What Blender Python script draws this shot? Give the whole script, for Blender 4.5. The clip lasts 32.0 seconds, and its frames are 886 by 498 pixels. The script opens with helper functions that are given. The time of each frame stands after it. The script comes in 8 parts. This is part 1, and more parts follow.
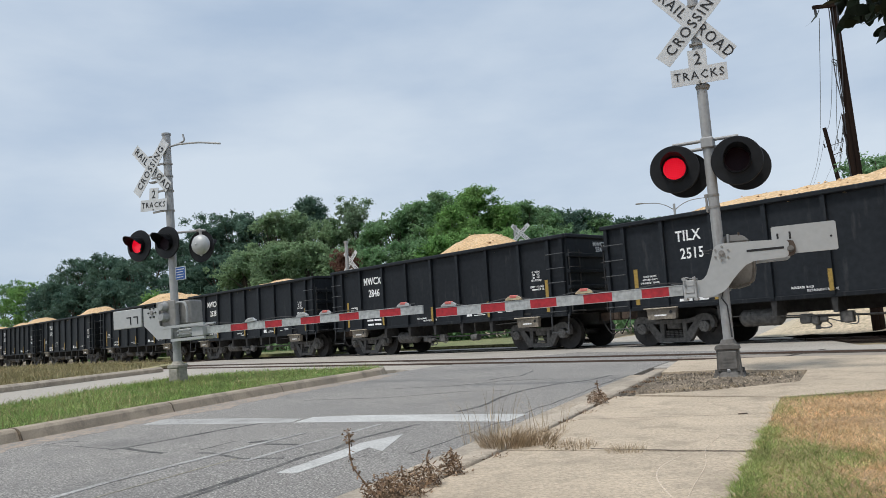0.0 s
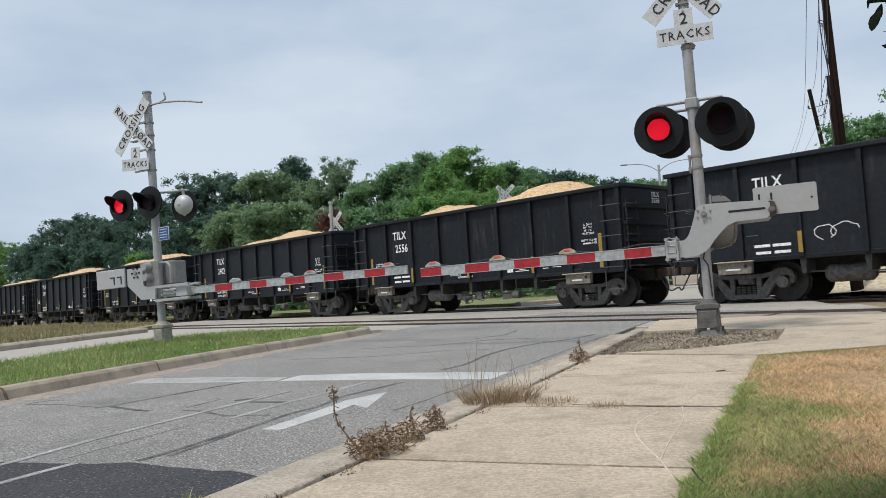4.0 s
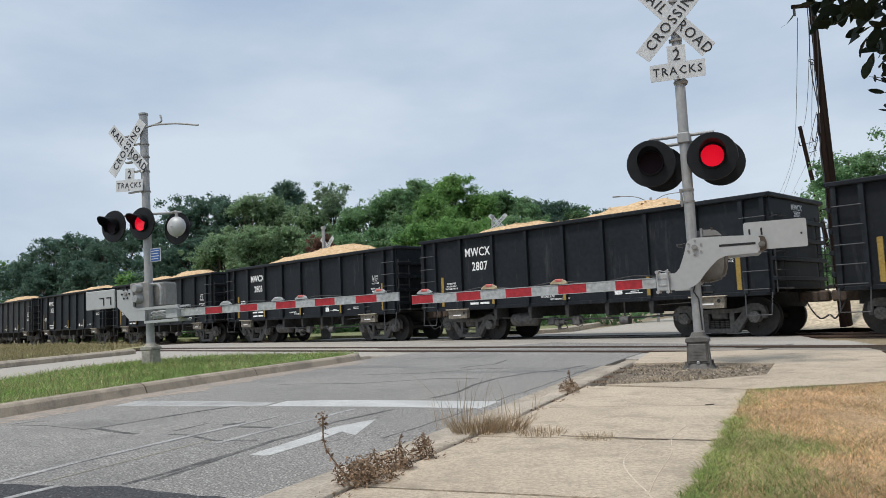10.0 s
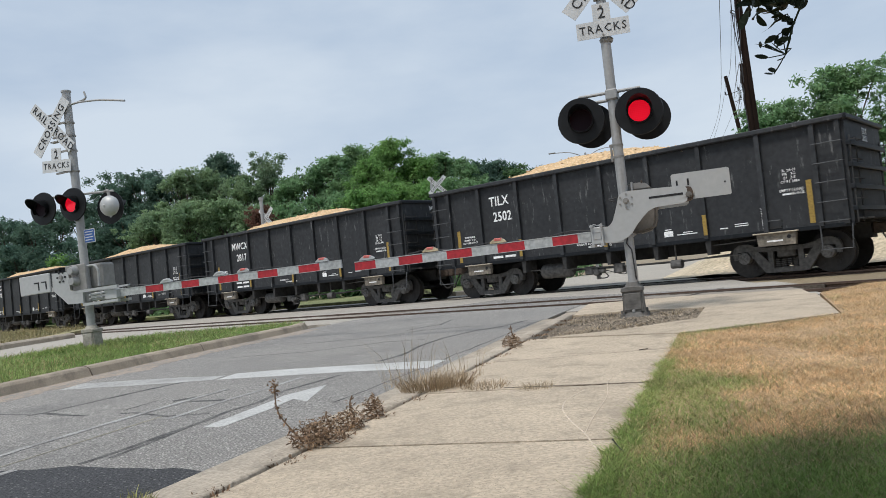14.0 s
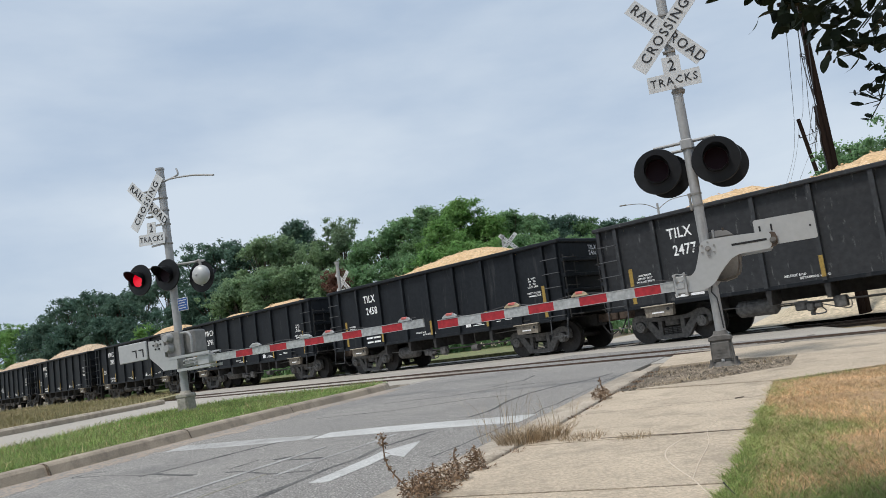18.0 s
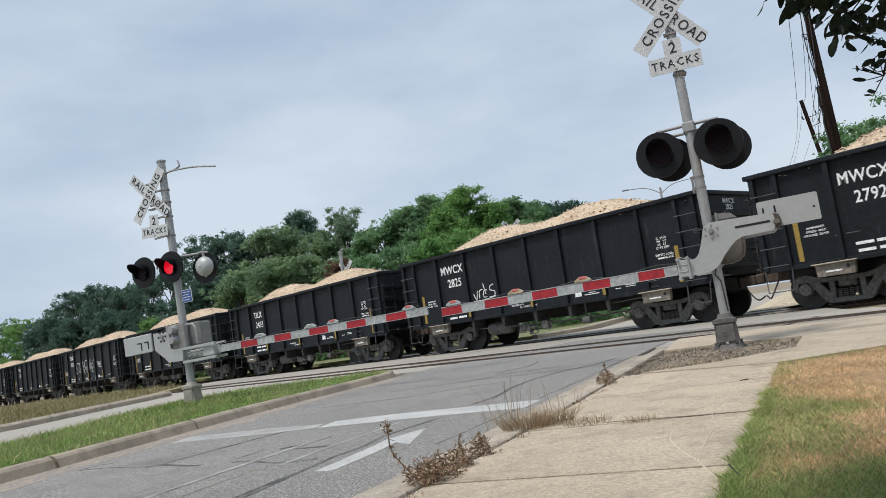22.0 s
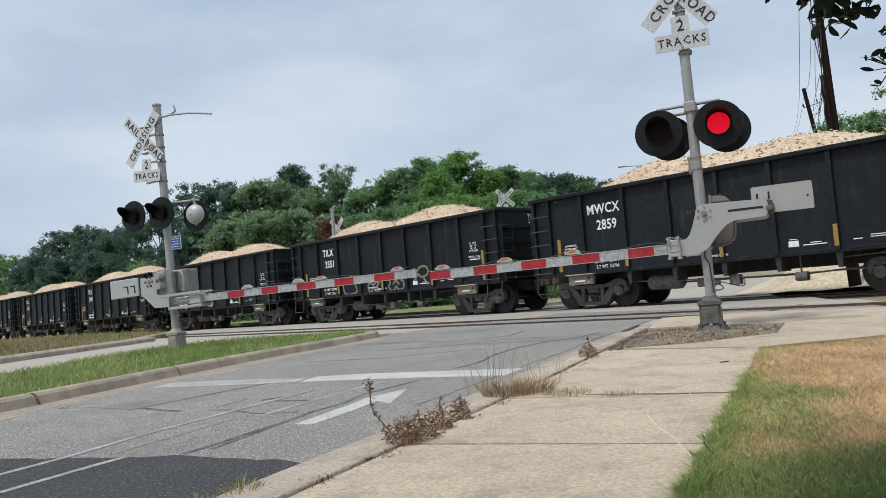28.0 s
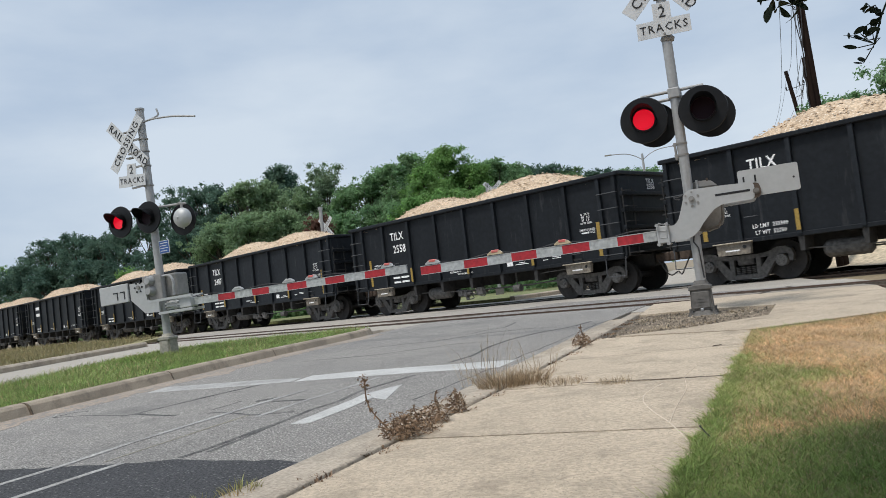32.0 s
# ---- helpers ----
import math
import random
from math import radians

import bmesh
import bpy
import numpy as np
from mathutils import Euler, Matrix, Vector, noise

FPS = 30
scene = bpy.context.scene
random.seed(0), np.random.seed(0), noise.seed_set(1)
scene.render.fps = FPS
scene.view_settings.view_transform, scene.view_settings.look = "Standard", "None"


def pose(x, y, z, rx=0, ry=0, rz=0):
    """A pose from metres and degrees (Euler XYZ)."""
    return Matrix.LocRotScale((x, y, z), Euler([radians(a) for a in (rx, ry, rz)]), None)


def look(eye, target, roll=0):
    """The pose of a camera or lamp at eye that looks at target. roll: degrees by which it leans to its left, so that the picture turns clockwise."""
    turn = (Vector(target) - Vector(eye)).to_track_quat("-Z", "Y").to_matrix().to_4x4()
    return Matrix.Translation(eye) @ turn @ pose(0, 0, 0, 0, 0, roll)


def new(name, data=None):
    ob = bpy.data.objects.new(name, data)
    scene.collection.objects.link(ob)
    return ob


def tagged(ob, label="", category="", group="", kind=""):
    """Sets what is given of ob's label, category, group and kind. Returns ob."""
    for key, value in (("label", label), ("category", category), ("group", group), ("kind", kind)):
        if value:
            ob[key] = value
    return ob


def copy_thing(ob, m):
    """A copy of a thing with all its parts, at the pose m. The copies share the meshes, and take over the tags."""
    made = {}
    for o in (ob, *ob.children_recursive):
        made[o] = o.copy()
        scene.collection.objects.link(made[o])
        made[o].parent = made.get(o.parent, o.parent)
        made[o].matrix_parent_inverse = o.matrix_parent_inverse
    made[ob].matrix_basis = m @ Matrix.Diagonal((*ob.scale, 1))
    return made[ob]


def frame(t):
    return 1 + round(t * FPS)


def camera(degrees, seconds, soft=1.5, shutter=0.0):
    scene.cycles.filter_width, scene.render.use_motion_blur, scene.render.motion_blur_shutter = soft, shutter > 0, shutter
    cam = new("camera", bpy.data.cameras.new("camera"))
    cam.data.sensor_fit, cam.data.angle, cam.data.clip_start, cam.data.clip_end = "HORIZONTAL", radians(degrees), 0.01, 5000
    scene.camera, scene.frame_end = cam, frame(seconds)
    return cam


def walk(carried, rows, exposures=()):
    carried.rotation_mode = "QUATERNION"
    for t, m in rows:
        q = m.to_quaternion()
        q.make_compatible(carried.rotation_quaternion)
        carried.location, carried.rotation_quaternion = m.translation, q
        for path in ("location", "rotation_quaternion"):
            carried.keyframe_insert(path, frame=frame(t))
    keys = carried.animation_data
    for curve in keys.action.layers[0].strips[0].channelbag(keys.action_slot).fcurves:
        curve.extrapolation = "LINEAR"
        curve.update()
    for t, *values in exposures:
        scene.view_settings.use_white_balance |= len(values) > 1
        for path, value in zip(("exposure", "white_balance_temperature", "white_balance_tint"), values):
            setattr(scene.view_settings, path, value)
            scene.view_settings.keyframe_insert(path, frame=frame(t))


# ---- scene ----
cam = camera(59.4, 32.0, soft=0.5, shutter=0.05)
PATH = [
    (0, (0.003, -0.236, 0.832), (-0.033, 1.753, 1.041), -3.6),
    (0.5, (-0.009, -0.239, 0.831), (-0.061, 1.752, 1.021), -2.9),
    (1, (-0.001, -0.228, 0.826), (-0.057, 1.763, 1.001), -3.6),
    (1.5, (0.01, -0.239, 0.825), (-0.037, 1.754, 0.979), -4.0),
    (2, (0.007, -0.247, 0.821), (-0.024, 1.748, 0.955), -3.4),
    (2.5, (0.006, -0.254, 0.818), (-0.011, 1.742, 0.933), -3.3),
    (3, (0.007, -0.258, 0.818), (-0.001, 1.739, 0.926), -3.5),
    (3.5, (0.009, -0.255, 0.819), (0.005, 1.742, 0.926), -3.6),
    (5.5, (0.012, -0.261, 0.816), (0.011, 1.736, 0.925), -3.5),
    (6, (0.009, -0.261, 0.814), (0.01, 1.736, 0.93), -3.4),
    (6.5, (0.006, -0.268, 0.817), (0.01, 1.729, 0.938), -3.4),
    (7, (0.007, -0.268, 0.817), (0.016, 1.728, 0.941), -3.3),
    (7.5, (0.006, -0.266, 0.818), (0.018, 1.73, 0.945), -3.1),
    (8, (0.001, -0.275, 0.819), (0.012, 1.72, 0.955), -2.9),
    (8.5, (0.0, -0.276, 0.82), (0.008, 1.718, 0.97), -2.8),
    (9, (0.002, -0.276, 0.821), (0.012, 1.717, 0.979), -2.8),
    (9.5, (0.007, -0.281, 0.819), (0.023, 1.711, 0.99), -2.6),
    (10, (0.005, -0.28, 0.823), (0.026, 1.712, 0.999), -2.4),
    (10.5, (0.002, -0.285, 0.819), (0.024, 1.708, 0.987), -2.4),
    (11, (0.003, -0.286, 0.817), (0.024, 1.708, 0.97), -2.5),
    (11.5, (0.004, -0.289, 0.818), (0.023, 1.705, 0.971), -2.4),
    (12, (0.005, -0.29, 0.82), (0.026, 1.703, 0.981), -2.2),
    (12.5, (0.008, -0.291, 0.821), (0.039, 1.702, 0.982), -2.1),
    (13, (0.025, -0.313, 0.814), (0.106, 1.682, 0.932), -2.6),
    (13.5, (0.043, -0.363, 0.822), (0.213, 1.629, 0.879), -5.6),
    (15.5, (-0.132, -0.595, 0.818), (0.005, 1.394, 0.978), -5.7),
    (16, (-0.118, -0.618, 0.816), (-0.024, 1.372, 0.99), -6.4),
    (16.5, (-0.126, -0.59, 0.81), (-0.09, 1.397, 1.034), -7.6),
    (17, (-0.119, -0.59, 0.808), (-0.109, 1.395, 1.052), -8.8),
    (17.5, (-0.118, -0.589, 0.809), (-0.113, 1.396, 1.053), -8.7),
    (18, (-0.126, -0.586, 0.806), (-0.125, 1.399, 1.047), -7.6),
    (18.5, (-0.13, -0.589, 0.806), (-0.129, 1.396, 1.045), -6.9),
    (19, (-0.129, -0.592, 0.806), (-0.13, 1.394, 1.043), -6.9),
    (19.5, (-0.132, -0.591, 0.807), (-0.128, 1.395, 1.042), -6.0),
    (20, (-0.138, -0.597, 0.808), (-0.116, 1.391, 1.03), -4.9),
    (20.5, (-0.133, -0.585, 0.808), (-0.119, 1.402, 1.035), -5.9),
    (21, (-0.126, -0.579, 0.797), (-0.13, 1.407, 1.03), -7.9),
    (21.5, (-0.12, -0.576, 0.795), (-0.13, 1.412, 1.013), -8.6),
    (22, (-0.118, -0.571, 0.798), (-0.13, 1.417, 1.01), -8.5),
    (22.5, (-0.123, -0.584, 0.801), (-0.136, 1.405, 1.012), -8.5),
    (23, (-0.129, -0.602, 0.806), (-0.161, 1.385, 1.029), -7.9),
    (23.5, (-0.124, -0.572, 0.804), (-0.18, 1.412, 1.047), -7.6),
    (24, (-0.134, -0.581, 0.799), (-0.196, 1.404, 1.029), -8.1),
    (24.5, (-0.127, -0.581, 0.799), (-0.187, 1.407, 1.017), -8.6),
    (25, (-0.12, -0.579, 0.802), (-0.165, 1.409, 1.014), -8.9),
    (25.5, (-0.118, -0.581, 0.798), (-0.122, 1.409, 1.002), -8.8),
    (27.5, (-0.131, -0.563, 0.793), (-0.137, 1.434, 0.911), -3.5),
    (28, (-0.126, -0.567, 0.794), (-0.125, 1.43, 0.913), -4.7),
    (28.5, (-0.121, -0.563, 0.79), (-0.115, 1.433, 0.906), -5.7),
    (29, (-0.121, -0.562, 0.792), (-0.119, 1.435, 0.903), -6.5),
    (29.5, (-0.119, -0.565, 0.792), (-0.119, 1.431, 0.909), -6.8),
    (30, (-0.119, -0.571, 0.792), (-0.11, 1.425, 0.913), -7.2),
    (30.5, (-0.123, -0.572, 0.792), (-0.103, 1.425, 0.91), -7.4),
    (31, (-0.117, -0.567, 0.794), (-0.088, 1.43, 0.908), -7.4),
    (31.5, (-0.127, -0.576, 0.792), (-0.091, 1.421, 0.903), -7.3),
    (32, (-0.129, -0.559, 0.789), (-0.103, 1.439, 0.892), -6.8),
]
walk(cam, [(t, look(eye, target, roll)) for t, eye, target, roll in PATH], exposures=[(0.0, 0.0), (32.0, 0.0)])

# ---- sky and sun: high thin cloud, soft sun from behind and to the left ----
SUN_ELEV, SUN_ROT = 63.0, 232.0
world = bpy.data.worlds.new("sky")
scene.world = world
world.use_nodes = True
wn, wl = world.node_tree.nodes, world.node_tree.links
wn.clear()
w_out = wn.new("ShaderNodeOutputWorld")
w_bg = wn.new("ShaderNodeBackground")
w_sky = wn.new("ShaderNodeTexSky")
w_sky.sky_type, w_sky.sun_disc = "NISHITA", False
w_sky.sun_elevation, w_sky.sun_rotation = radians(SUN_ELEV), radians(SUN_ROT)
w_sky.air_density, w_sky.dust_density, w_sky.ozone_density = 1.0, 2.5, 2.0
w_tc = wn.new("ShaderNodeTexCoord")
w_map = wn.new("ShaderNodeMapping")
w_map.inputs["Scale"].default_value = (1.1, 1.1, 3.2)
w_no = wn.new("ShaderNodeTexNoise")
w_no.inputs["Scale"].default_value, w_no.inputs["Detail"].default_value, w_no.inputs["Roughness"].default_value = 1.7, 7.0, 0.52
w_ramp = wn.new("ShaderNodeValToRGB")
w_ramp.color_ramp.elements[0].position, w_ramp.color_ramp.elements[0].color = 0.36, (4.6, 5.75, 7.35, 1)
w_ramp.color_ramp.elements[1].position, w_ramp.color_ramp.elements[1].color = 0.64, (7.0, 7.9, 8.9, 1)
w_mix = wn.new("ShaderNodeMixRGB")
w_mix.inputs["Fac"].default_value = 0.86
wl.new(w_tc.outputs["Generated"], w_map.inputs["Vector"])
wl.new(w_map.outputs["Vector"], w_no.inputs["Vector"])
wl.new(w_no.outputs["Fac"], w_ramp.inputs["Fac"])
wl.new(w_sky.outputs["Color"], w_mix.inputs["Color1"])
wl.new(w_ramp.outputs["Color"], w_mix.inputs["Color2"])
wl.new(w_mix.outputs["Color"], w_bg.inputs["Color"])
w_bg.inputs["Strength"].default_value = 0.1
wl.new(w_bg.outputs["Background"], w_out.inputs["Surface"])

sun_data = bpy.data.lights.new("sun", "SUN")
sun_data.energy, sun_data.angle, sun_data.color = 2.5, radians(12), (1.0, 0.965, 0.92)
sun = new("sun", sun_data)
_e, _r = radians(SUN_ELEV), radians(SUN_ROT)
sun.matrix_world = look((0, 0, 30), (-math.sin(_r) * math.cos(_e), -math.cos(_r) * math.cos(_e), 30 - math.sin(_e)))

# ---- directions of the plan ----
PSI = radians(-43.925)
UX, UY = math.sin(PSI), math.cos(PSI)          # along the tracks, away from the camera
NX, NY = math.cos(PSI), -math.sin(PSI)         # across the tracks, away from the camera
DX, DY = 0.415, 0.910                          # along the road, towards the tracks
RAIL_Z = 0.085
TRACK_NEAR, TRACK_FAR = 12.35, 18.69


def ground_z(x, y):
    k = min(max((math.hypot(x, y) - 4.0) / 8.0, 0.0), 1.0)
    return 0.09 * k * k * (3 - 2 * k)


def un(u, n):
    return (u * UX + n * NX, u * UY + n * NY)


# ---- materials ----
def mat(name, base, other=None, rough=0.75, metal=0.0, grain=30.0, patch=0.6, amount=0.5, bump=0.15, dark=0.75, spec=0.5, island=0.0, per_object=0.0, speck=None, stretch=(1, 1, 1), stain=None, thin=0.0, detail=3.0):
    """Principled surface: base and other mixed by large patches, darkened and lightened by fine grain."""
    m = bpy.data.materials.new(name)
    m.use_nodes = True
    n, l = m.node_tree.nodes, m.node_tree.links
    p = n["Principled BSDF"]
    p.inputs["Roughness"].default_value, p.inputs["Metallic"].default_value = rough, metal
    p.inputs["Specular IOR Level"].default_value = spec
    tc = n.new("ShaderNodeTexCoord")
    mp = n.new("ShaderNodeMapping")
    mp.inputs["Scale"].default_value = stretch
    l.new(tc.outputs["Object"], mp.inputs["Vector"])
    big, fine = n.new("ShaderNodeTexNoise"), n.new("ShaderNodeTexNoise")
    big.inputs["Scale"].default_value, big.inputs["Detail"].default_value = patch, 6.0
    fine.inputs["Scale"].default_value, fine.inputs["Detail"].default_value = grain, detail
    l.new(mp.outputs["Vector"], big.inputs["Vector"])
    l.new(mp.outputs["Vector"], fine.inputs["Vector"])
    ramp = n.new("ShaderNodeValToRGB")
    ramp.color_ramp.elements[0].position, ramp.color_ramp.elements[0].color = 0.5 - 0.5 * (1 - amount) * 0.5 - 0.06, (*base, 1)
    ramp.color_ramp.elements[1].position, ramp.color_ramp.elements[1].color = 0.5 + 0.5 * (1 - amount) * 0.5 + 0.06, (*(other or [c * 0.85 for c in base]), 1)
    l.new(big.outputs["Fac"], ramp.inputs["Fac"])
    g = n.new("ShaderNodeMapRange")
    g.inputs["From Min"].default_value, g.inputs["From Max"].default_value = 0.3, 0.7
    g.inputs["To Min"].default_value, g.inputs["To Max"].default_value = dark, 2 - dark
    l.new(fine.outputs["Fac"], g.inputs["Value"])
    mul = n.new("ShaderNodeMixRGB")
    mul.blend_type, mul.inputs["Fac"].default_value = "MULTIPLY", 1.0
    l.new(ramp.outputs["Color"], mul.inputs["Color1"])
    l.new(g.outputs["Result"], mul.inputs["Color2"])
    last = mul.outputs["Color"]
    for value, node, out in ((island, "ShaderNodeNewGeometry", "Random Per Island"), (per_object, "ShaderNodeObjectInfo", "Random")):
        if value:
            src, rg, mx = n.new(node), n.new("ShaderNodeMapRange"), n.new("ShaderNodeMixRGB")
            rg.inputs["To Min"].default_value, rg.inputs["To Max"].default_value = 1 - value, 1 + value
            mx.blend_type, mx.inputs["Fac"].default_value = "MULTIPLY", 1.0
            l.new(src.outputs[out], rg.inputs["Value"])
            l.new(last, mx.inputs["Color1"])
            l.new(rg.outputs["Result"], mx.inputs["Color2"])
            last = mx.outputs["Color"]
    if speck:
        scale, colour, size = speck
        vo, cr, mx = n.new("ShaderNodeTexVoronoi"), n.new("ShaderNodeValToRGB"), n.new("ShaderNodeMixRGB")
        vo.inputs["Scale"].default_value = scale
        cr.color_ramp.elements[0].position, cr.color_ramp.elements[1].position = size, size + 0.08
        cr.color_ramp.elements[0].color, cr.color_ramp.elements[1].color = (1, 1, 1, 1), (0, 0, 0, 1)
        mx.inputs["Color2"].default_value = (*colour, 1)
        l.new(tc.outputs["Object"], vo.inputs["Vector"])
        l.new(vo.outputs["Distance"], cr.inputs["Fac"])
        l.new(cr.outputs["Color"], mx.inputs["Fac"])
        l.new(last, mx.inputs["Color1"])
        last = mx.outputs["Color"]
    if stain:
        scale, colour, lo, hi, squeeze = stain
        sm, sn, sr, smx, oi, va = n.new("ShaderNodeMapping"), n.new("ShaderNodeTexNoise"), n.new("ShaderNodeMapRange"), n.new("ShaderNodeMixRGB"), n.new("ShaderNodeObjectInfo"), n.new("ShaderNodeVectorMath")
        va.operation = "MULTIPLY_ADD"
        va.inputs[1].default_value = (37.0, 37.0, 37.0)
        l.new(oi.outputs["Random"], va.inputs[0])
        l.new(tc.outputs["Object"], va.inputs[2])
        sm.inputs["Scale"].default_value = squeeze
        sn.inputs["Scale"].default_value, sn.inputs["Detail"].default_value, sn.inputs["Roughness"].default_value = scale, 9.0, 0.68
        sr.inputs["From Min"].default_value, sr.inputs["From Max"].default_value = lo, hi
        smx.inputs["Color2"].default_value = (*colour, 1)
        l.new(va.outputs["Vector"], sm.inputs["Vector"])
        l.new(sm.outputs["Vector"], sn.inputs["Vector"])
        l.new(sn.outputs["Fac"], sr.inputs["Value"])
        l.new(sr.outputs["Result"], smx.inputs["Fac"])
        l.new(last, smx.inputs["Color1"])
        last = smx.outputs["Color"]
    l.new(last, p.inputs["Base Color"])
    if thin:
        tr, ms, out = n.new("ShaderNodeBsdfTranslucent"), n.new("ShaderNodeMixShader"), n["Material Output"]
        ms.inputs["Fac"].default_value = thin
        l.new(last, tr.inputs["Color"])
        l.new(p.outputs["BSDF"], ms.inputs[1])
        l.new(tr.outputs["BSDF"], ms.inputs[2])
        l.new(ms.outputs["Shader"], out.inputs["Surface"])
    if bump:
        b = n.new("ShaderNodeBump")
        b.inputs["Strength"].default_value, b.inputs["Distance"].default_value = bump, 0.02
        l.new(fine.outputs["Fac"], b.inputs["Height"])
        l.new(b.outputs["Normal"], p.inputs["Normal"])
    return m


def glow(name, colour, strength, cells=46.0):
    """A lamp face of small diodes."""
    m = bpy.data.materials.new(name)
    m.use_nodes = True
    n, l = m.node_tree.nodes, m.node_tree.links
    p = n["Principled BSDF"]
    p.inputs["Base Color"].default_value = (*colour, 1)
    p.inputs["Roughness"].default_value = 0.25
    tc, vo, cr, mx = n.new("ShaderNodeTexCoord"), n.new("ShaderNodeTexVoronoi"), n.new("ShaderNodeMapRange"), n.new("ShaderNodeMath")
    vo.inputs["Scale"].default_value, vo.inputs["Randomness"].default_value = cells, 0.0
    cr.inputs["From Min"].default_value, cr.inputs["From Max"].default_value = 0.36, 0.62
    cr.inputs["To Min"].default_value, cr.inputs["To Max"].default_value = strength * 1.5, strength * 0.16
    l.new(tc.outputs["Object"], vo.inputs["Vector"])
    l.new(vo.outputs["Distance"], cr.inputs["Value"])
    p.inputs["Emission Color"].default_value = (*colour, 1)
    l.new(cr.outputs["Result"], p.inputs["Emission Strength"])
    return m


M = {}
M["soil"] = mat("soil", (0.22, 0.17, 0.11), (0.30, 0.24, 0.15), grain=12, patch=0.15, bump=0.4)
M["chalk"] = mat("chalk", (0.66, 0.56, 0.44), (0.56, 0.468, 0.362), grain=50, patch=7.0, dark=0.7, bump=0)
M["joint"] = mat("joint", (0.075, 0.054, 0.038), (0.21, 0.158, 0.105), grain=45, patch=9, bump=0.8, dark=0.4)
M["joint_faint"] = mat("joint_faint", (0.36, 0.30, 0.235), (0.30, 0.25, 0.195), grain=45, patch=6, bump=0)
M["asphalt"] = mat("asphalt", (0.225, 0.214, 0.200), (0.30, 0.282, 0.258), rough=0.9, grain=70, patch=0.4, dark=0.42, bump=0.9, spec=0.35, speck=(44, (0.50, 0.475, 0.435), 0.23), stain=(0.55, (0.165, 0.16, 0.153), 0.53, 0.75, (1, 1, 1)))
M["asphalt_dark"] = mat("asphalt_dark", (0.036, 0.036, 0.038), (0.052, 0.052, 0.055), rough=0.85, grain=60, patch=1.0, dark=0.3, bump=0.9, speck=(30, (0.17, 0.165, 0.16), 0.15))
M["asphalt_far"] = mat("asphalt_far", (0.36, 0.325, 0.275), (0.41, 0.37, 0.315), rough=0.85, grain=40, patch=0.3, dark=0.8)
M["tar"] = mat("tar", (0.085, 0.084, 0.083), (0.185, 0.178, 0.168), rough=0.9, grain=60, patch=6.0, amount=0.6, dark=0.5, spec=0.15)
M["paint_road"] = mat("paint_road", (0.55, 0.545, 0.52), (0.42, 0.41, 0.39), rough=0.75, grain=60, patch=2.2, dark=0.75, amount=0.3, stain=(6.0, (0.30, 0.29, 0.27), 0.58, 0.70, (1, 1, 1)))
M["paint_faint"] = mat("paint_faint", (0.42, 0.41, 0.392), (0.25, 0.24, 0.228), rough=0.85, grain=60, patch=3.0, dark=0.6, spec=0.3)
M["paint_yellowish"] = mat("paint_yellowish", (0.36, 0.33, 0.25), (0.26, 0.245, 0.205), rough=0.85, grain=50, patch=2.5, dark=0.6)
M["paint_worn"] = mat("paint_worn", (0.47, 0.462, 0.44), (0.29, 0.28, 0.265), rough=0.85, grain=60, patch=2.5, dark=0.65, spec=0.3)
M["concrete"] = mat("concrete", (0.545, 0.446, 0.330), (0.435, 0.355, 0.262), rough=0.85, grain=55, patch=2.2, dark=0.76, bump=0.45, per_object=0.05, amount=0.35, speck=(70, (0.29, 0.243, 0.188), 0.16), stain=(3.2, (0.235, 0.192, 0.140), 0.50, 0.80, (1.0, 1.0, 1)), detail=8.0)
M["concrete_kerb"] = mat("concrete_kerb", (0.47, 0.40, 0.315), (0.36, 0.305, 0.24), rough=0.9, grain=50, patch=2.5, dark=0.74, detail=7.0, bump=0.5, per_object=0.06, stain=(2.2, (0.17, 0.145, 0.115), 0.52, 0.78, (1, 1, 1)))
M["kerb_dirty"] = mat("kerb_dirty", (0.44, 0.365, 0.275), (0.32, 0.265, 0.20), rough=0.9, grain=70, patch=1.8, dark=0.84, detail=7.0, bump=0.4, per_object=0.06, stain=(3.0, (0.17, 0.145, 0.115), 0.50, 0.74, (1, 1, 1)))
M["silt"] = mat("silt", (0.40, 0.325, 0.258), (0.32, 0.265, 0.214), rough=0.95, grain=70, patch=1.6, dark=0.7, spec=0.3, stain=(16.0, (0.235, 0.22, 0.205), 0.48, 0.58, (1, 1, 1)))
M["crossing"] = mat("crossing", (0.31, 0.265, 0.22), (0.24, 0.21, 0.175), rough=0.85, grain=40, patch=0.5, dark=0.75, per_object=0.08, stain=(0.9, (0.16, 0.14, 0.12), 0.5, 0.8, (1, 1, 1)))
M["crossing_pale"] = mat("crossing_pale", (0.42, 0.385, 0.335), (0.35, 0.32, 0.28), rough=0.85, grain=40, patch=0.4, dark=0.75, per_object=0.06, stain=(0.7, (0.22, 0.20, 0.18), 0.5, 0.8, (1, 1, 1)))
M["rubber"] = mat("rubber", (0.105, 0.088, 0.072), (0.075, 0.064, 0.054), rough=0.9, grain=30, patch=2.0, dark=0.6, spec=0.2)
M["rail"] = mat("rail", (0.10, 0.07, 0.055), (0.15, 0.10, 0.075), rough=0.55, metal=0.6, grain=30)
M["ballast"] = mat("ballast", (0.30, 0.27, 0.235), (0.20, 0.175, 0.15), rough=0.95, grain=22, patch=0.8, dark=0.35, bump=1.0, island=0.35)
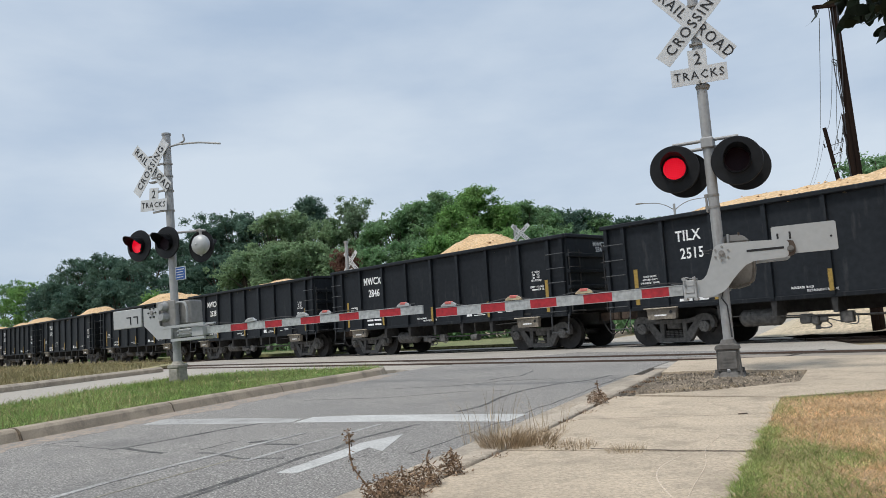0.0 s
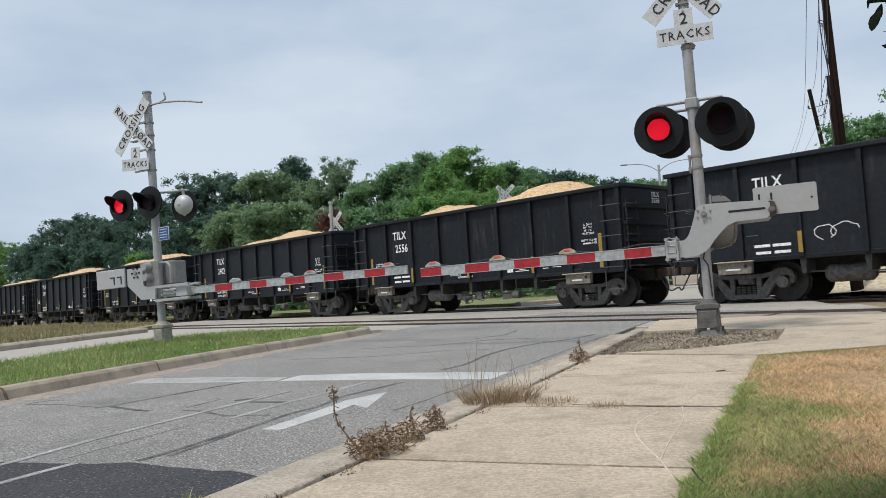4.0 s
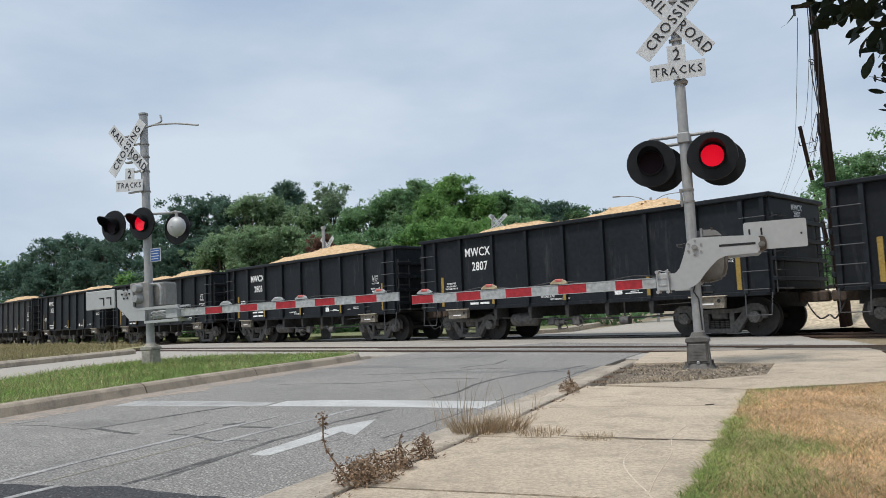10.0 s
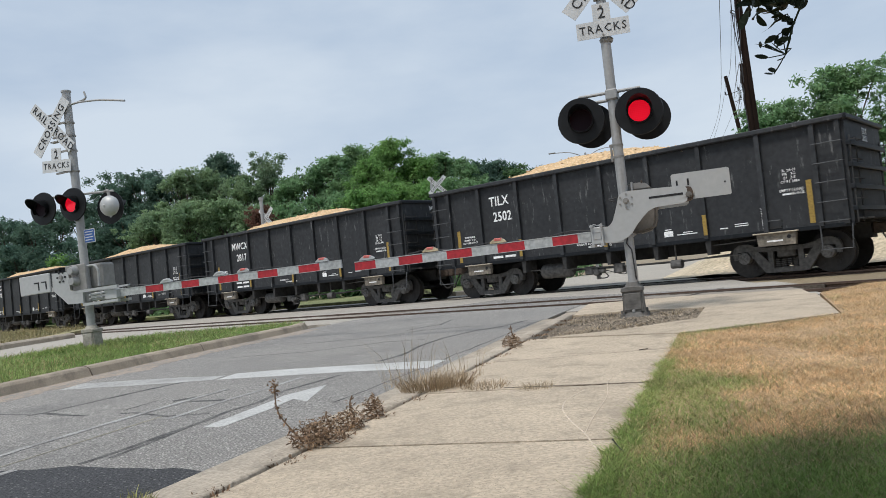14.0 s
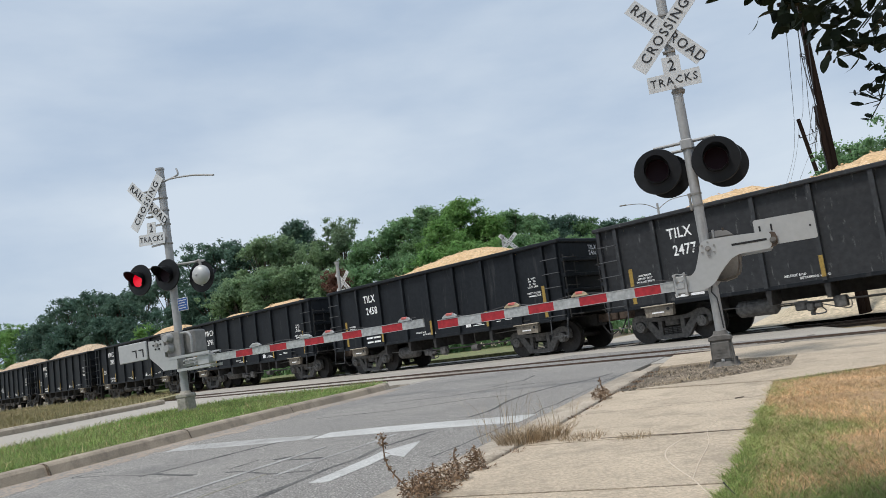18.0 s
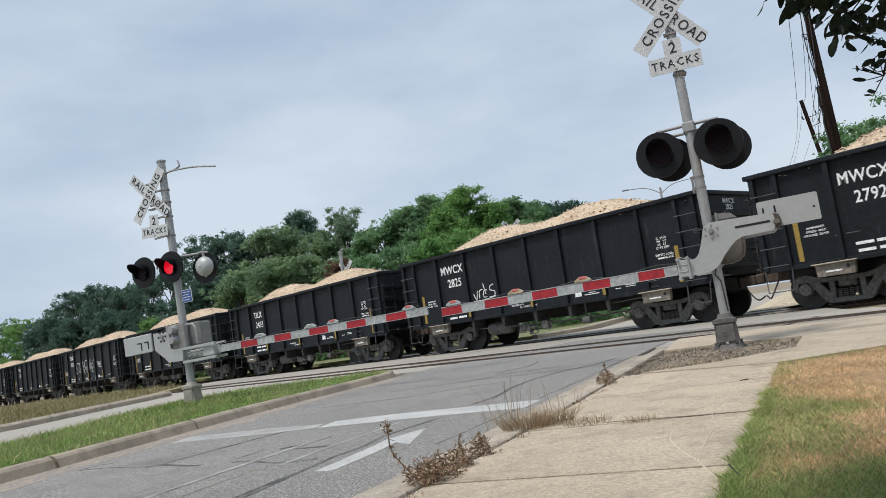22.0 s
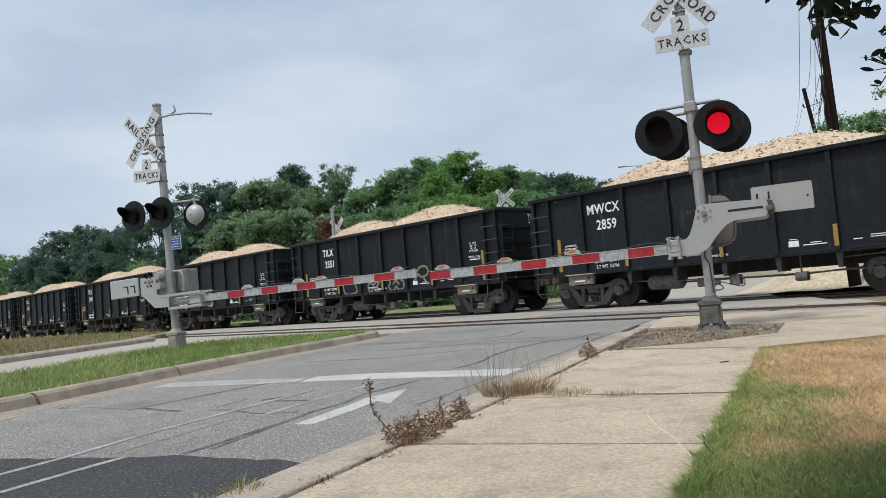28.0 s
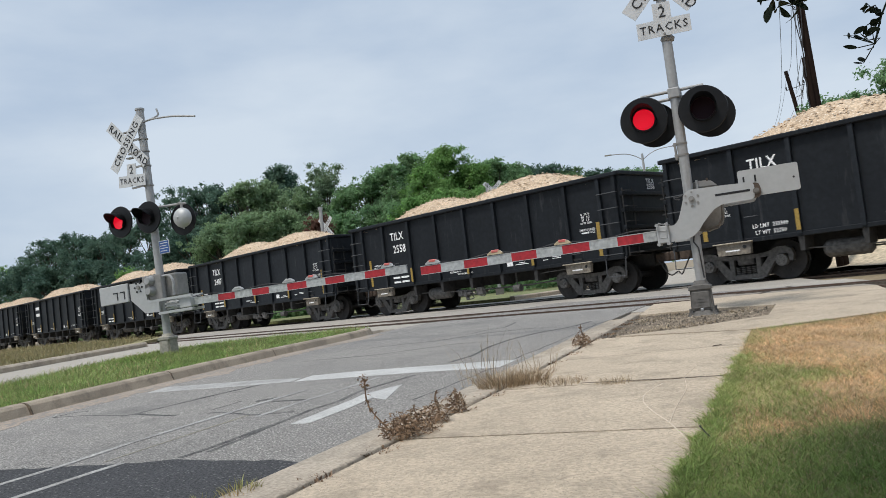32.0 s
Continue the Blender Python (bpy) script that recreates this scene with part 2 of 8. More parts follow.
M["sleeper"] = mat("sleeper", (0.09, 0.07, 0.055), (0.13, 0.105, 0.085), rough=0.9, grain=25, stretch=(1, 8, 8), per_object=0.2)
M["pebble"] = mat("pebble", (0.27, 0.222, 0.165), (0.16, 0.132, 0.10), rough=0.95, grain=30, patch=3, bump=0.3, island=0.7)
M["gravel_pad"] = mat("gravel_pad", (0.24, 0.19, 0.13), (0.13, 0.105, 0.08), rough=0.95, grain=45, patch=1.5, dark=0.45, bump=0.9, island=0.35)
M["grass_green"] = mat("grass_green", (0.20, 0.315, 0.082), (0.345, 0.385, 0.145), rough=0.8, grain=3, patch=0.9, dark=0.8, bump=0, island=0.5, spec=0.2, thin=0.3)
M["grass_island"] = mat("grass_island", (0.225, 0.36, 0.105), (0.37, 0.415, 0.18), rough=0.8, grain=3, patch=1.6, dark=0.75, bump=0, island=0.55, amount=0.8, spec=0.2, thin=0.3)
M["grass_dry"] = mat("grass_dry", (0.76, 0.515, 0.29), (0.58, 0.395, 0.215), rough=0.85, grain=3, patch=1.6, dark=0.75, bump=0, island=0.6, spec=0.2, thin=0.2)
M["thatch"] = mat("thatch", (0.50, 0.34, 0.195), (0.36, 0.245, 0.14), rough=0.95, grain=40, patch=2.5, dark=0.45, bump=1.0, detail=6.0)
M["verge_far"] = mat("verge_far", (0.135, 0.165, 0.06), (0.22, 0.215, 0.105), rough=0.95, grain=9, patch=0.5, dark=0.6, bump=0.8)
M["turf"] = mat("turf", (0.085, 0.125, 0.04), (0.14, 0.16, 0.065), rough=0.95, grain=25, patch=1.2, dark=0.6, bump=0.6)
M["verge_dry"] = mat("verge_dry", (0.60, 0.50, 0.36), (0.48, 0.40, 0.275), rough=0.95, grain=9, patch=0.7, dark=0.7, bump=0.5, stain=(0.8, (0.27, 0.255, 0.14), 0.58, 0.78, (1, 1, 1)))
M["verge_mix"] = mat("verge_mix", (0.16, 0.165, 0.075), (0.30, 0.24, 0.135), rough=0.9, grain=6, patch=0.5, dark=0.7, bump=0.4, island=0.4, amount=0.7)
M["grass_mixed"] = mat("grass_mixed", (0.24, 0.255, 0.10), (0.52, 0.40, 0.22), rough=0.85, grain=3, patch=1.3, dark=0.8, bump=0, island=0.4, amount=0.85, spec=0.2)
M["weed_brown"] = mat("weed_brown", (0.165, 0.098, 0.06), (0.30, 0.205, 0.125), rough=0.85, grain=6, patch=8.0, island=0.55, bump=0)
M["verge_straw"] = mat("verge_straw", (0.34, 0.27, 0.145), (0.17, 0.165, 0.075), rough=0.85, grain=3, patch=0.5, amount=0.8, island=0.4, bump=0)
M["tuft"] = mat("tuft", (0.44, 0.335, 0.21), (0.25, 0.18, 0.11), rough=0.85, grain=6, patch=14, island=0.5, bump=0)
M["straw"] = mat("straw", (0.42, 0.33, 0.215), (0.31, 0.245, 0.155), rough=0.85, grain=6, island=0.4, bump=0)
M["car_black"] = mat("car_black", (0.0110, 0.0134, 0.0168), (0.0158, 0.0187, 0.0226), rough=0.55, grain=8, patch=0.7, dark=0.8, bump=0.05, per_object=0.2, spec=0.2, stain=(3.0, (0.068, 0.070, 0.072), 0.57, 0.85, (1.6, 1.6, 0.22)))
M["car_under"] = mat("car_under", (0.024, 0.0235, 0.023), (0.040, 0.038, 0.036), rough=0.8, grain=10, patch=1.2, dark=0.7)
M["coupler_rust"] = mat("coupler_rust", (0.065, 0.047, 0.036), (0.10, 0.072, 0.054), rough=0.85, grain=14, patch=3.0)
M["pad_steel"] = mat("pad_steel", (0.25, 0.215, 0.165), (0.13, 0.115, 0.095), rough=0.7, grain=14, patch=3.0, dark=0.6)
M["car_worn"] = mat("car_worn", (0.024, 0.026, 0.029), (0.036, 0.038, 0.041), rough=0.65, grain=8, patch=0.7, dark=0.75, per_object=0.2, spec=0.35, stain=(6.0, (0.20, 0.20, 0.197), 0.60, 0.74, (1.8, 1.8, 0.30)))
M["rung_steel"] = mat("rung_steel", (0.055, 0.058, 0.062), (0.095, 0.098, 0.102), rough=0.6, grain=14, patch=3.0, dark=0.7)
M["pad_lip"] = mat("pad_lip", (0.50, 0.44, 0.34), (0.36, 0.31, 0.24), rough=0.75, grain=14, patch=4.0, dark=0.7)
M["cap_iron"] = mat("cap_iron", (0.115, 0.112, 0.107), (0.17, 0.163, 0.152), rough=0.8, grain=20, patch=6.0, dark=0.6)
M["truck_iron"] = mat("truck_iron", (0.072, 0.070, 0.068), (0.115, 0.110, 0.103), rough=0.75, grain=12, patch=2.0, dark=0.6)
M["wheel_steel"] = mat("wheel_steel", (0.028, 0.026, 0.025), (0.045, 0.04, 0.037), rough=0.6, metal=0.3, grain=14, patch=2.0)
M["white_letter"] = mat("white_letter", (0.86, 0.86, 0.85), (0.80, 0.80, 0.79), rough=0.6, grain=30, bump=0)
M["yellow_mark"] = mat("yellow_mark", (0.36, 0.235, 0.045), (0.29, 0.19, 0.04), rough=0.55, grain=25, bump=0)
M["spray_white"] = mat("spray_white", (0.78, 0.78, 0.76), (0.58, 0.58, 0.57), rough=0.6, grain=20, bump=0)
M["spray_tan"] = mat("spray_tan", (0.25, 0.25, 0.17), (0.16, 0.165, 0.12), rough=0.7, grain=20, bump=0)
M["sand"] = mat("sand", (0.56, 0.375, 0.20), (0.63, 0.44, 0.25), rough=0.95, grain=14, patch=1.2, dark=0.72, bump=0.7, speck=(9, (0.72, 0.56, 0.38), 0.2))
M["gravel"] = mat("gravel", (0.45, 0.33, 0.22), (0.57, 0.435, 0.30), rough=0.95, grain=16, patch=1.0, dark=0.62, bump=1.0, island=0.25, speck=(13, (0.72, 0.61, 0.48), 0.24))
M["cast_grey"] = mat("cast_grey", (0.125, 0.117, 0.107), (0.17, 0.16, 0.145), rough=0.75, metal=0.1, grain=18, patch=4.0, dark=0.8)
M["cast_pale"] = mat("cast_pale", (0.34, 0.315, 0.265), (0.28, 0.26, 0.22), rough=0.75, grain=18, patch=4.0, dark=0.8)
M["galv"] = mat("galv", (0.34, 0.34, 0.335), (0.38, 0.38, 0.375), rough=0.55, metal=0.3, grain=20, patch=2.5, dark=0.92, bump=0.03, stain=(2.0, (0.20, 0.19, 0.175), 0.56, 0.85, (3, 3, 0.4)))
M["galv_dull"] = mat("galv_dull", (0.25, 0.24, 0.225), (0.29, 0.28, 0.265), rough=0.65, metal=0.3, grain=15, patch=3.0, dark=0.88, bump=0.08)
M["alu"] = mat("alu", (0.42, 0.425, 0.418), (0.45, 0.455, 0.447), rough=0.5, metal=0.25, grain=18, patch=1.2, dark=0.96, bump=0.02, stain=(2.5, (0.34, 0.335, 0.32), 0.58, 0.86, (1, 1, 1)))
M["sign_white"] = mat("sign_white", (0.60, 0.61, 0.61), (0.53, 0.54, 0.54), rough=0.5, grain=10, patch=3.0, dark=0.94, bump=0)
M["sign_black"] = mat("sign_black", (0.012, 0.012, 0.013), rough=0.5, grain=10, bump=0)
M["sign_blue"] = mat("sign_blue", (0.03, 0.10, 0.32), rough=0.5, grain=10, bump=0)
M["signal_black"] = mat("signal_black", (0.007, 0.0075, 0.0085), (0.011, 0.0115, 0.013), rough=0.5, grain=10, bump=0.03, spec=0.3)
M["lens_dark"] = mat("lens_dark", (0.014, 0.005, 0.010), (0.010, 0.004, 0.008), spec=0.15, rough=0.5, grain=60, bump=0.1)
M["lens_lit"] = glow("lens_lit", (1.0, 0.006, 0.030), 0.55)
M["gate_red"] = mat("gate_red", (0.42, 0.02, 0.03), (0.36, 0.018, 0.025), rough=0.45, grain=20, patch=3.0, bump=0.02)
M["gate_white"] = mat("gate_white", (0.43, 0.445, 0.44), (0.37, 0.38, 0.375), rough=0.45, grain=20, patch=3.0, bump=0.02)
M["lamp_red"] = mat("lamp_red", (0.55, 0.10, 0.09), (0.65, 0.2, 0.16), rough=0.3, grain=20, bump=0)
M["lamp_amber"] = mat("lamp_amber", (0.50, 0.40, 0.24), (0.42, 0.35, 0.24), rough=0.4, grain=20, bump=0)
M["pole_wood"] = mat("pole_wood", (0.016, 0.0105, 0.009), (0.026, 0.017, 0.013), spec=0.05, rough=0.85, grain=10, patch=1.0, stretch=(6, 6, 0.6))
M["wire"] = mat("wire", (0.03, 0.03, 0.032), rough=0.6, bump=0)
M["bark"] = mat("bark", (0.085, 0.065, 0.05), (0.13, 0.105, 0.08), rough=0.9, grain=10, patch=2.0, stretch=(4, 4, 1))
# leaf_dark and leaf_olive have distance haze put into their colour as extra blue
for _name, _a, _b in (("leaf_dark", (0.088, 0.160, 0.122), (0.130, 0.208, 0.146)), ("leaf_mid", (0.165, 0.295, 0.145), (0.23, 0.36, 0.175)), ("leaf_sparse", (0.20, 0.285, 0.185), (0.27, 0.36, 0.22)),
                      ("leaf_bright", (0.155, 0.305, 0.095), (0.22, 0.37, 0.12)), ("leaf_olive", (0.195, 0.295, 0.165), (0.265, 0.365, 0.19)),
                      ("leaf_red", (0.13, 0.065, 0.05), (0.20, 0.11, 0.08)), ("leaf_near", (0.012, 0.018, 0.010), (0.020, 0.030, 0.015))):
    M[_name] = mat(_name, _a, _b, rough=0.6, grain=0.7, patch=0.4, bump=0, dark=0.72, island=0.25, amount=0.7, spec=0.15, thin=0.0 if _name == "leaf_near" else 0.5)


# ---- mesh helpers ----
def part(name, bm, material, parent=None, label="", smooth=False):
    me = bpy.data.meshes.new(name)
    bm.normal_update()
    bm.to_mesh(me)
    bm.free()
    me.materials.append(material)
    if smooth:
        for poly in me.polygons:
            poly.use_smooth = True
    ob = new(name, me)
    ob.parent = parent
    return tagged(ob, label) if label else ob


def share(name, ob, parent, m):
    """Another object on ob's mesh."""
    o = new(name, ob.data)
    o.parent, o.matrix_basis = parent, m
    return o


def raw(name, verts, faces, material, parent=None, label="", smooth=False):
    me = bpy.data.meshes.new(name)
    me.from_pydata([tuple(map(float, v)) for v in verts], [], [tuple(map(int, fc)) for fc in faces])
    me.materials.append(material)
    if smooth:
        me.polygons.foreach_set("use_smooth", [True] * len(me.polygons))
    me.update()
    ob = new(name, me)
    ob.parent = parent
    return tagged(ob, label) if label else ob


def box(bm, x0, x1, y0, y1, z0, z1, bevel=0.0, m=None):
    vs = [bm.verts.new(v) for v in ((x0, y0, z0), (x1, y0, z0), (x1, y1, z0), (x0, y1, z0), (x0, y0, z1), (x1, y0, z1), (x1, y1, z1), (x0, y1, z1))]
    fs = [bm.faces.new([vs[i] for i in q]) for q in ((3, 2, 1, 0), (4, 5, 6, 7), (0, 1, 5, 4), (1, 2, 6, 5), (2, 3, 7, 6), (3, 0, 4, 7))]
    if bevel:
        edges = list({e for fc in fs for e in fc.edges})
        made = bmesh.ops.bevel(bm, geom=edges, offset=bevel, segments=1, affect="EDGES")
        vs = list({v for fc in made["faces"] for v in fc.verts} | {v for v in vs if v.is_valid})
    if m is not None:
        bmesh.ops.transform(bm, matrix=m, verts=vs)
    return bm


def bar(bm, a, b, r, segments=10, r2=None):
    """A round bar from a to b."""
    a, b = Vector(a), Vector(b)
    d = b - a
    if d.length < 1e-6:
        return bm
    m = Matrix.Translation((a + b) / 2) @ d.to_track_quat("Z", "Y").to_matrix().to_4x4()
    bmesh.ops.create_cone(bm, cap_ends=True, segments=segments, radius1=r, radius2=r if r2 is None else r2, depth=d.length, matrix=m)
    return bm


def flat(bm, a, b, w, h, up=(0, 0, 1)):
    """A square bar from a to b, w wide and h high."""
    a, b = Vector(a), Vector(b)
    d = (b - a).normalized()
    s = d.cross(Vector(up)).normalized() * (w / 2)
    t = s.cross(d).normalized() * (h / 2)
    vs = [bm.verts.new(p + i * s + j * t) for p in (a, b) for i, j in ((-1, -1), (1, -1), (1, 1), (-1, 1))]
    for q in ((3, 2, 1, 0), (4, 5, 6, 7), (0, 1, 5, 4), (1, 2, 6, 5), (2, 3, 7, 6), (3, 0, 4, 7)):
        bm.faces.new([vs[i] for i in q])
    return bm


def tube(bm, points, r, segments=8):
    """One connected round tube along points."""
    pts = [Vector(q) for q in points]
    n, rings, side = len(pts), [], None
    for i, q in enumerate(pts):
        d = (pts[min(i + 1, n - 1)] - pts[max(i - 1, 0)]).normalized()
        if side is None:
            side = d.orthogonal().normalized()
        side = (side - d * side.dot(d)).normalized()
        other = d.cross(side)
        rings.append([bm.verts.new(q + (side * math.cos(a) + other * math.sin(a)) * r) for a in (2 * math.pi * k / segments for k in range(segments))])
    for a, b in zip(rings, rings[1:]):
        for k in range(segments):
            j = (k + 1) % segments
            bm.faces.new((a[k], a[j], b[j], b[k]))
    bm.faces.new(rings[0][::-1])
    bm.faces.new(rings[-1])
    return bm


def rounded(points, steps=5):
    """A smooth line through points."""
    p = [Vector(q) for q in points]
    p = [p[0] * 2 - p[1]] + p + [p[-1] * 2 - p[-2]]
    out = []
    for a, b, c, d in zip(p, p[1:], p[2:], p[3:]):
        for k in range(steps):
            t = k / steps
            out.append(0.5 * (2 * b + (c - a) * t + (2 * a - 5 * b + 4 * c - d) * t * t + (3 * b - a - 3 * c + d) * t ** 3))
    return out + [p[-2]]


def prism(bm, outline, y0, y1, m=None):
    """An outline of (x, z) pushed from y0 to y1."""
    a = [bm.verts.new((x, y0, z)) for x, z in outline]
    b = [bm.verts.new((x, y1, z)) for x, z in outline]
    n = len(outline)
    bm.faces.new(a)
    bm.faces.new(b[::-1])
    for i in range(n):
        bm.faces.new((a[i], b[i], b[(i + 1) % n], a[(i + 1) % n]))
    bmesh.ops.recalc_face_normals(bm, faces=bm.faces)
    if m is not None:
        bmesh.ops.transform(bm, matrix=m, verts=a + b)
    return bm


def slab(name, outline, top, thick, material, parent=None, label="", cell=1.2, rough=0.0):
    """A paved piece that follows the ground: an outline in plan, its top above the ground, its thickness."""
    bm = bmesh.new()
    face = bm.faces.new([bm.verts.new((x, y, 0)) for x, y in outline])
    if face.normal.z < 0 or (bm.normal_update() or face.normal.z < 0):
        face.normal_flip()
    bmesh.ops.triangulate(bm, faces=bm.faces[:])
    for _ in range(7):
        long = [e for e in bm.edges if e.calc_length() > (cell if min(v.co.length for v in e.verts) < 14 else cell * 6)]
        if not long:
            break
        bmesh.ops.subdivide_edges(bm, edges=long, cuts=1)
        bmesh.ops.triangulate(bm, faces=[fc for fc in bm.faces if len(fc.verts) > 3])
    for v in bm.verts:
        v.co.z = ground_z(v.co.x, v.co.y) + top + (rough * noise.noise(v.co * 1.7) if rough else 0)
    if thick:
        edge = [e for e in bm.edges if e.is_boundary]
        low = bmesh.ops.extrude_edge_only(bm, edges=edge)
        for v in low["geom"]:
            if isinstance(v, bmesh.types.BMVert):
                v.co.z -= thick
    bmesh.ops.recalc_face_normals(bm, faces=bm.faces)
    if sum(fc.normal.z for fc in bm.faces) < 0:
        bmesh.ops.reverse_faces(bm, faces=bm.faces)
    return part(name, bm, material, parent, label)


LETTERS = {}


def letters(text, size, material, thick=0.004):
    """A mesh of the built-in font's letters, centred, in its own x-y plane."""
    key = (text, size, material.name)
    if key not in LETTERS:
        cu = bpy.data.curves.new("letters", "FONT")
        cu.body, cu.size, cu.align_x, cu.align_y, cu.extrude, cu.resolution_u = text, size, "CENTER", "CENTER", thick / 2, 3 if size > 0.15 else 1
        cu.space_character = 1.22 if material.name == "sign_black" else 1.08
        cu.offset = 0.016 * size if material.name == "white_letter" else 0.0
        ob = bpy.data.objects.new("letters", cu)
        me = bpy.data.meshes.new_from_object(ob)
        bpy.data.objects.remove(ob)
        bpy.data.curves.remove(cu)
        me.materials.clear()
        me.materials.append(material)
        LETTERS[key] = me
    return LETTERS[key]


def lettering(name, text, size, material, parent, m):
    ob = new(name, letters(text, size, material))
    ob.parent, ob.matrix_basis = parent, m
    return ob


def thing(name, m, label, category, group="", kind=""):
    ob = new(name)
    ob.empty_display_size = 0.2
    ob.matrix_basis = m
    return tagged(ob, label, category, group, kind)


def thick_line(points, width):
    """The outline of a stroke of that width along points in plan."""
    left, right = [], []
    for i, (x, y) in enumerate(points):
        a, b = points[max(i - 1, 0)], points[min(i + 1, len(points) - 1)]
        d = Vector((b[0] - a[0], b[1] - a[1])).normalized() * (width / 2)
        left.append((x - d.y, y + d.x))
        right.append((x + d.y, y - d.x))
    return left + right[::-1]


def inside(poly, x, y):
    hit = np.zeros(len(x), bool)
    n = len(poly)
    for i in range(n):
        (x0, y0), (x1, y1) = poly[i], poly[(i + 1) % n]
        cond = (y0 > y) != (y1 > y)
        with np.errstate(divide="ignore", invalid="ignore"):
            xi = (x1 - x0) * (y - y0) / (y1 - y0 + 1e-12) + x0
        hit ^= cond & (x < xi)
    return hit


def ground_np(x, y):
    k = np.clip((np.hypot(x, y) - 4) / 8, 0, 1)
    return 0.09 * k * k * (3 - 2 * k)


def quick_mesh(name, verts, quads, material, parent=None, label=""):
    me = bpy.data.meshes.new(name)
    n, k = len(quads), quads.shape[1]
    me.vertices.add(len(verts))
    me.vertices.foreach_set("co", np.ascontiguousarray(verts, np.float32).ravel())
    me.loops.add(n * k)
    me.loops.foreach_set("vertex_index", quads.ravel().astype(np.int32))
    me.polygons.add(n)
    me.polygons.foreach_set("loop_start", np.arange(0, n * k, k, dtype=np.int32))
    me.polygons.foreach_set("loop_total", np.full(n, k, dtype=np.int32))
    me.materials.append(material)
    me.update(calc_edges=True)
    ob = new(name, me)
    ob.parent = parent
    return tagged(ob, label) if label else ob

# ---- ground, road, kerbs ----
def build_ground():
    rings = [0, 2, 4, 5, 6, 7, 8, 9, 10, 11, 12, 14, 20, 40, 80, 160, 400, 1200, 3000]
    verts, faces, seg = [(0, 0, -0.08)], [], 48
    for r in rings[1:]:
        for k in range(seg):
            x, y = r * math.cos(2 * math.pi * k / seg), r * math.sin(2 * math.pi * k / seg)
            verts.append((x, y, ground_z(x, y) - 0.08))
    for k in range(seg):
        faces.append((0, 1 + k, 1 + (k + 1) % seg))
    for i in range(len(rings) - 2):
        for k in range(seg):
            a, b = 1 + i * seg + k, 1 + i * seg + (k + 1) % seg
            faces.append((a, a + seg, b + seg, b))
    return tagged(raw("ground", verts, faces, M["soil"]), "bare brown soil under road and verges", "ground", kind="structure")


def edge_x(y):          # joint between kerb and pavement
    return -0.39 + 0.456 * (y - 3.34)


def gutter_x(y):        # edge of the asphalt
    return -0.98 + 0.455 * (y - 3.28)


ISLAND = [(-12.6, -14.0), (-7.4, -1.0), (-6.35, 1.6), (-5.3, 4.1), (-4.75, 5.6), (-4.38, 6.76), (-3.9, 8.1), (-3.42, 9.4), (-2.85, 10.9), (-2.35, 12.2), (-1.9, 13.4), (-1.6, 14.3)]
ISLAND_BACK = [(-1.55, 14.9), (-1.9, 15.4), (-2.9, 15.7), (-4.5, 16.6), (-5.3, 16.6), (-6.1, 15.0), (-6.3, 13.0), (-6.2, 11.0), (-6.3, 9.6), (-7.2, 6.0), (-8.6, 2.0), (-9.4, -1.0), (-14.6, -14.0)]


def off_line(points, d):
    """points moved d to their right."""
    out = []
    for i, (x, y) in enumerate(points):
        a, b = points[max(i - 1, 0)], points[min(i + 1, len(points) - 1)]
        t = Vector((b[0] - a[0], b[1] - a[1])).normalized()
        out.append((x + t.y * d, y - t.x * d))
    return out


def kerb_piece(name, line, profile, material, parent, z=0.0):
    """A kerb along a line in plan; profile of (offset to the right, height)."""
    rows = [off_line(line, o) for o, _ in profile]
    verts, faces, n = [], [], len(line)
    for row, (_, h) in zip(rows, profile):
        verts += [(x, y, ground_z(x, y) + h + z) for x, y in row]
    for j in range(len(profile) - 1):
        for i in range(n - 1):
            faces.append((j * n + i, j * n + i + 1, (j + 1) * n + i + 1, (j + 1) * n + i))
    for i in (0, n - 1):
        faces.append([j * n + i for j in range(len(profile))])
    return raw(name, verts, faces, material, parent, smooth=len(profile) > 7)


def walk_line(points, step):
    out, carry = [points[0]], 0.0
    for a, b in zip(points, points[1:]):
        k = max(1, int(math.hypot(b[0] - a[0], b[1] - a[1]) / step))
        out += [(a[0] + (b[0] - a[0]) * i / k, a[1] + (b[1] - a[1]) * i / k) for i in range(1, k + 1)]
    return out


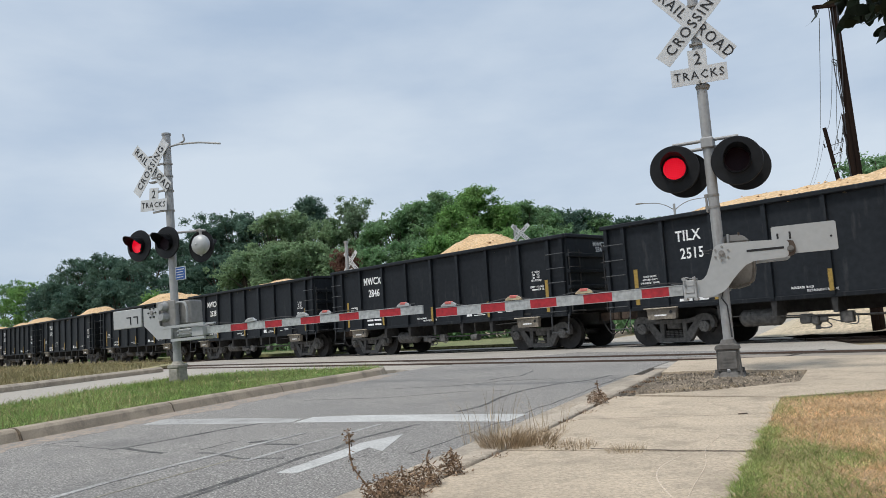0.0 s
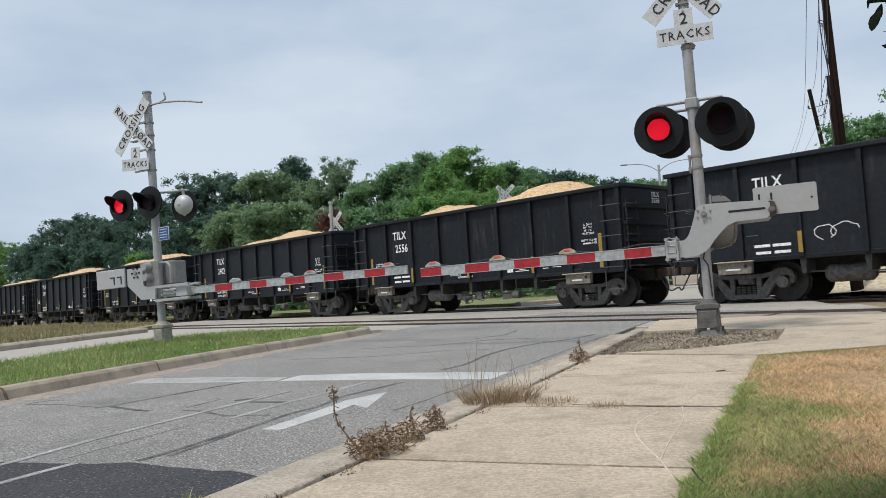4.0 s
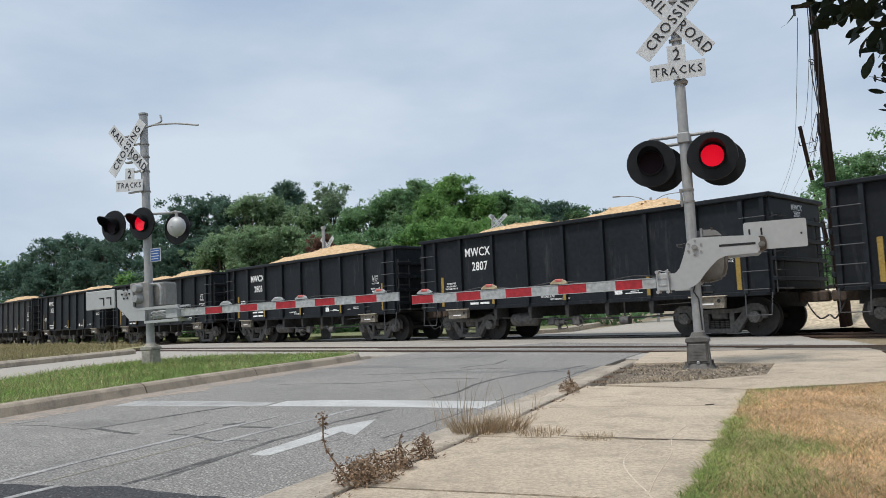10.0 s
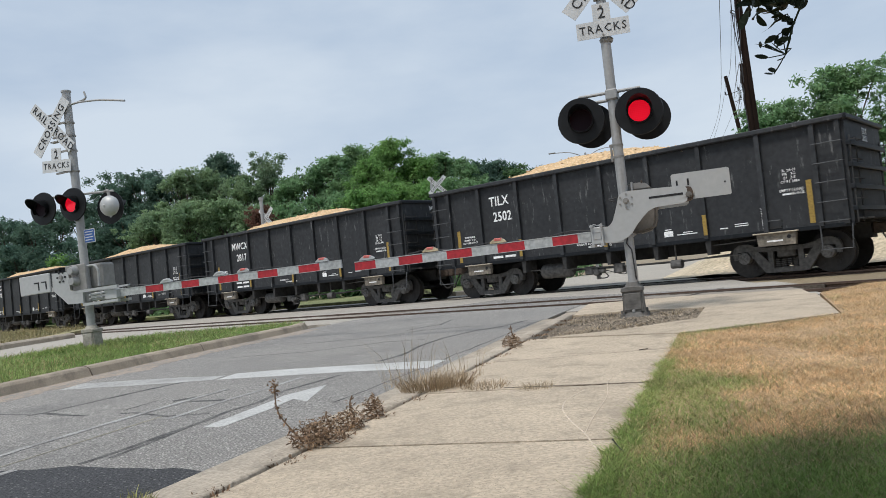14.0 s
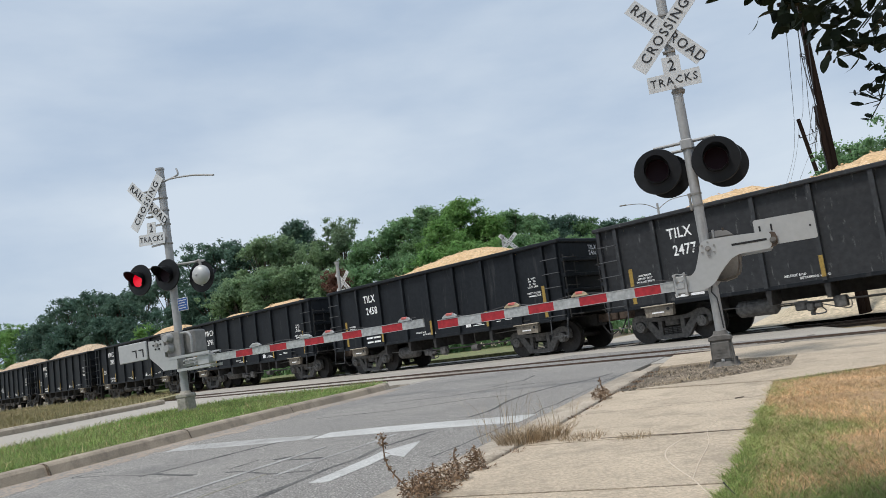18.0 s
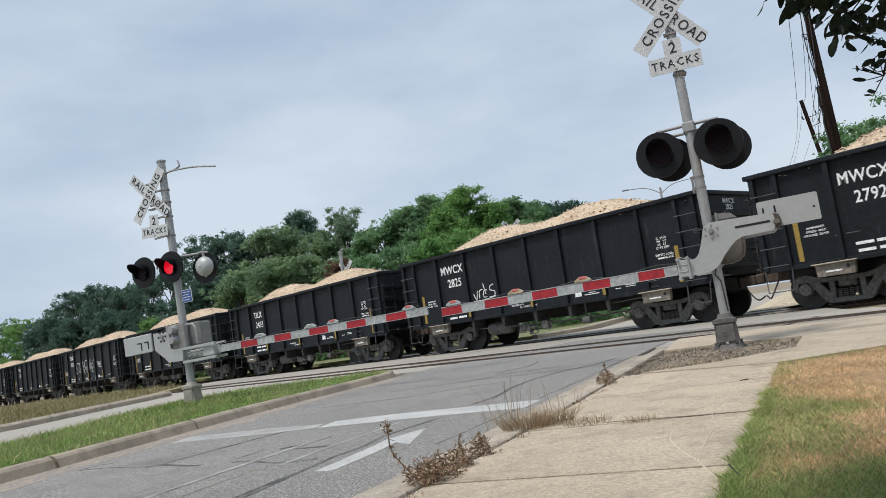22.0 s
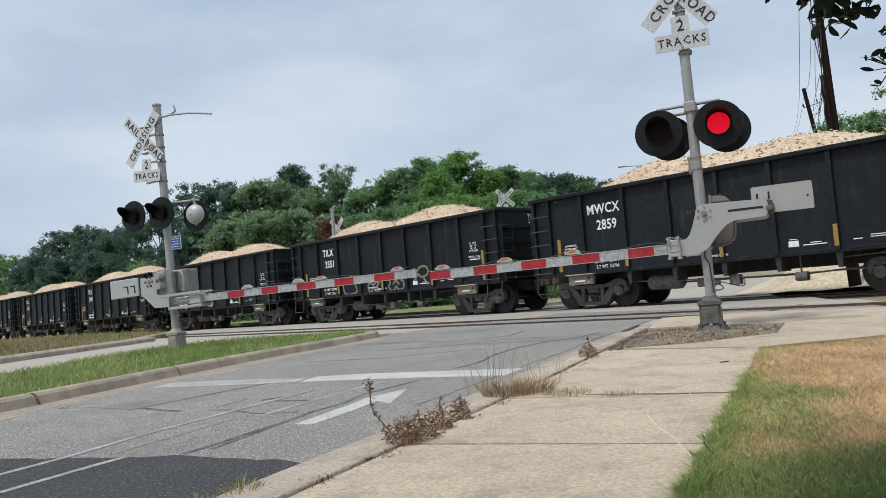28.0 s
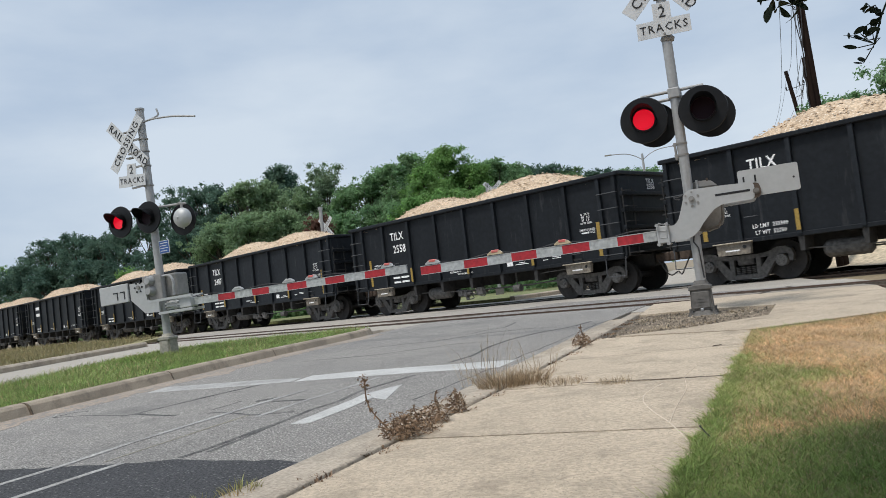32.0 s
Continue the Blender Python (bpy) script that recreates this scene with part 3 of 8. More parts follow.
def build_road():
    road = slab("road", ISLAND[:] + [(-0.6, 16.5), un(12.0, 15.5), un(4.0, 13.6), (3.95, 14.1), (gutter_x(12.6), 12.6)] + [(gutter_x(y), y) for y in (10, 8, 6, 4, 2, 0, -3, -14)], 0.0, 0.1, M["asphalt"], cell=0.9)
    tagged(road, "worn light grey asphalt road with exposed aggregate", "road", kind="structure")
    # the opposite carriageway, behind the island
    other = slab("road_opposite", [(-6.35, 9.6), (-6.25, 11), (-6.4, 13), (-6.2, 15.1), (-5.4, 16.75), (-4.5, 16.75), (-2.9, 15.8), (-0.6, 16.3), un(21, 16.0), un(27, 15.6), (-9.9, 24.5), (-10.1, 22), (-10.3, 17), (-12.5, 8), (-15, -2), (-19.8, -14), (-14.8, -14), (-9.6, -2), (-8.7, 2), (-7.3, 6)], -0.005, 0.09, M["asphalt_far"], cell=2.0)
    tagged(other, "pale grey asphalt of the opposite carriageway", "road", kind="structure")
    rim = [(x + 0.035 * noise.noise(Vector((6 * x, 6 * y, 1))) + 0.02 * noise.noise(Vector((21 * x, 21 * y, 2))), y + 0.05 * noise.noise(Vector((5 * x, 5 * y, 3))) + 0.025 * noise.noise(Vector((19 * x, 19 * y, 4)))) for x, y in walk_line([(-6.0, 1.9), (-5.1, 4.45), (-3.6, 4.55), (-2.14, 4.06), (-1.73, 3.96), (-1.25, 3.68), (-0.99, 3.53), (-0.86, 3.36), (-0.99, 3.1), (-1.12, 2.8), (-2.3, 0.2), (-4.2, -3.0), (-6.5, -1), (-6.0, 1.9)], 0.06)]
    patch = slab("road_patch", rim[:-1], 0.0022, 0.006, M["asphalt_dark"], cell=0.9)
    tagged(patch, "newer dark asphalt patch on the road", "road patch", kind="structure")
    for label, outline, m, lift in (
        ("worn white stop line", [(-3.38, 7.90), (-3.30, 8.30), (-2.30, 7.97), (-1.66, 7.66), (-1.72, 7.40), (-2.22, 7.52)], "paint_worn", 0.003),
        ("white painted stop line", [(-1.68, 7.39), (-1.56, 7.74), (-1.06, 7.66), (-0.44, 7.42), (0.55, 7.00), (0.34, 6.56), (-0.41, 6.93)], "paint_road", 0.003),
        ("white painted lane arrow", [(-1.23, 4.77), (-1.09, 4.71), (-0.86, 5.23), (-0.74, 5.60), (-0.62, 5.40), (-0.53, 6.19), (-0.84, 5.83), (-0.90, 5.62)], "paint_road", 0.003),
    ):
        tagged(slab("road_marking", outline, lift, 0.006, M[m], cell=0.7), label + " on the road", "road marking", kind="structure")
    for pts, w, lift, m in (([(-3.05, 3.0), (-2.49, 4.23), (-2.32, 4.75), (-2.05, 5.36), (-1.75, 5.98), (-1.43, 6.60)], 0.055, 0.0042, "paint_faint"), ([(-2.85, 2.3), (-2.41, 3.33), (-2.17, 3.87), (-2.08, 4.04)], 0.055, 0.0044, "paint_faint"),
                            ([(-2.23, 4.16), (-2.03, 4.64), (-1.84, 5.09), (-1.68, 5.44)], 0.016, 0.003, "paint_yellowish"), ([(-1.58, 5.30), (-1.36, 5.81), (-1.08, 6.32), (-0.79, 6.90)], 0.05, 0.003, "paint_faint")):
        tagged(slab("road_marking", thick_line(walk_line(pts, 0.5), w), lift, 0.006, M[m], cell=0.7), "faded lane line on the road", "road marking", kind="structure")
    rnd = random.Random(5)
    for pts, w in (([(-1.73, 3.99), (-1.60, 4.26), (-1.45, 4.65), (-1.28, 4.95), (-1.21, 5.32), (-1.03, 5.65), (-0.88, 6.11), (-0.42, 6.73)], 0.06), ([(-1.60, 4.11), (-1.49, 4.44), (-1.38, 4.77), (-1.21, 5.15)], 0.045),
                   ([(-3.78, 6.72), (-3.47, 6.57), (-2.97, 6.27)], 0.022), ([(-3.78, 6.72), (-3.69, 6.87), (-3.57, 6.89)], 0.02), ([(-2.97, 6.27), (-2.85, 6.34), (-2.55, 6.74), (-2.32, 7.13), (-2.04, 7.50)], 0.06), ([(-2.85, 6.29), (-2.59, 6.06), (-2.41, 5.93)], 0.07),
                   ([(-2.11, 5.80), (-1.94, 5.76), (-1.64, 5.43), (-1.39, 5.39), (-1.29, 5.32)], 0.05), ([(-1.78, 6.19), (-1.64, 6.27)], 0.10), ([(-1.62, 6.09), (-1.34, 5.94)], 0.08), ([(-2.09, 5.96), (-1.98, 6.31)], 0.016),
                   ([(-0.06, 7.47), (0.16, 7.82), (0.43, 8.70), (0.73, 9.24), (1.20, 9.79), (1.60, 10.02), (1.99, 10.54)], 0.07), ([(0.31, 11.06), (0.84, 11.64), (1.13, 12.58)], 0.06), ([(-1.2, 10.6), (-0.2, 10.4), (0.5, 10.75), (1.2, 10.6)], 0.03),
                   ([(-2.0, 9.6), (-1.0, 9.3), (0.0, 9.5), (0.5, 9.3)], 0.02), ([(-0.40, 5.2), (-0.05, 5.9), (0.45, 6.9), (1.2, 8.4), (2.2, 10.4)], 0.02)):
        line = [(x + rnd.uniform(-0.03, 0.03), y + rnd.uniform(-0.03, 0.03)) for x, y in walk_line(pts, 0.25)]
        tagged(slab("crack_seal", thick_line(line, w * 0.72), 0.0022, 0.006, M["tar"], cell=0.6), "dark tar seal over a crack in the road", "crack seal", kind="structure")
    edge = walk_line(ISLAND[1:], 0.12)
    ragged = [(x + 0.915 * k, y - 0.4 * k) for (x, y), k in zip(edge, (0.48 + 0.24 * noise.noise(Vector((i * 0.15, 0, 5))) + 0.14 * noise.noise(Vector((i * 0.55, 2, 5))) + 0.06 * noise.noise(Vector((i * 1.7, 4, 5))) for i in range(len(edge))))]
    tagged(slab("gutter_silt", edge + ragged[::-1], 0.0016, 0.006, M["silt"], cell=0.8), "pale brown silt along the kerb", "silt", kind="structure")
    return road


def build_kerbs():
    k = tagged(new("kerb_island"), "grey brown concrete kerb round the grass island", "kerb", kind="structure")
    line = walk_line(ISLAND + ISLAND_BACK[:3], 0.35)
    prof = [(0.055, -0.1), (0.05, 0.0), (0.012, 0.085), (-0.018, 0.110), (-0.055, 0.118), (-0.15, 0.115), (-0.16, 0.05)]
    n, step = len(line) - 1, 9
    for i in range(0, n, step):
        kerb_piece("kerb_stone", line[i:min(i + step, n) + 1], prof, M["kerb_dirty"], k)
    for x, y in ((-4.23, 7.11), (-3.53, 9.1), (-2.72, 11.25)):
        kerb_piece("kerb_crack", [(x, y), (x + 0.005, y + 0.013)], [(o + (0.004 if o > 0 else 0.0), h + 0.003) for o, h in prof], M["joint"], k)
    k2 = tagged(new("kerb_pavement"), "pale concrete kerb and gutter beside the pavement", "kerb", kind="structure")
    for y0 in np.arange(-13.0, 10.2, 2.9):
        line = [(gutter_x(y), y) for y in np.linspace(y0 + 0.008, y0 + 2.892, 8)]
        kerb_piece("kerb_stone", line, [(0.0, -0.1), (0.0, 0.012), (0.24, 0.02), (0.30, 0.065), (0.34, 0.082), (0.478, 0.086), (0.492, 0.078), (0.494, -0.1)], M["concrete_kerb"], k2)
    k3 = tagged(new("kerb_verge"), "pale concrete kerb along the dry verge", "kerb", kind="structure")
    line = [(-9.6, 24.6), (-9.85, 22), (-10.1, 17), (-12.3, 8), (-14.8, -2), (-19.6, -14)][::-1]
    kerb_piece("kerb_stone", walk_line(line, 1.0), [(0.0, -0.1), (0.0, 0.10), (-0.06, 0.15), (-0.25, 0.15), (-0.27, 0.0)], M["concrete_kerb"], k3)
    return k


def build_pavement():
    p = tagged(new("pavement"), "pale tan concrete pavement in weathered slabs", "pavement", kind="structure")
    def right(y):
        return 0.61 + 0.462 * (y - 2.06)
    joints = [(-13.3, -13.8), (-12.0, -12.5), (-10.7, -11.2), (-9.4, -9.9), (-8.1, -8.6), (-6.8, -7.3), (-5.5, -6.0), (-4.2, -4.7), (-2.9, -3.4), (-1.6, -2.15), (-0.3, -0.9), (1.15, 0.5), (2.25, 1.68), (3.31, 2.76), (4.62, 4.09), (7.26, 6.40)]
    g = 0.012
    for (l0, r0), (l1, r1) in zip(joints, joints[1:]):
        rows = [(edge_x(l0 + g) + 0.022, l0 + g), (right(r0 + g), r0 + g), (right(r1 - g), r1 - g), (edge_x(l1 - g) + 0.022, l1 - g)]
        slab("paving_slab", rows, 0.08, 0.12, M["concrete"], p, cell=0.7)
    slab("paving_slab", [(1.60, 7.28), (2.63, 6.42), (3.4, 6.44), (4.21, 6.51), (5.37, 8.89), (4.9, 9.15), (3.82, 8.62), (3.25, 7.50), (2.3, 7.23)], 0.08, 0.12, M["concrete"], p, cell=0.7)
    slab("paving_slab", [(2.44, 9.56), (3.06, 9.36), (3.80, 8.63), (4.88, 9.16), (5.33, 8.93), (5.7, 9.8), (4.6, 11.0), (3.2, 11.6)], 0.078, 0.12, M["concrete"], p, cell=0.7)
    slab("joint_dirt", [(edge_x(-13), -13), (right(-13), -13), (right(6.4), 6.4), (4.2, 6.5), (3.24, 7.49), (2.3, 7.22), (1.58, 7.25), (edge_x(7.25), 7.25)], 0.062, 0.0, M["joint"], p, cell=1.0)
    slab("joint_dirt", [(4.2, 6.5), (5.4, 8.9), (4.9, 9.2), (3.83, 8.62), (3.26, 7.49)], 0.058, 0.0, M["joint"], p, cell=1.0)
    slab("joint_dirt", thick_line(walk_line([(0.72, 4.50), (1.10, 4.30), (1.52, 4.10)], 0.2), 0.030), 0.0812, 0.004, M["joint"], p, cell=0.5)
    slab("scored_line", thick_line([(0.86, 5.84), (1.34, 5.73), (2.16, 5.50)], 0.007), 0.0815, 0.004, M["joint_faint"], p, cell=0.6)
    pad = slab("gravel_pad", [(1.42, 7.27), (2.3, 7.24), (3.24, 7.51), (3.79, 8.62), (3.05, 9.35), (2.46, 9.55)], 0.045, 0.05, M["gravel_pad"], cell=0.3, rough=0.03)
    tagged(pad, "bed of grey brown gravel round the signal base", "gravel bed", kind="structure")
    return p


# ---- tracks ----
def build_tracks():
    ux = lambda u, n: un(u, n)
    bed = []
    for c, name in ((TRACK_NEAR, "track_bed_near"), (TRACK_FAR, "track_bed_far")):
        verts, faces = [], []
        prof = [(-2.6, -0.10), (-1.7, 0.0), (1.7, 0.0), (2.6, -0.10)]
        for i, u in enumerate(np.linspace(-60, 330, 131)):
            for o, h in prof:
                x, y = un(u, c + o)
                verts.append((x, y, RAIL_Z - 0.15 + h + 0.02 * noise.noise(Vector((u * 0.9, o * 3, 0)))))
        for i in range(130):
            for j in range(3):
                a = i * 4 + j
                faces.append((a, a + 4, a + 5, a + 1))
        tagged(raw(name, verts, faces, M["ballast"]), "grey brown crushed stone track bed", "track bed", kind="structure")
    # crossing surface between and beside the rails
    panel = tagged(new("crossing_surface"), "pale worn concrete crossing panels between the rails", "crossing surface", kind="structure")
    strips = [(10.15, 11.53, 3.1), (11.69, 13.01, 3.9), (13.17, 15.5, 5.0), (15.512, 17.87, 6.8), (18.03, 19.35, 8.2), (19.51, 21.2, 9.2)]
    for n0, n1, start in strips:
        wide = n1 - n0
        step = 2.44 if wide < 2 else 9.76
        for u0 in np.arange(start, 27.0, step):
            skew = 0.6 * (n1 - n0) if u0 == start else 0.0
            a = [un(u0 + 0.006 - skew, n0), un(u0 + 0.006, n1), un(u0 + step - 0.006, n1), un(u0 + step - 0.006, n0)]
            bm = bmesh.new()
            low = [bm.verts.new((x, y, RAIL_Z - 0.2)) for x, y in a]
            top = [bm.verts.new((x, y, RAIL_Z - (0.0 if 0 else 0.004))) for x, y in a]
            bm.faces.new(top)
            for i in range(4):
                bm.faces.new((low[i], low[(i + 1) % 4], top[(i + 1) % 4], top[i]))
            bmesh.ops.recalc_face_normals(bm, faces=bm.faces)
            part("panel", bm, M["crossing"] if n0 in (11.69, 18.03) else M["crossing_pale"], panel)
    rails = tagged(new("rails"), "rusty brown steel rails with worn heads", "rails", kind="structure")
    for c in (TRACK_NEAR, TRACK_FAR):
        for o in (-0.755, 0.755):
            bm = bmesh.new()
            prof = [(-0.037, 0), (0.037, 0), (0.037, -0.035), (0.009, -0.05), (0.009, -0.13), (0.07, -0.15), (-0.07, -0.15), (-0.009, -0.13), (-0.009, -0.05), (-0.037, -0.035)]
            ends = []
            for u in (-60, 330):
                ends.append([bm.verts.new((*un(u, c + o + q), RAIL_Z + h + (0.035 if c < 15 else 0.0))) for q, h in prof])
            for i in range(len(prof)):
                j = (i + 1) % len(prof)
                bm.faces.new((ends[0][i], ends[1][i], ends[1][j], ends[0][j]))
            bmesh.ops.recalc_face_normals(bm, faces=bm.faces)
            part("rail", bm, M["rail"], rails)
            bm = bmesh.new()
            for q in (-0.062, 0.062):
                a, b = un(3.4 if c < 15 else 8.0, c + o + q), un(27, c + o + q)
                flat(bm, (*a, RAIL_Z - 0.026), (*b, RAIL_Z - 0.026), 0.05, 0.07)
            part("flange_strip", bm, M["rubber"], rails, "black rubber flange strip")
    sl = tagged(new("sleepers"), "dark weathered timber sleepers in the track bed", "sleepers", kind="structure")
    bm = box(bmesh.new(), -0.11, 0.11, -1.28, 1.28, -0.1, 0.0, 0.012)
    first = part("sleeper", bm, M["sleeper"], sl)
    rot = math.degrees(math.atan2(-UY, -UX))
    rnd = random.Random(3)
    done = False
    for c in (TRACK_NEAR, TRACK_FAR):
        for u in list(np.arange(-9.0, 3.0 if c < 15 else 7.4, 0.53)) + list(np.arange(27.5, 60, 0.53)):
            x, y = un(u, c)
            m = pose(x, y, RAIL_Z - 0.135 + rnd.uniform(-0.01, 0.006), 0, 0, rot + rnd.uniform(-1, 1))
            if not done:
                first.matrix_basis, done = m, True
            else:
                share("sleeper", first, sl, m)


def build_chalk():
    """Faint pale chalk curves on the pavement."""
    for lift, (pts, w) in enumerate((([(1.13, 4.08), (1.0, 3.88), (0.93, 3.74), (0.87, 3.52), (0.84, 3.23), (0.83, 2.95), (0.81, 2.76), (0.78, 2.5)], 0.0065), ([(1.53, 4.65), (1.33, 4.27), (1.18, 3.79), (0.96, 3.27), (0.82, 2.91)], 0.0035))):
        tagged(slab("chalk_line", thick_line([(p.x, p.y) for p in rounded([(a, b, 0) for a, b in pts])], w), 0.0815 + 0.0008 * lift, 0.004, M["chalk"], cell=0.4), "faint chalk line on the pavement", "chalk line", kind="structure")


build_ground()
build_road()
build_kerbs()
build_pavement()
build_tracks()
build_chalk()
for _pts, _w in (([(4.12, 11.30), (5.07, 12.35), (6.40, 13.88)], 0.09), ([(2.85, 13.25), (3.48, 14.42), (4.15, 15.60)], 0.08), ([un(3.2, 10.2), un(2.6, 11.4)], 0.05)):
    tagged(slab("panel_groove", thick_line(walk_line(_pts, 0.4), _w), -0.0025, 0.006, M["rubber"], cell=0.8), "dark groove across the crossing panels", "groove", kind="structure")


def build_pebbles():
    """Loose stones on the gravel bed."""
    rng = np.random.default_rng(77)
    n = 4600
    a, b = rng.uniform(1.45, 3.8, n), rng.uniform(7.2, 9.6, n)
    keep = inside([(1.48, 7.32), (2.3, 7.28), (3.22, 7.55), (3.74, 8.62), (3.03, 9.30), (2.50, 9.48)], a, b)
    a, b = a[keep], b[keep]
    n = len(a)
    c = np.stack([a, b, ground_np(a, b) + 0.046 + rng.uniform(-0.004, 0.02, n)], 1)
    s = rng.uniform(0.006, 0.020, n)[:, None, None]
    tri = np.array([(1, 0, -0.3), (-0.5, 0.87, -0.3), (-0.5, -0.87, -0.3), (0, 0, 0.8)])
    v = c[:, None, :] + (tri[None] + rng.normal(0, 0.3, (n, 4, 3))) * s
    k = 4 * np.arange(n)[:, None]
    f = np.concatenate([k + np.array(q) for q in ((0, 1, 3), (1, 2, 3), (2, 0, 3))])
    tagged(quick_mesh("pebbles", v.reshape(-1, 3), f, M["pebble"]), "small grey and tan stones on the gravel bed", "gravel", kind="stuff")


# land beyond the tracks
far_road = slab("road_beyond", [un(9.6, 21.3), un(18.0, 21.2), (5.2, 29.5), (11.5, 44), (24, 75), (32, 73), (18.4, 43.5), (12.3, 30), un(10.4, 23)], -0.004, 0.08, M["asphalt_far"], cell=3.0)
tagged(far_road, "pale asphalt road running on beyond the tracks", "road", kind="structure")
far_verge = slab("verge_green", [un(18.6, 21.6), un(60, 21.6), un(60, 34), (-2, 60), (9.0, 55), (9.8, 44.5), (4.6, 31)], 0.08, 0.14, M["verge_far"], cell=3.0, rough=0.05)
tagged(far_verge, "green mown grass verge beyond the tracks", "verge", kind="structure")


def bank_height(u, n):
    """The dry bank on the right of the road beyond the tracks."""
    def ease(k):
        k = min(max(k, 0.0), 1.0)
        return k * k * (3 - 2 * k)
    beside = 6.2 + 0.3946 * (n - 11.1) - u
    return 0.02 + 1.1 * ease((n - 21.6) / 3.4) * ease((beside - 0.3) / 2.4)


def build_bank():
    verts, faces = [], []
    ns = [20.9 + 0.35 * k for k in range(13)] + [26.0, 28.0, 31, 36, 44, 56]
    es = [0.0, 0.4, 0.8, 1.2, 1.6, 2.0, 2.4, 2.8, 3.4, 4.2, 5.2, 6.5, 8.0, 10, 13, 17, 22, 30, 45, 70]
    for n in ns:
        for e in es:
            u = 6.2 + 0.3946 * (n - 11.1) - e
            x, y = un(u, n)
            verts.append((x, y, ground_z(x, y) + bank_height(u, n) + 0.05 * noise.noise(Vector((x, y, 3.0))) * min(1, e)))
    m = len(es)
    for i in range(len(ns) - 1):
        for j in range(m - 1):
            faces.append((i * m + j, i * m + j + 1, (i + 1) * m + j + 1, (i + 1) * m + j))
    tagged(raw("verge_dry", verts, faces, M["verge_dry"], smooth=True), "dry straw-coloured bank beyond the tracks", "verge", kind="structure")


build_bank()
k4 = tagged(new("kerb_beyond"), "pale concrete kerb of the road beyond the tracks", "kerb", kind="structure")
kerb_piece("kerb_stone", walk_line([un(18.3, 21.3), (4.9, 30), (9.6, 44), (9.2, 55)], 1.0), [(0.0, -0.1), (0.0, 0.11), (-0.05, 0.15), (-0.25, 0.15), (-0.27, 0)], M["concrete_kerb"], k4)
dry_strip = slab("verge_strip", [(-10.15, 17), (-9.95, 21), (-10.05, 23.2), un(32.5, 14.6), un(36, 15.6), un(70, 15.9), un(75, 9.3), un(34, 9.6), (-14.5, 8.5), (-12.55, 8)], 0.09, 0.12, M["verge_mix"], cell=2.5, rough=0.05)
tagged(dry_strip, "rough verge of green and dry grass beside the track", "verge", kind="structure")


# ---- crossing signals ----
def blade(bm, length, width, angle, y):
    box(bm, -length / 2, length / 2, y - 0.004, y + 0.004, -width / 2, width / 2, 0.0, pose(0, 0, 0, 0, angle, 0))


def lamp_faces():
    """A disc with a lit face and a dark face, thick enough to turn."""
    bm = bmesh.new()
    bmesh.ops.create_cone(bm, cap_ends=True, segments=24, radius1=0.128, radius2=0.128, depth=0.012, matrix=pose(0, 0, 0, 90, 0, 0))
    me = bpy.data.meshes.new("lens")
    bm.to_mesh(me)
    bm.free()
    me.materials.append(M["lens_dark"])
    me.materials.append(M["lens_lit"])
    for poly in me.polygons:
        poly.material_index = 1 if poly.normal.y < -0.9 else 0
    return me


LENSES = []
# moments at which both lamps of the near signal are out
NEAR_DARK = ((5.93, 6.14), (6.85, 7.12), (17.88, 18.12), (18.88, 19.10), (21.88, 22.12))
# moments at which both lamps of the far signal are out
FAR_DARK = ((2.80, 3.15), (7.80, 8.05), (8.46, 8.76), (9.26, 9.40), (20.85, 21.15), (24.85, 25.15), (27.78, 28.06), (28.95, 29.20))


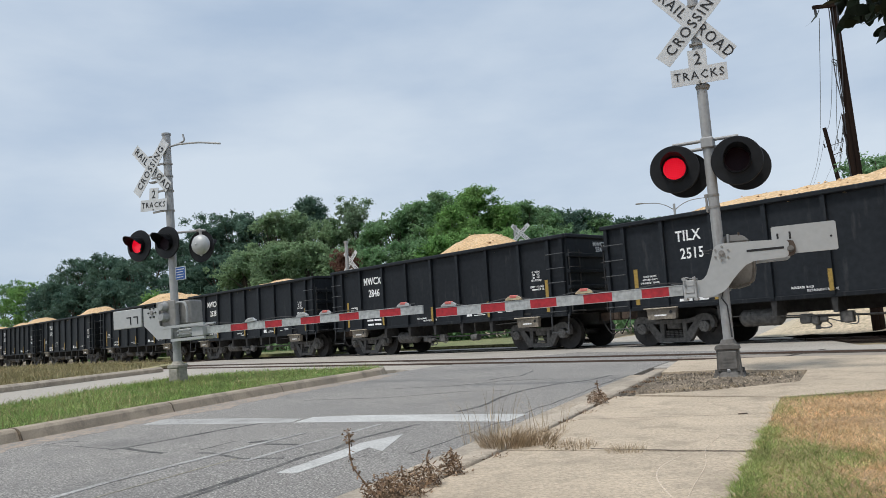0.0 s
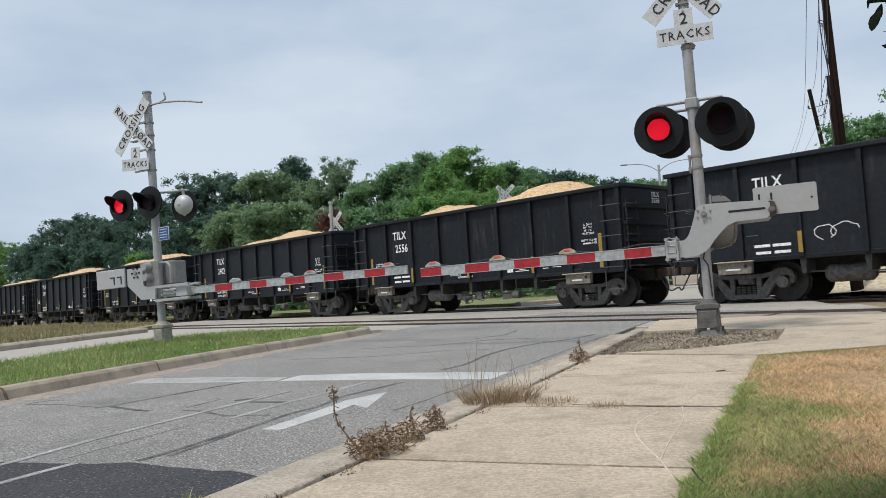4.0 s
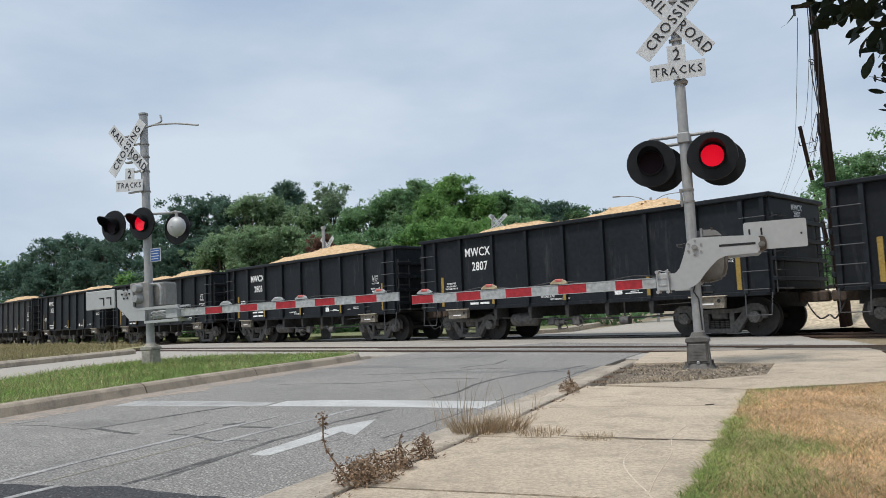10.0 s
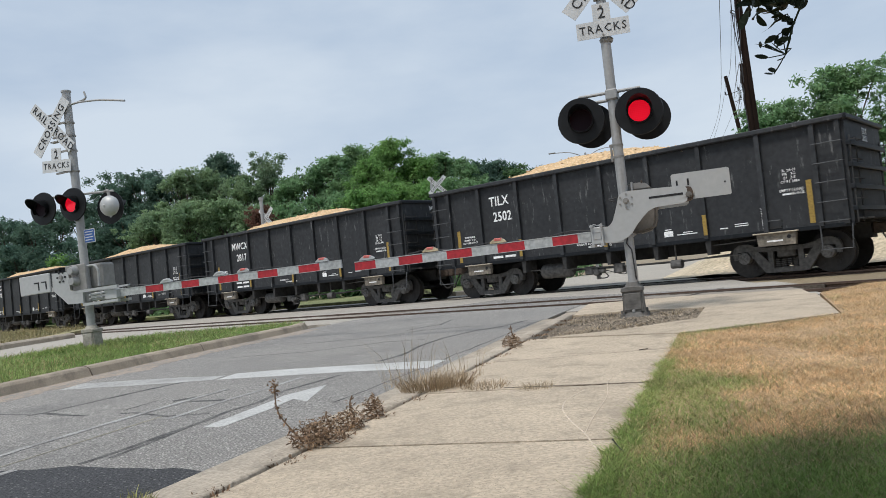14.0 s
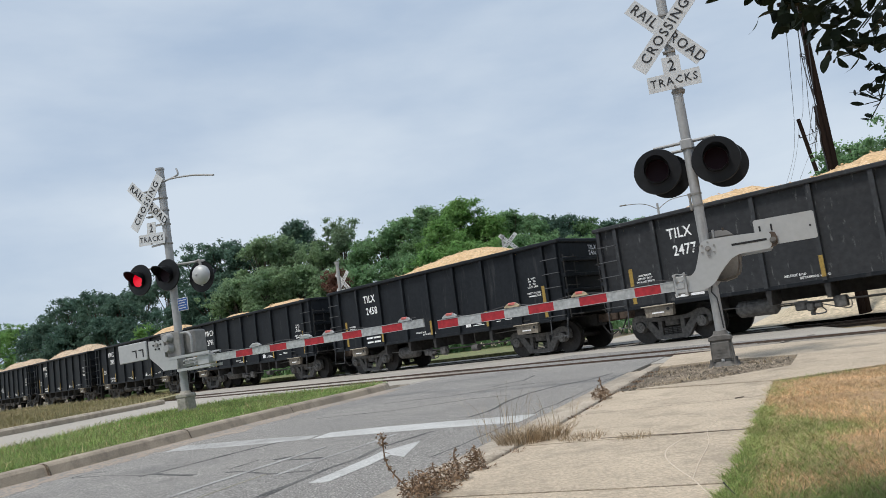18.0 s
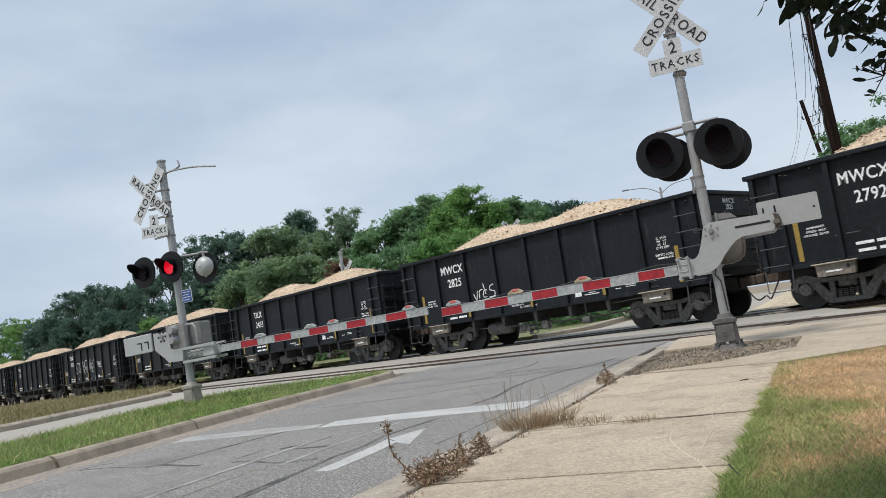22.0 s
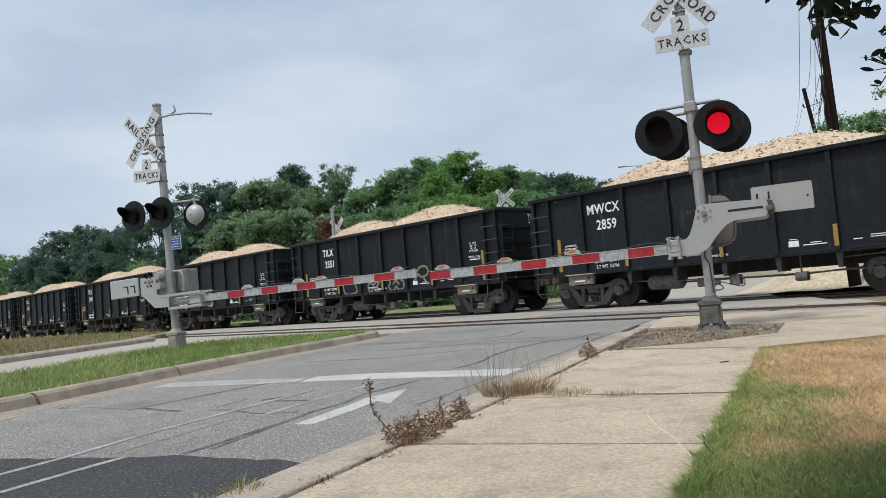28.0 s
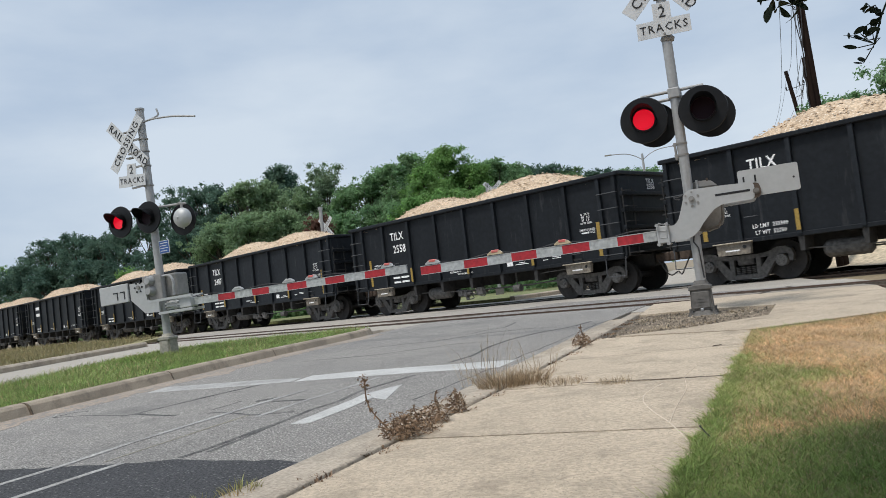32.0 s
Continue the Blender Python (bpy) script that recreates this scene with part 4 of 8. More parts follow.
def signal_head(parent, x, y, z, turn, side, dark=(), name="signal_head", radius=0.295):
    """A round black backboard with a hooded lamp; side: 0 and 1 flash by turns. The face looks along -y before turn."""
    head = new(name)
    head.parent, head.matrix_basis = parent, pose(x, y, z, 0, 0, turn)
    tagged(head, "round black signal lamp with backboard and hood")
    bm = bmesh.new()
    bmesh.ops.create_cone(bm, cap_ends=True, segments=40, radius1=radius, radius2=radius * 0.97, depth=0.02, matrix=pose(0, 0.015, 0, 90, 0, 0))
    part("backboard", bm, M["signal_black"], head, smooth=False)
    bm = bmesh.new()
    # hood: an open half-tube, longer above
    n, r = 20, 0.150
    ring = []
    for i in range(n + 1):
        a = math.pi * (-0.22 + 1.44 * i / n)
        ln = 0.10 + 0.20 * max(0.0, math.sin(a)) ** 0.8 if math.sin(a) > 0 else 0.08
        ring.append((r * math.cos(a), r * math.sin(a), ln))
    inner = [bm.verts.new((cx, 0.0, cz)) for cx, cz, _ in ring]
    outer = [bm.verts.new((cx, -ln, cz)) for cx, cz, ln in ring]
    for i in range(n):
        bm.faces.new((inner[i], inner[i + 1], outer[i + 1], outer[i]))
    bmesh.ops.solidify(bm, geom=bm.faces[:], thickness=0.006)
    part("hood", bm, M["signal_black"], head)
    bm = bmesh.new()
    bmesh.ops.create_cone(bm, cap_ends=False, segments=32, radius1=0.146, radius2=0.146, depth=0.05, matrix=pose(0, -0.015, 0, 90, 0, 0))
    bmesh.ops.solidify(bm, geom=bm.faces[:], thickness=0.012)
    part("bezel", bm, M["signal_black"], head)
    bm = bmesh.new()
    bmesh.ops.create_uvsphere(bm, u_segments=20, v_segments=12, radius=0.15, matrix=pose(0, 0.03, 0) @ Matrix.Diagonal((1, 0.9, 1, 1)))
    bmesh.ops.delete(bm, geom=[v for v in bm.verts if v.co.y < 0.02], context="VERTS")
    part("housing", bm, M["signal_black"], head, smooth=True)
    lens = new("lens", lamp_faces())
    lens.parent, lens.matrix_basis = head, pose(0, -0.018, 0)
    tagged(lens, "red diode lamp face")
    LENSES.append((lens, side, dark))
    return head


def crossbuck(parent, x, y, z, turn, plate_at=(0.0, -0.63), plate=True, rise=(48.0, 47.0), tilt=0.0, length=1.13):
    """Two blades crossing at the angles of rise, and the plate with the number of tracks below them."""
    cb = new("crossbuck")
    cb.parent, cb.matrix_basis = parent, pose(x, y, z, 0, 0, turn)
    tagged(cb, "white crossbuck sign with black lettering")
    road, crossing = rise
    b1 = bmesh.new()
    blade(b1, length, 0.20, road, 0.014)
    part("blade", b1, M["sign_white"], cb)
    b2 = bmesh.new()
    blade(b2, length, 0.20, -crossing, 0.0)
    part("blade", b2, M["sign_white"], cb)
    size = 0.165
    lettering("lettering", "CROSSING", size, M["sign_black"], cb, pose(0, -0.0075, 0, 0, -crossing, 0) @ pose(0, 0, 0, 90, 0, 0) @ Matrix.Diagonal((0.98, 1.06, 1, 1)))
    lettering("lettering", "RAIL", size, M["sign_black"], cb, pose(0, 0.0065, 0, 0, road, 0) @ pose(-0.335, 0, 0, 90, 0, 0) @ Matrix.Diagonal((0.98, 1.06, 1, 1)))
    lettering("lettering", "ROAD", size, M["sign_black"], cb, pose(0, 0.0065, 0, 0, road, 0) @ pose(0.335, 0, 0, 90, 0, 0) @ Matrix.Diagonal((0.98, 1.06, 1, 1)))
    if plate:
        px, pz = plate_at
        m = pose(px, 0, pz, 0, tilt, 0)
        bm = bmesh.new()
        prism(bm, [(-0.313, -0.102), (0.313, -0.102), (0.313, 0.102), (0.105, 0.102), (0.105, 0.306), (-0.105, 0.306), (-0.105, 0.102), (-0.313, 0.102)], -0.004, 0.004, m)
        part("track_count_plate", bm, M["sign_white"], cb)
        lettering("lettering", "2", 0.19, M["sign_black"], cb, m @ pose(0, -0.0065, 0.185, 90, 0, 0))
        lettering("lettering", "TRACKS", 0.135, M["sign_black"], cb, m @ pose(0, -0.0065, 0.0, 90, 0, 0) @ Matrix.Diagonal((0.98, 1.05, 1, 1)))
        for dz in (-0.078, 0.275):
            bm = bmesh.new()
            bar(bm, (0, -0.014, dz), (0, 0.03, dz), 0.014, 8)
            part("bolt", bm, M["galv_dull"], cb).matrix_basis = m
    for dz in (0.0, -0.25, 0.22):
        bm = bmesh.new()
        flat(bm, (-0.075, 0.06, dz), (0.075, 0.06, dz), 0.09, 0.02)
        part("bracket", bm, M["galv_dull"], cb)
    return cb


def pole_parts(parent, height, radius, shift=0.0, foot="cast_grey"):
    """The pole on its cast junction box; shift: how far the foot stands to the side of the pole's line."""
    bm = bmesh.new()
    bar(bm, (0, 0, 0.0), (0, 0, height), radius, 28)
    part("pole", bm, M["galv"], parent, "round galvanised steel pole", smooth=False)
    c = shift
    bm = bmesh.new()
    prism(bm, [(c - 0.128, 0.03), (c + 0.128, 0.03), (c + 0.115, 0.295), (c - 0.115, 0.295)], -0.11, 0.11)
    bmesh.ops.bevel(bm, geom=bm.edges[:], offset=0.016, segments=2, affect="EDGES")
    part("junction_box", bm, M[foot], parent, "dull cast junction box at the foot")
    bm = bmesh.new()
    prism(bm, [(c - 0.132, 0.28), (c + 0.132, 0.28), (c + 0.125, 0.33), (c + 0.08, 0.348), (c - 0.08, 0.348), (c - 0.125, 0.33)], -0.125, 0.125)
    bmesh.ops.bevel(bm, geom=bm.edges[:], offset=0.01, segments=1, affect="EDGES")
    part("lid", bm, M[foot], parent)
    bm = bmesh.new()
    box(bm, c - 0.098, c + 0.098, -0.123, -0.106, 0.065, 0.265, 0.008)
    for z in (0.105, 0.14, 0.175):
        box(bm, c - 0.06, c + 0.06, -0.127, -0.122, z, z + 0.012)
    part("cover", bm, M[foot], parent)
    latch = bmesh.new()
    box(latch, c - 0.018, c + 0.018, -0.14, -0.12, 0.035, 0.07, 0.006)
    part("latch", latch, M["galv"], parent)
    bm = bmesh.new()
    box(bm, c - 0.165, c + 0.165, -0.16, 0.16, -0.045, -0.005, 0.01)
    part("base_plate", bm, M[foot], parent)
    bm = bmesh.new()
    bmesh.ops.create_cone(bm, cap_ends=True, segments=20, radius1=0.155, radius2=0.13, depth=0.05, matrix=pose(c, 0, 0.015))
    part("flange", bm, M[foot], parent)
    bm = bmesh.new()
    bmesh.ops.create_cone(bm, cap_ends=True, segments=24, radius1=radius + 0.035, radius2=radius + 0.012, depth=0.05, matrix=pose(c * 0.5, 0, 0.37))
    part("pole_socket", bm, M[foot], parent)
    bolt = None
    for x in (-0.135, 0.135):
        for y in (-0.13, 0.13):
            if bolt is None:
                bm = bmesh.new()
                bar(bm, (0, 0, 0), (0, 0, 0.075), 0.014, 8)
                bar(bm, (0, 0, 0.0), (0, 0, 0.03), 0.028, 6)
                bolt = part("bolt", bm, M[foot], parent)
                bolt.matrix_basis = pose(c + x, y, -0.005)
            else:
                share("bolt", bolt, parent, pose(c + x, y, -0.005))


def gate_arm(parent, root, tip, stripes, first_red, lamps, label):
    """A striped arm in the parent's space; stripes: shares along it where the colour changes."""
    root, tip = Vector(root), Vector(tip)
    arm = new("gate_arm")
    arm.parent = parent
    tagged(arm, label)
    d = tip - root
    red = first_red
    for a, b in zip(stripes, stripes[1:]):
        bm = bmesh.new()
        flat(bm, root + d * a, root + d * b, 0.035, 0.108)
        part("stripe", bm, M["gate_red"] if red else M["gate_white"], arm)
        red = not red
    bm = bmesh.new()
    up = Vector((0, 0, 1))
    flat(bm, root + up * 0.059, tip + up * 0.059, 0.044, 0.009)
    part("top_rail", bm, M["alu"], arm)
    bm = bmesh.new()
    flat(bm, root - up * 0.057, tip - up * 0.057, 0.04, 0.006)
    part("bottom_rail", bm, M["alu"], arm)
    pts = [root + d * k + up * (0.075 + 0.025 * math.sin(k * 21)) for k in np.linspace(0.0, 0.97, 26)]
    bm = bmesh.new()
    tube(bm, pts, 0.007, 6)
    part("cable", bm, M["wire"], arm)
    for k, colour in lamps:
        c = root + d * k + up * 0.07
        lamp = new("gate_lamp")
        lamp.parent, lamp.matrix_basis = arm, Matrix.Translation(c)
        bm = bmesh.new()
        prism(bm, [(-0.105, 0.0), (0.105, 0.0), (0.105, 0.016), (0.06, 0.05), (-0.06, 0.05), (-0.105, 0.016)], -0.03, 0.03, Matrix.Rotation(math.atan2(d.y, d.x), 4, "Z"))
        part("lamp_body", bm, M["lamp_amber"] if colour == "amber" else M["alu"], lamp)
        bm = bmesh.new()
        box(bm, -0.05, 0.05, -0.036, 0.036, 0.022, 0.062, 0.01, Matrix.Rotation(math.atan2(d.y, d.x), 4, "Z"))
        part("lamp_lens", bm, M["alu"] if colour == "white" else M["lamp_red"], lamp)
    return arm


def build_near_signal():
    """Stands on the gravel bed; local x runs to its right as the road user sees it, -y towards him."""
    s = thing("crossing_signal", pose(3.01, 8.695, 0.14, 0, -0.4, -24), "galvanised railroad crossing signal with lowered gate on a gravel bed", "railroad signal")
    pole_parts(s, 4.75, 0.060, -0.022)
    crossbuck(s, -0.005, -0.09, 4.095, 5, plate_at=(0.0, -0.632), rise=(49.6, 46.8))
    bm = bmesh.new()
    bmesh.ops.create_cone(bm, cap_ends=True, segments=20, radius1=0.072, radius2=0.085, depth=0.035, matrix=pose(0.012, 0, 3.325))
    bmesh.ops.create_cone(bm, cap_ends=True, segments=20, radius1=0.085, radius2=0.06, depth=0.03, matrix=pose(0.012, 0, 3.36))
    part("collar", bm, M["galv_dull"], s)
    bm = bmesh.new()
    bar(bm, (-0.40, 0.0, 2.70), (0.34, 0.0, 2.70), 0.020, 12)
    bar(bm, (-0.30, 0.11, 2.63), (0.36, 0.11, 2.63), 0.020, 12)
    part("cross_arm", bm, M["galv"], s)
    bm = bmesh.new()
    box(bm, -0.072, 0.072, -0.075, 0.15, 2.60, 2.73, 0.015)
    part("arm_clamp", bm, M["galv"], s)
    signal_head(s, -0.385, -0.11, 2.40, 5, 0, NEAR_DARK, radius=0.283)
    signal_head(s, 0.305, -0.11, 2.40, 5, 1, NEAR_DARK, radius=0.283)
    for x, side in ((-0.300, 0), (0.374, 1)):
        signal_head(s, x, 0.17, 2.357, 185, side, radius=0.275)
    for z in (2.05, 1.91):
        bm = bmesh.new()
        bmesh.ops.create_cone(bm, cap_ends=True, segments=20, radius1=0.067, radius2=0.067, depth=0.022, matrix=pose(0, 0, z))
        box(bm, -0.098, -0.055, -0.02, 0.02, z - 0.02, z + 0.02)
        part("band_clamp", bm, M["galv_dull"], s)
    bm = bmesh.new()
    box(bm, -0.092, -0.068, -0.022, 0.022, 1.86, 2.07, 0.004)
    part("mounting_strip", bm, M["galv_dull"], s)
    # gate mechanism
    mech = new("gate_mechanism")
    mech.parent = s
    tagged(mech, "grey cast gate mechanism with counterweight")
    bm = bmesh.new()
    prism(bm, [(-0.09, 1.04), (0.118, 0.955), (0.30, 1.00), (0.345, 1.09), (0.36, 1.22), (0.36, 1.44), (0.319, 1.50), (-0.04, 1.505), (-0.09, 1.45)], 0.08, 0.36)
    bmesh.ops.bevel(bm, geom=bm.edges[:], offset=0.028, segments=3, affect="EDGES")
    part("housing", bm, M["cast_grey"], mech)
    bm = bmesh.new()
    prism(bm, [(-0.045, 1.49), (0.335, 1.485), (0.30, 1.53), (0.245, 1.575), (0.085, 1.58), (-0.02, 1.535)], 0.07, 0.37)
    bmesh.ops.bevel(bm, geom=bm.edges[:], offset=0.016, segments=2, affect="EDGES")
    part("lid", bm, M["galv_dull"], mech)
    bm = bmesh.new()
    box(bm, 0.088, 0.115, 0.05, 0.06, 1.46, 1.585, 0.004)
    box(bm, 0.088, 0.115, 0.05, 0.38, 1.580, 1.592, 0.003)
    part("lid_strap", bm, M["galv"], mech)
    for x in (0.02, 0.22):
        bm = bmesh.new()
        bar(bm, (x, 0.09, 1.565), (x, 0.09, 1.60), 0.012, 8)
        part("lid_bolt", bm, M["coupler_rust"], mech)
    bm = bmesh.new()
    arm = [(-0.282, 0.890), (-0.111, 0.890), (-0.055, 0.903), (-0.010, 0.921), (0.030, 0.945), (0.064, 0.975), (0.126, 1.058), (0.201, 1.139), (0.275, 1.206), (0.360, 1.242), (0.520, 1.247), (0.690, 1.250), (0.722, 1.275), (0.733, 1.310), (0.735, 1.410), (0.711, 1.449),
           (0.400, 1.464), (0.061, 1.474), (0.022, 1.470), (-0.010, 1.460), (-0.040, 1.438), (-0.054, 1.411), (-0.068, 1.360), (-0.084, 1.310), (-0.114, 1.223), (-0.149, 1.138), (-0.180, 1.102), (-0.210, 1.083), (-0.273, 1.085)]
    prism(bm, arm, -0.13, -0.10)
    part("arm_plate", bm, M["alu"], mech, "smooth pale grey gate arm plate")
    bm = bmesh.new()
    prism(bm, arm, 0.40, 0.43)
    part("arm_plate", bm, M["alu"], mech)
    bm = bmesh.new()
    box(bm, 0.300, 0.685, -0.1335, -0.1305, 1.348, 1.373)
    part("slot", bm, M["sign_black"], mech)
    bm = bmesh.new()
    prism(bm, [(0.583, 1.288), (1.200, 1.288), (1.214, 1.300), (1.214, 1.585), (1.198, 1.600), (0.585, 1.600), (0.569, 1.585), (0.569, 1.302)], -0.09, -0.06)
    part("counterweight", bm, M["alu"], mech, "flat pale grey counterweight plate")
    for x, z0, z1 in ((0.62, 1.462, 1.522), (0.745, 1.450, 1.530)):
        bm = bmesh.new()
        box(bm, x, x + 0.020, -0.094, -0.0905, z0, z1)
        part("slot", bm, M["sign_black"], mech)
    # black disc on the uncut plate, painting the shade inside a hole
    bm = bmesh.new()
    bar(bm, (1.157, -0.094, 1.437), (1.157, -0.088, 1.437), 0.012, 10)
    part("hole", bm, M["sign_black"], mech)
    bm = bmesh.new()
    bar(bm, (0.748, -0.15, 1.340), (0.748, 0.45, 1.340), 0.036, 14)
    bar(bm, (0.748, -0.17, 1.340), (0.748, -0.14, 1.340), 0.024, 6)
    part("pivot", bm, M["cast_grey"], mech)
    bm = bmesh.new()
    prism(bm, [(0.70, 1.262), (0.765, 1.266), (0.795, 1.30), (0.80, 1.37), (0.782, 1.425), (0.745, 1.438), (0.70, 1.436)], -0.126, -0.104)
    part("end_bracket", bm, M["coupler_rust"], mech, "rust stained end bracket")
    bm = bmesh.new()
    bar(bm, (0.035, -0.155, 1.362), (0.035, -0.12, 1.362), 0.034, 12)
    bar(bm, (0.035, -0.175, 1.362), (0.035, -0.12, 1.362), 0.02, 6)
    part("hub", bm, M["galv_dull"], mech)
    stud = None
    for a in range(0, 360, 60):
        c = pose(0.035 + 0.079 * math.cos(radians(a + 25)), 0, 1.362 + 0.079 * math.sin(radians(a + 25)))
        if stud is None:
            bm = bmesh.new()
            bar(bm, (0, -0.142, 0), (0, -0.12, 0), 0.013, 6)
            stud = part("stud", bm, M["galv_dull"], mech)
            stud.matrix_basis = c
        else:
            share("stud", stud, mech, c)
    bm = bmesh.new()
    box(bm, -0.415, -0.272, -0.16, -0.13, 0.888, 1.090, 0.006)
    part("arm_clamp", bm, M["alu"], mech)
    bm = bmesh.new()
    box(bm, -0.415, -0.272, 0.0, 0.03, 0.888, 1.090, 0.006)
    part("arm_clamp", bm, M["alu"], mech)
    bm = bmesh.new()
    for x0, x1, z0, z1 in ((-0.395, -0.295, 0.945, 0.955), (-0.395, -0.295, 1.025, 1.035), (-0.395, -0.385, 0.945, 1.035), (-0.305, -0.295, 0.945, 1.035)):
        box(bm, x0, x1, -0.167, -0.158, z0, z1, 0.002)
    part("clamp_frame", bm, M["galv"], mech)
    bolt = None
    for x, z in ((-0.40, 0.875), (-0.285, 0.875), (-0.40, 1.104), (-0.285, 1.104)):
        if bolt is None:
            bm = bmesh.new()
            bar(bm, (0, -0.20, 0), (0, 0.06, 0), 0.012, 8)
            bar(bm, (0, -0.205, 0), (0, -0.185, 0), 0.022, 6)
            bolt = part("clamp_bolt", bm, M["galv"], mech)
            bolt.matrix_basis = pose(x, 0, z)
        else:
            share("clamp_bolt", bolt, mech, pose(x, 0, z))
    bm = bmesh.new()
    tube(bm, rounded([(-0.07, -0.08, 1.42), (-0.125, -0.09, 1.405), (-0.165, -0.09, 1.412), (-0.15, -0.10, 1.385), (-0.10, -0.09, 1.375)]), 0.008, 6)
    part("loose_wire", bm, M["wire"], mech)
    bm = bmesh.new()
    tube(bm, [(0.0, -0.07, 0.93), (-0.02, -0.075, 0.86), (0.03, -0.075, 0.78), (0.045, -0.07, 0.42)], 0.008, 8)
    part("cable", bm, M["wire"], mech)
    bm = bmesh.new()
    tube(bm, rounded([(-0.42, -0.10, 1.10), (-0.38, -0.12, 1.125), (-0.33, -0.10, 1.11), (-0.28, -0.12, 1.13)]), 0.008, 6)
    part("cable_loop", bm, M["galv"], mech)
    # the striped arm, slightly drooping
    inv = s.matrix_basis.inverted()
    root, tip = inv @ Vector((2.575, 8.78, 1.122)), inv @ Vector((-0.320, 10.09, 1.075))
    gate_arm(s, root, tip, [0.0, 0.050, 0.149, 0.26, 0.37, 0.478, 0.585, 0.692, 0.797, 0.904, 1.0], False, [(0.941, "red"), (0.654, "amber"), (0.366, "amber")], "red and white striped gate arm with small lamps")
    return s


def build_far_signal():
    s = thing("crossing_signal", pose(-4.938, 13.213, 0.20, 0, -1.8, -24.5), "galvanised crossing signal with bell and lowered gate on the grass island", "railroad signal")
    pole_parts(s, 4.43, 0.070, foot="cast_pale")
    bm = bmesh.new()
    bar(bm, (0, 0, 4.42), (0, 0, 4.45), 0.082, 20)
    part("pole_cap", bm, M["galv"], s)
    crossbuck(s, -0.293, -0.11, 3.85, 0, plate_at=(0.025, -0.675), rise=(47.2, 48.2), tilt=5.0)
    for z in (3.888, 3.663, 3.403, 3.045):
        bm = bmesh.new()
        bmesh.ops.create_cone(bm, cap_ends=True, segments=16, radius1=0.085, radius2=0.085, depth=0.025, matrix=pose(0, 0, z))
        flat(bm, (-0.30, -0.09, z), (0.0, -0.09, z), 0.03, 0.03)
        part("band_clamp", bm, M["galv_dull"], s)
    bm = bmesh.new()
    tube(bm, rounded([(0.04, 0, 4.19), (0.25, 0, 4.20), (0.536, 0.0, 4.171), (0.8, 0, 4.131), (1.22, 0, 4.031)]), 0.017, 8)
    tube(bm, rounded([(0.05, 0, 4.195), (0.22, 0.02, 4.215), (0.339, 0.02, 4.231), (0.395, 0.02, 4.262), (0.369, 0.02, 4.365)]), 0.016, 8)
    part("mast_arm", bm, M["galv"], s, "bent thin steel mast arm")
    bm = bmesh.new()
    bar(bm, (-0.72, 0.0, 2.69), (0.78, 0.0, 2.585), 0.020, 10)
    part("cross_arm", bm, M["galv"], s)
    signal_head(s, -0.66, -0.13, 2.495, 0, 0, FAR_DARK, radius=0.285)
    signal_head(s, 0.003, -0.13, 2.467, 0, 1, FAR_DARK, radius=0.285)
    signal_head(s, 0.58, 0.13, 2.335, 180, 0, radius=0.28)
    bm = bmesh.new()
    bmesh.ops.create_uvsphere(bm, u_segments=24, v_segments=14, radius=0.172, matrix=pose(0.775, -0.12, 2.322) @ Matrix.Diagonal((1, 0.72, 1, 1)))
    bar(bm, (0.775, -0.25, 2.322), (0.775, -0.1, 2.322), 0.02, 8)
    bar(bm, (0.775, -0.12, 2.13), (0.775, -0.12, 2.16), 0.018, 8)
    part("bell", bm, M["alu"], s, "round silver crossing bell", smooth=True)
    bm = bmesh.new()
    tube(bm, [(0.60, 0, 2.60), (0.70, -0.05, 2.60), (0.76, -0.10, 2.57), (0.775, -0.1, 2.42)], 0.024, 8)
    part("bell_bracket", bm, M["galv_dull"], s)
    sign = new("notice_plate")
    sign.parent, sign.matrix_basis = s, pose(0.272, -0.10, 1.893)
    tagged(sign, "small blue notice plate with white bars")
    bm = bmesh.new()
    box(bm, -0.115, 0.115, -0.004, 0.004, -0.115, 0.115, 0.0)
    part("plate_rim", bm, M["sign_white"], sign)
    bm = bmesh.new()
    box(bm, -0.103, 0.103, -0.009, -0.005, -0.103, 0.103, 0.0)
    part("plate_face", bm, M["sign_blue"], sign)
    for i in range(4):
        bm = bmesh.new()
        box(bm, -0.085, 0.085 - 0.02 * (i % 2), -0.012, -0.010, 0.062 - i * 0.045, 0.075 - i * 0.045)
        part("text_bar", bm, M["sign_white"], sign)
    mech = new("gate_mechanism")
    mech.parent = s
    tagged(mech, "grey gate mechanism with counterweight plate")
    bm = bmesh.new()
    prism(bm, [(-0.584, 1.061), (-0.393, 0.898), (-0.289, 0.799), (0.042, 0.784), (0.052, 0.961), (-0.150, 1.005), (-0.211, 1.031), (-0.219, 1.292), (-0.259, 1.345), (-0.581, 1.358)], -0.16, -0.12)
    part("arm_plate", bm, M["alu"], mech)
    bm = bmesh.new()
    box(bm, -0.13, 0.29, 0.06, 0.38, 1.02, 1.44, 0.03)
    box(bm, -0.34, 0.10, -0.10, -0.08, 1.00, 1.45, 0.01)
    part("housing", bm, M["galv_dull"], mech)
    for z in (1.17, 1.35):
        bm = bmesh.new()
        bmesh.ops.create_cone(bm, cap_ends=True, segments=18, radius1=0.085, radius2=0.06, depth=0.12, matrix=pose(-0.12, -0.16, z, 90, 0, 0))
        part("motor_cover", bm, M["galv"], mech)
    bm = bmesh.new()
    box(bm, -1.285, -0.60, -0.20, -0.165, 1.048, 1.377, 0.01)
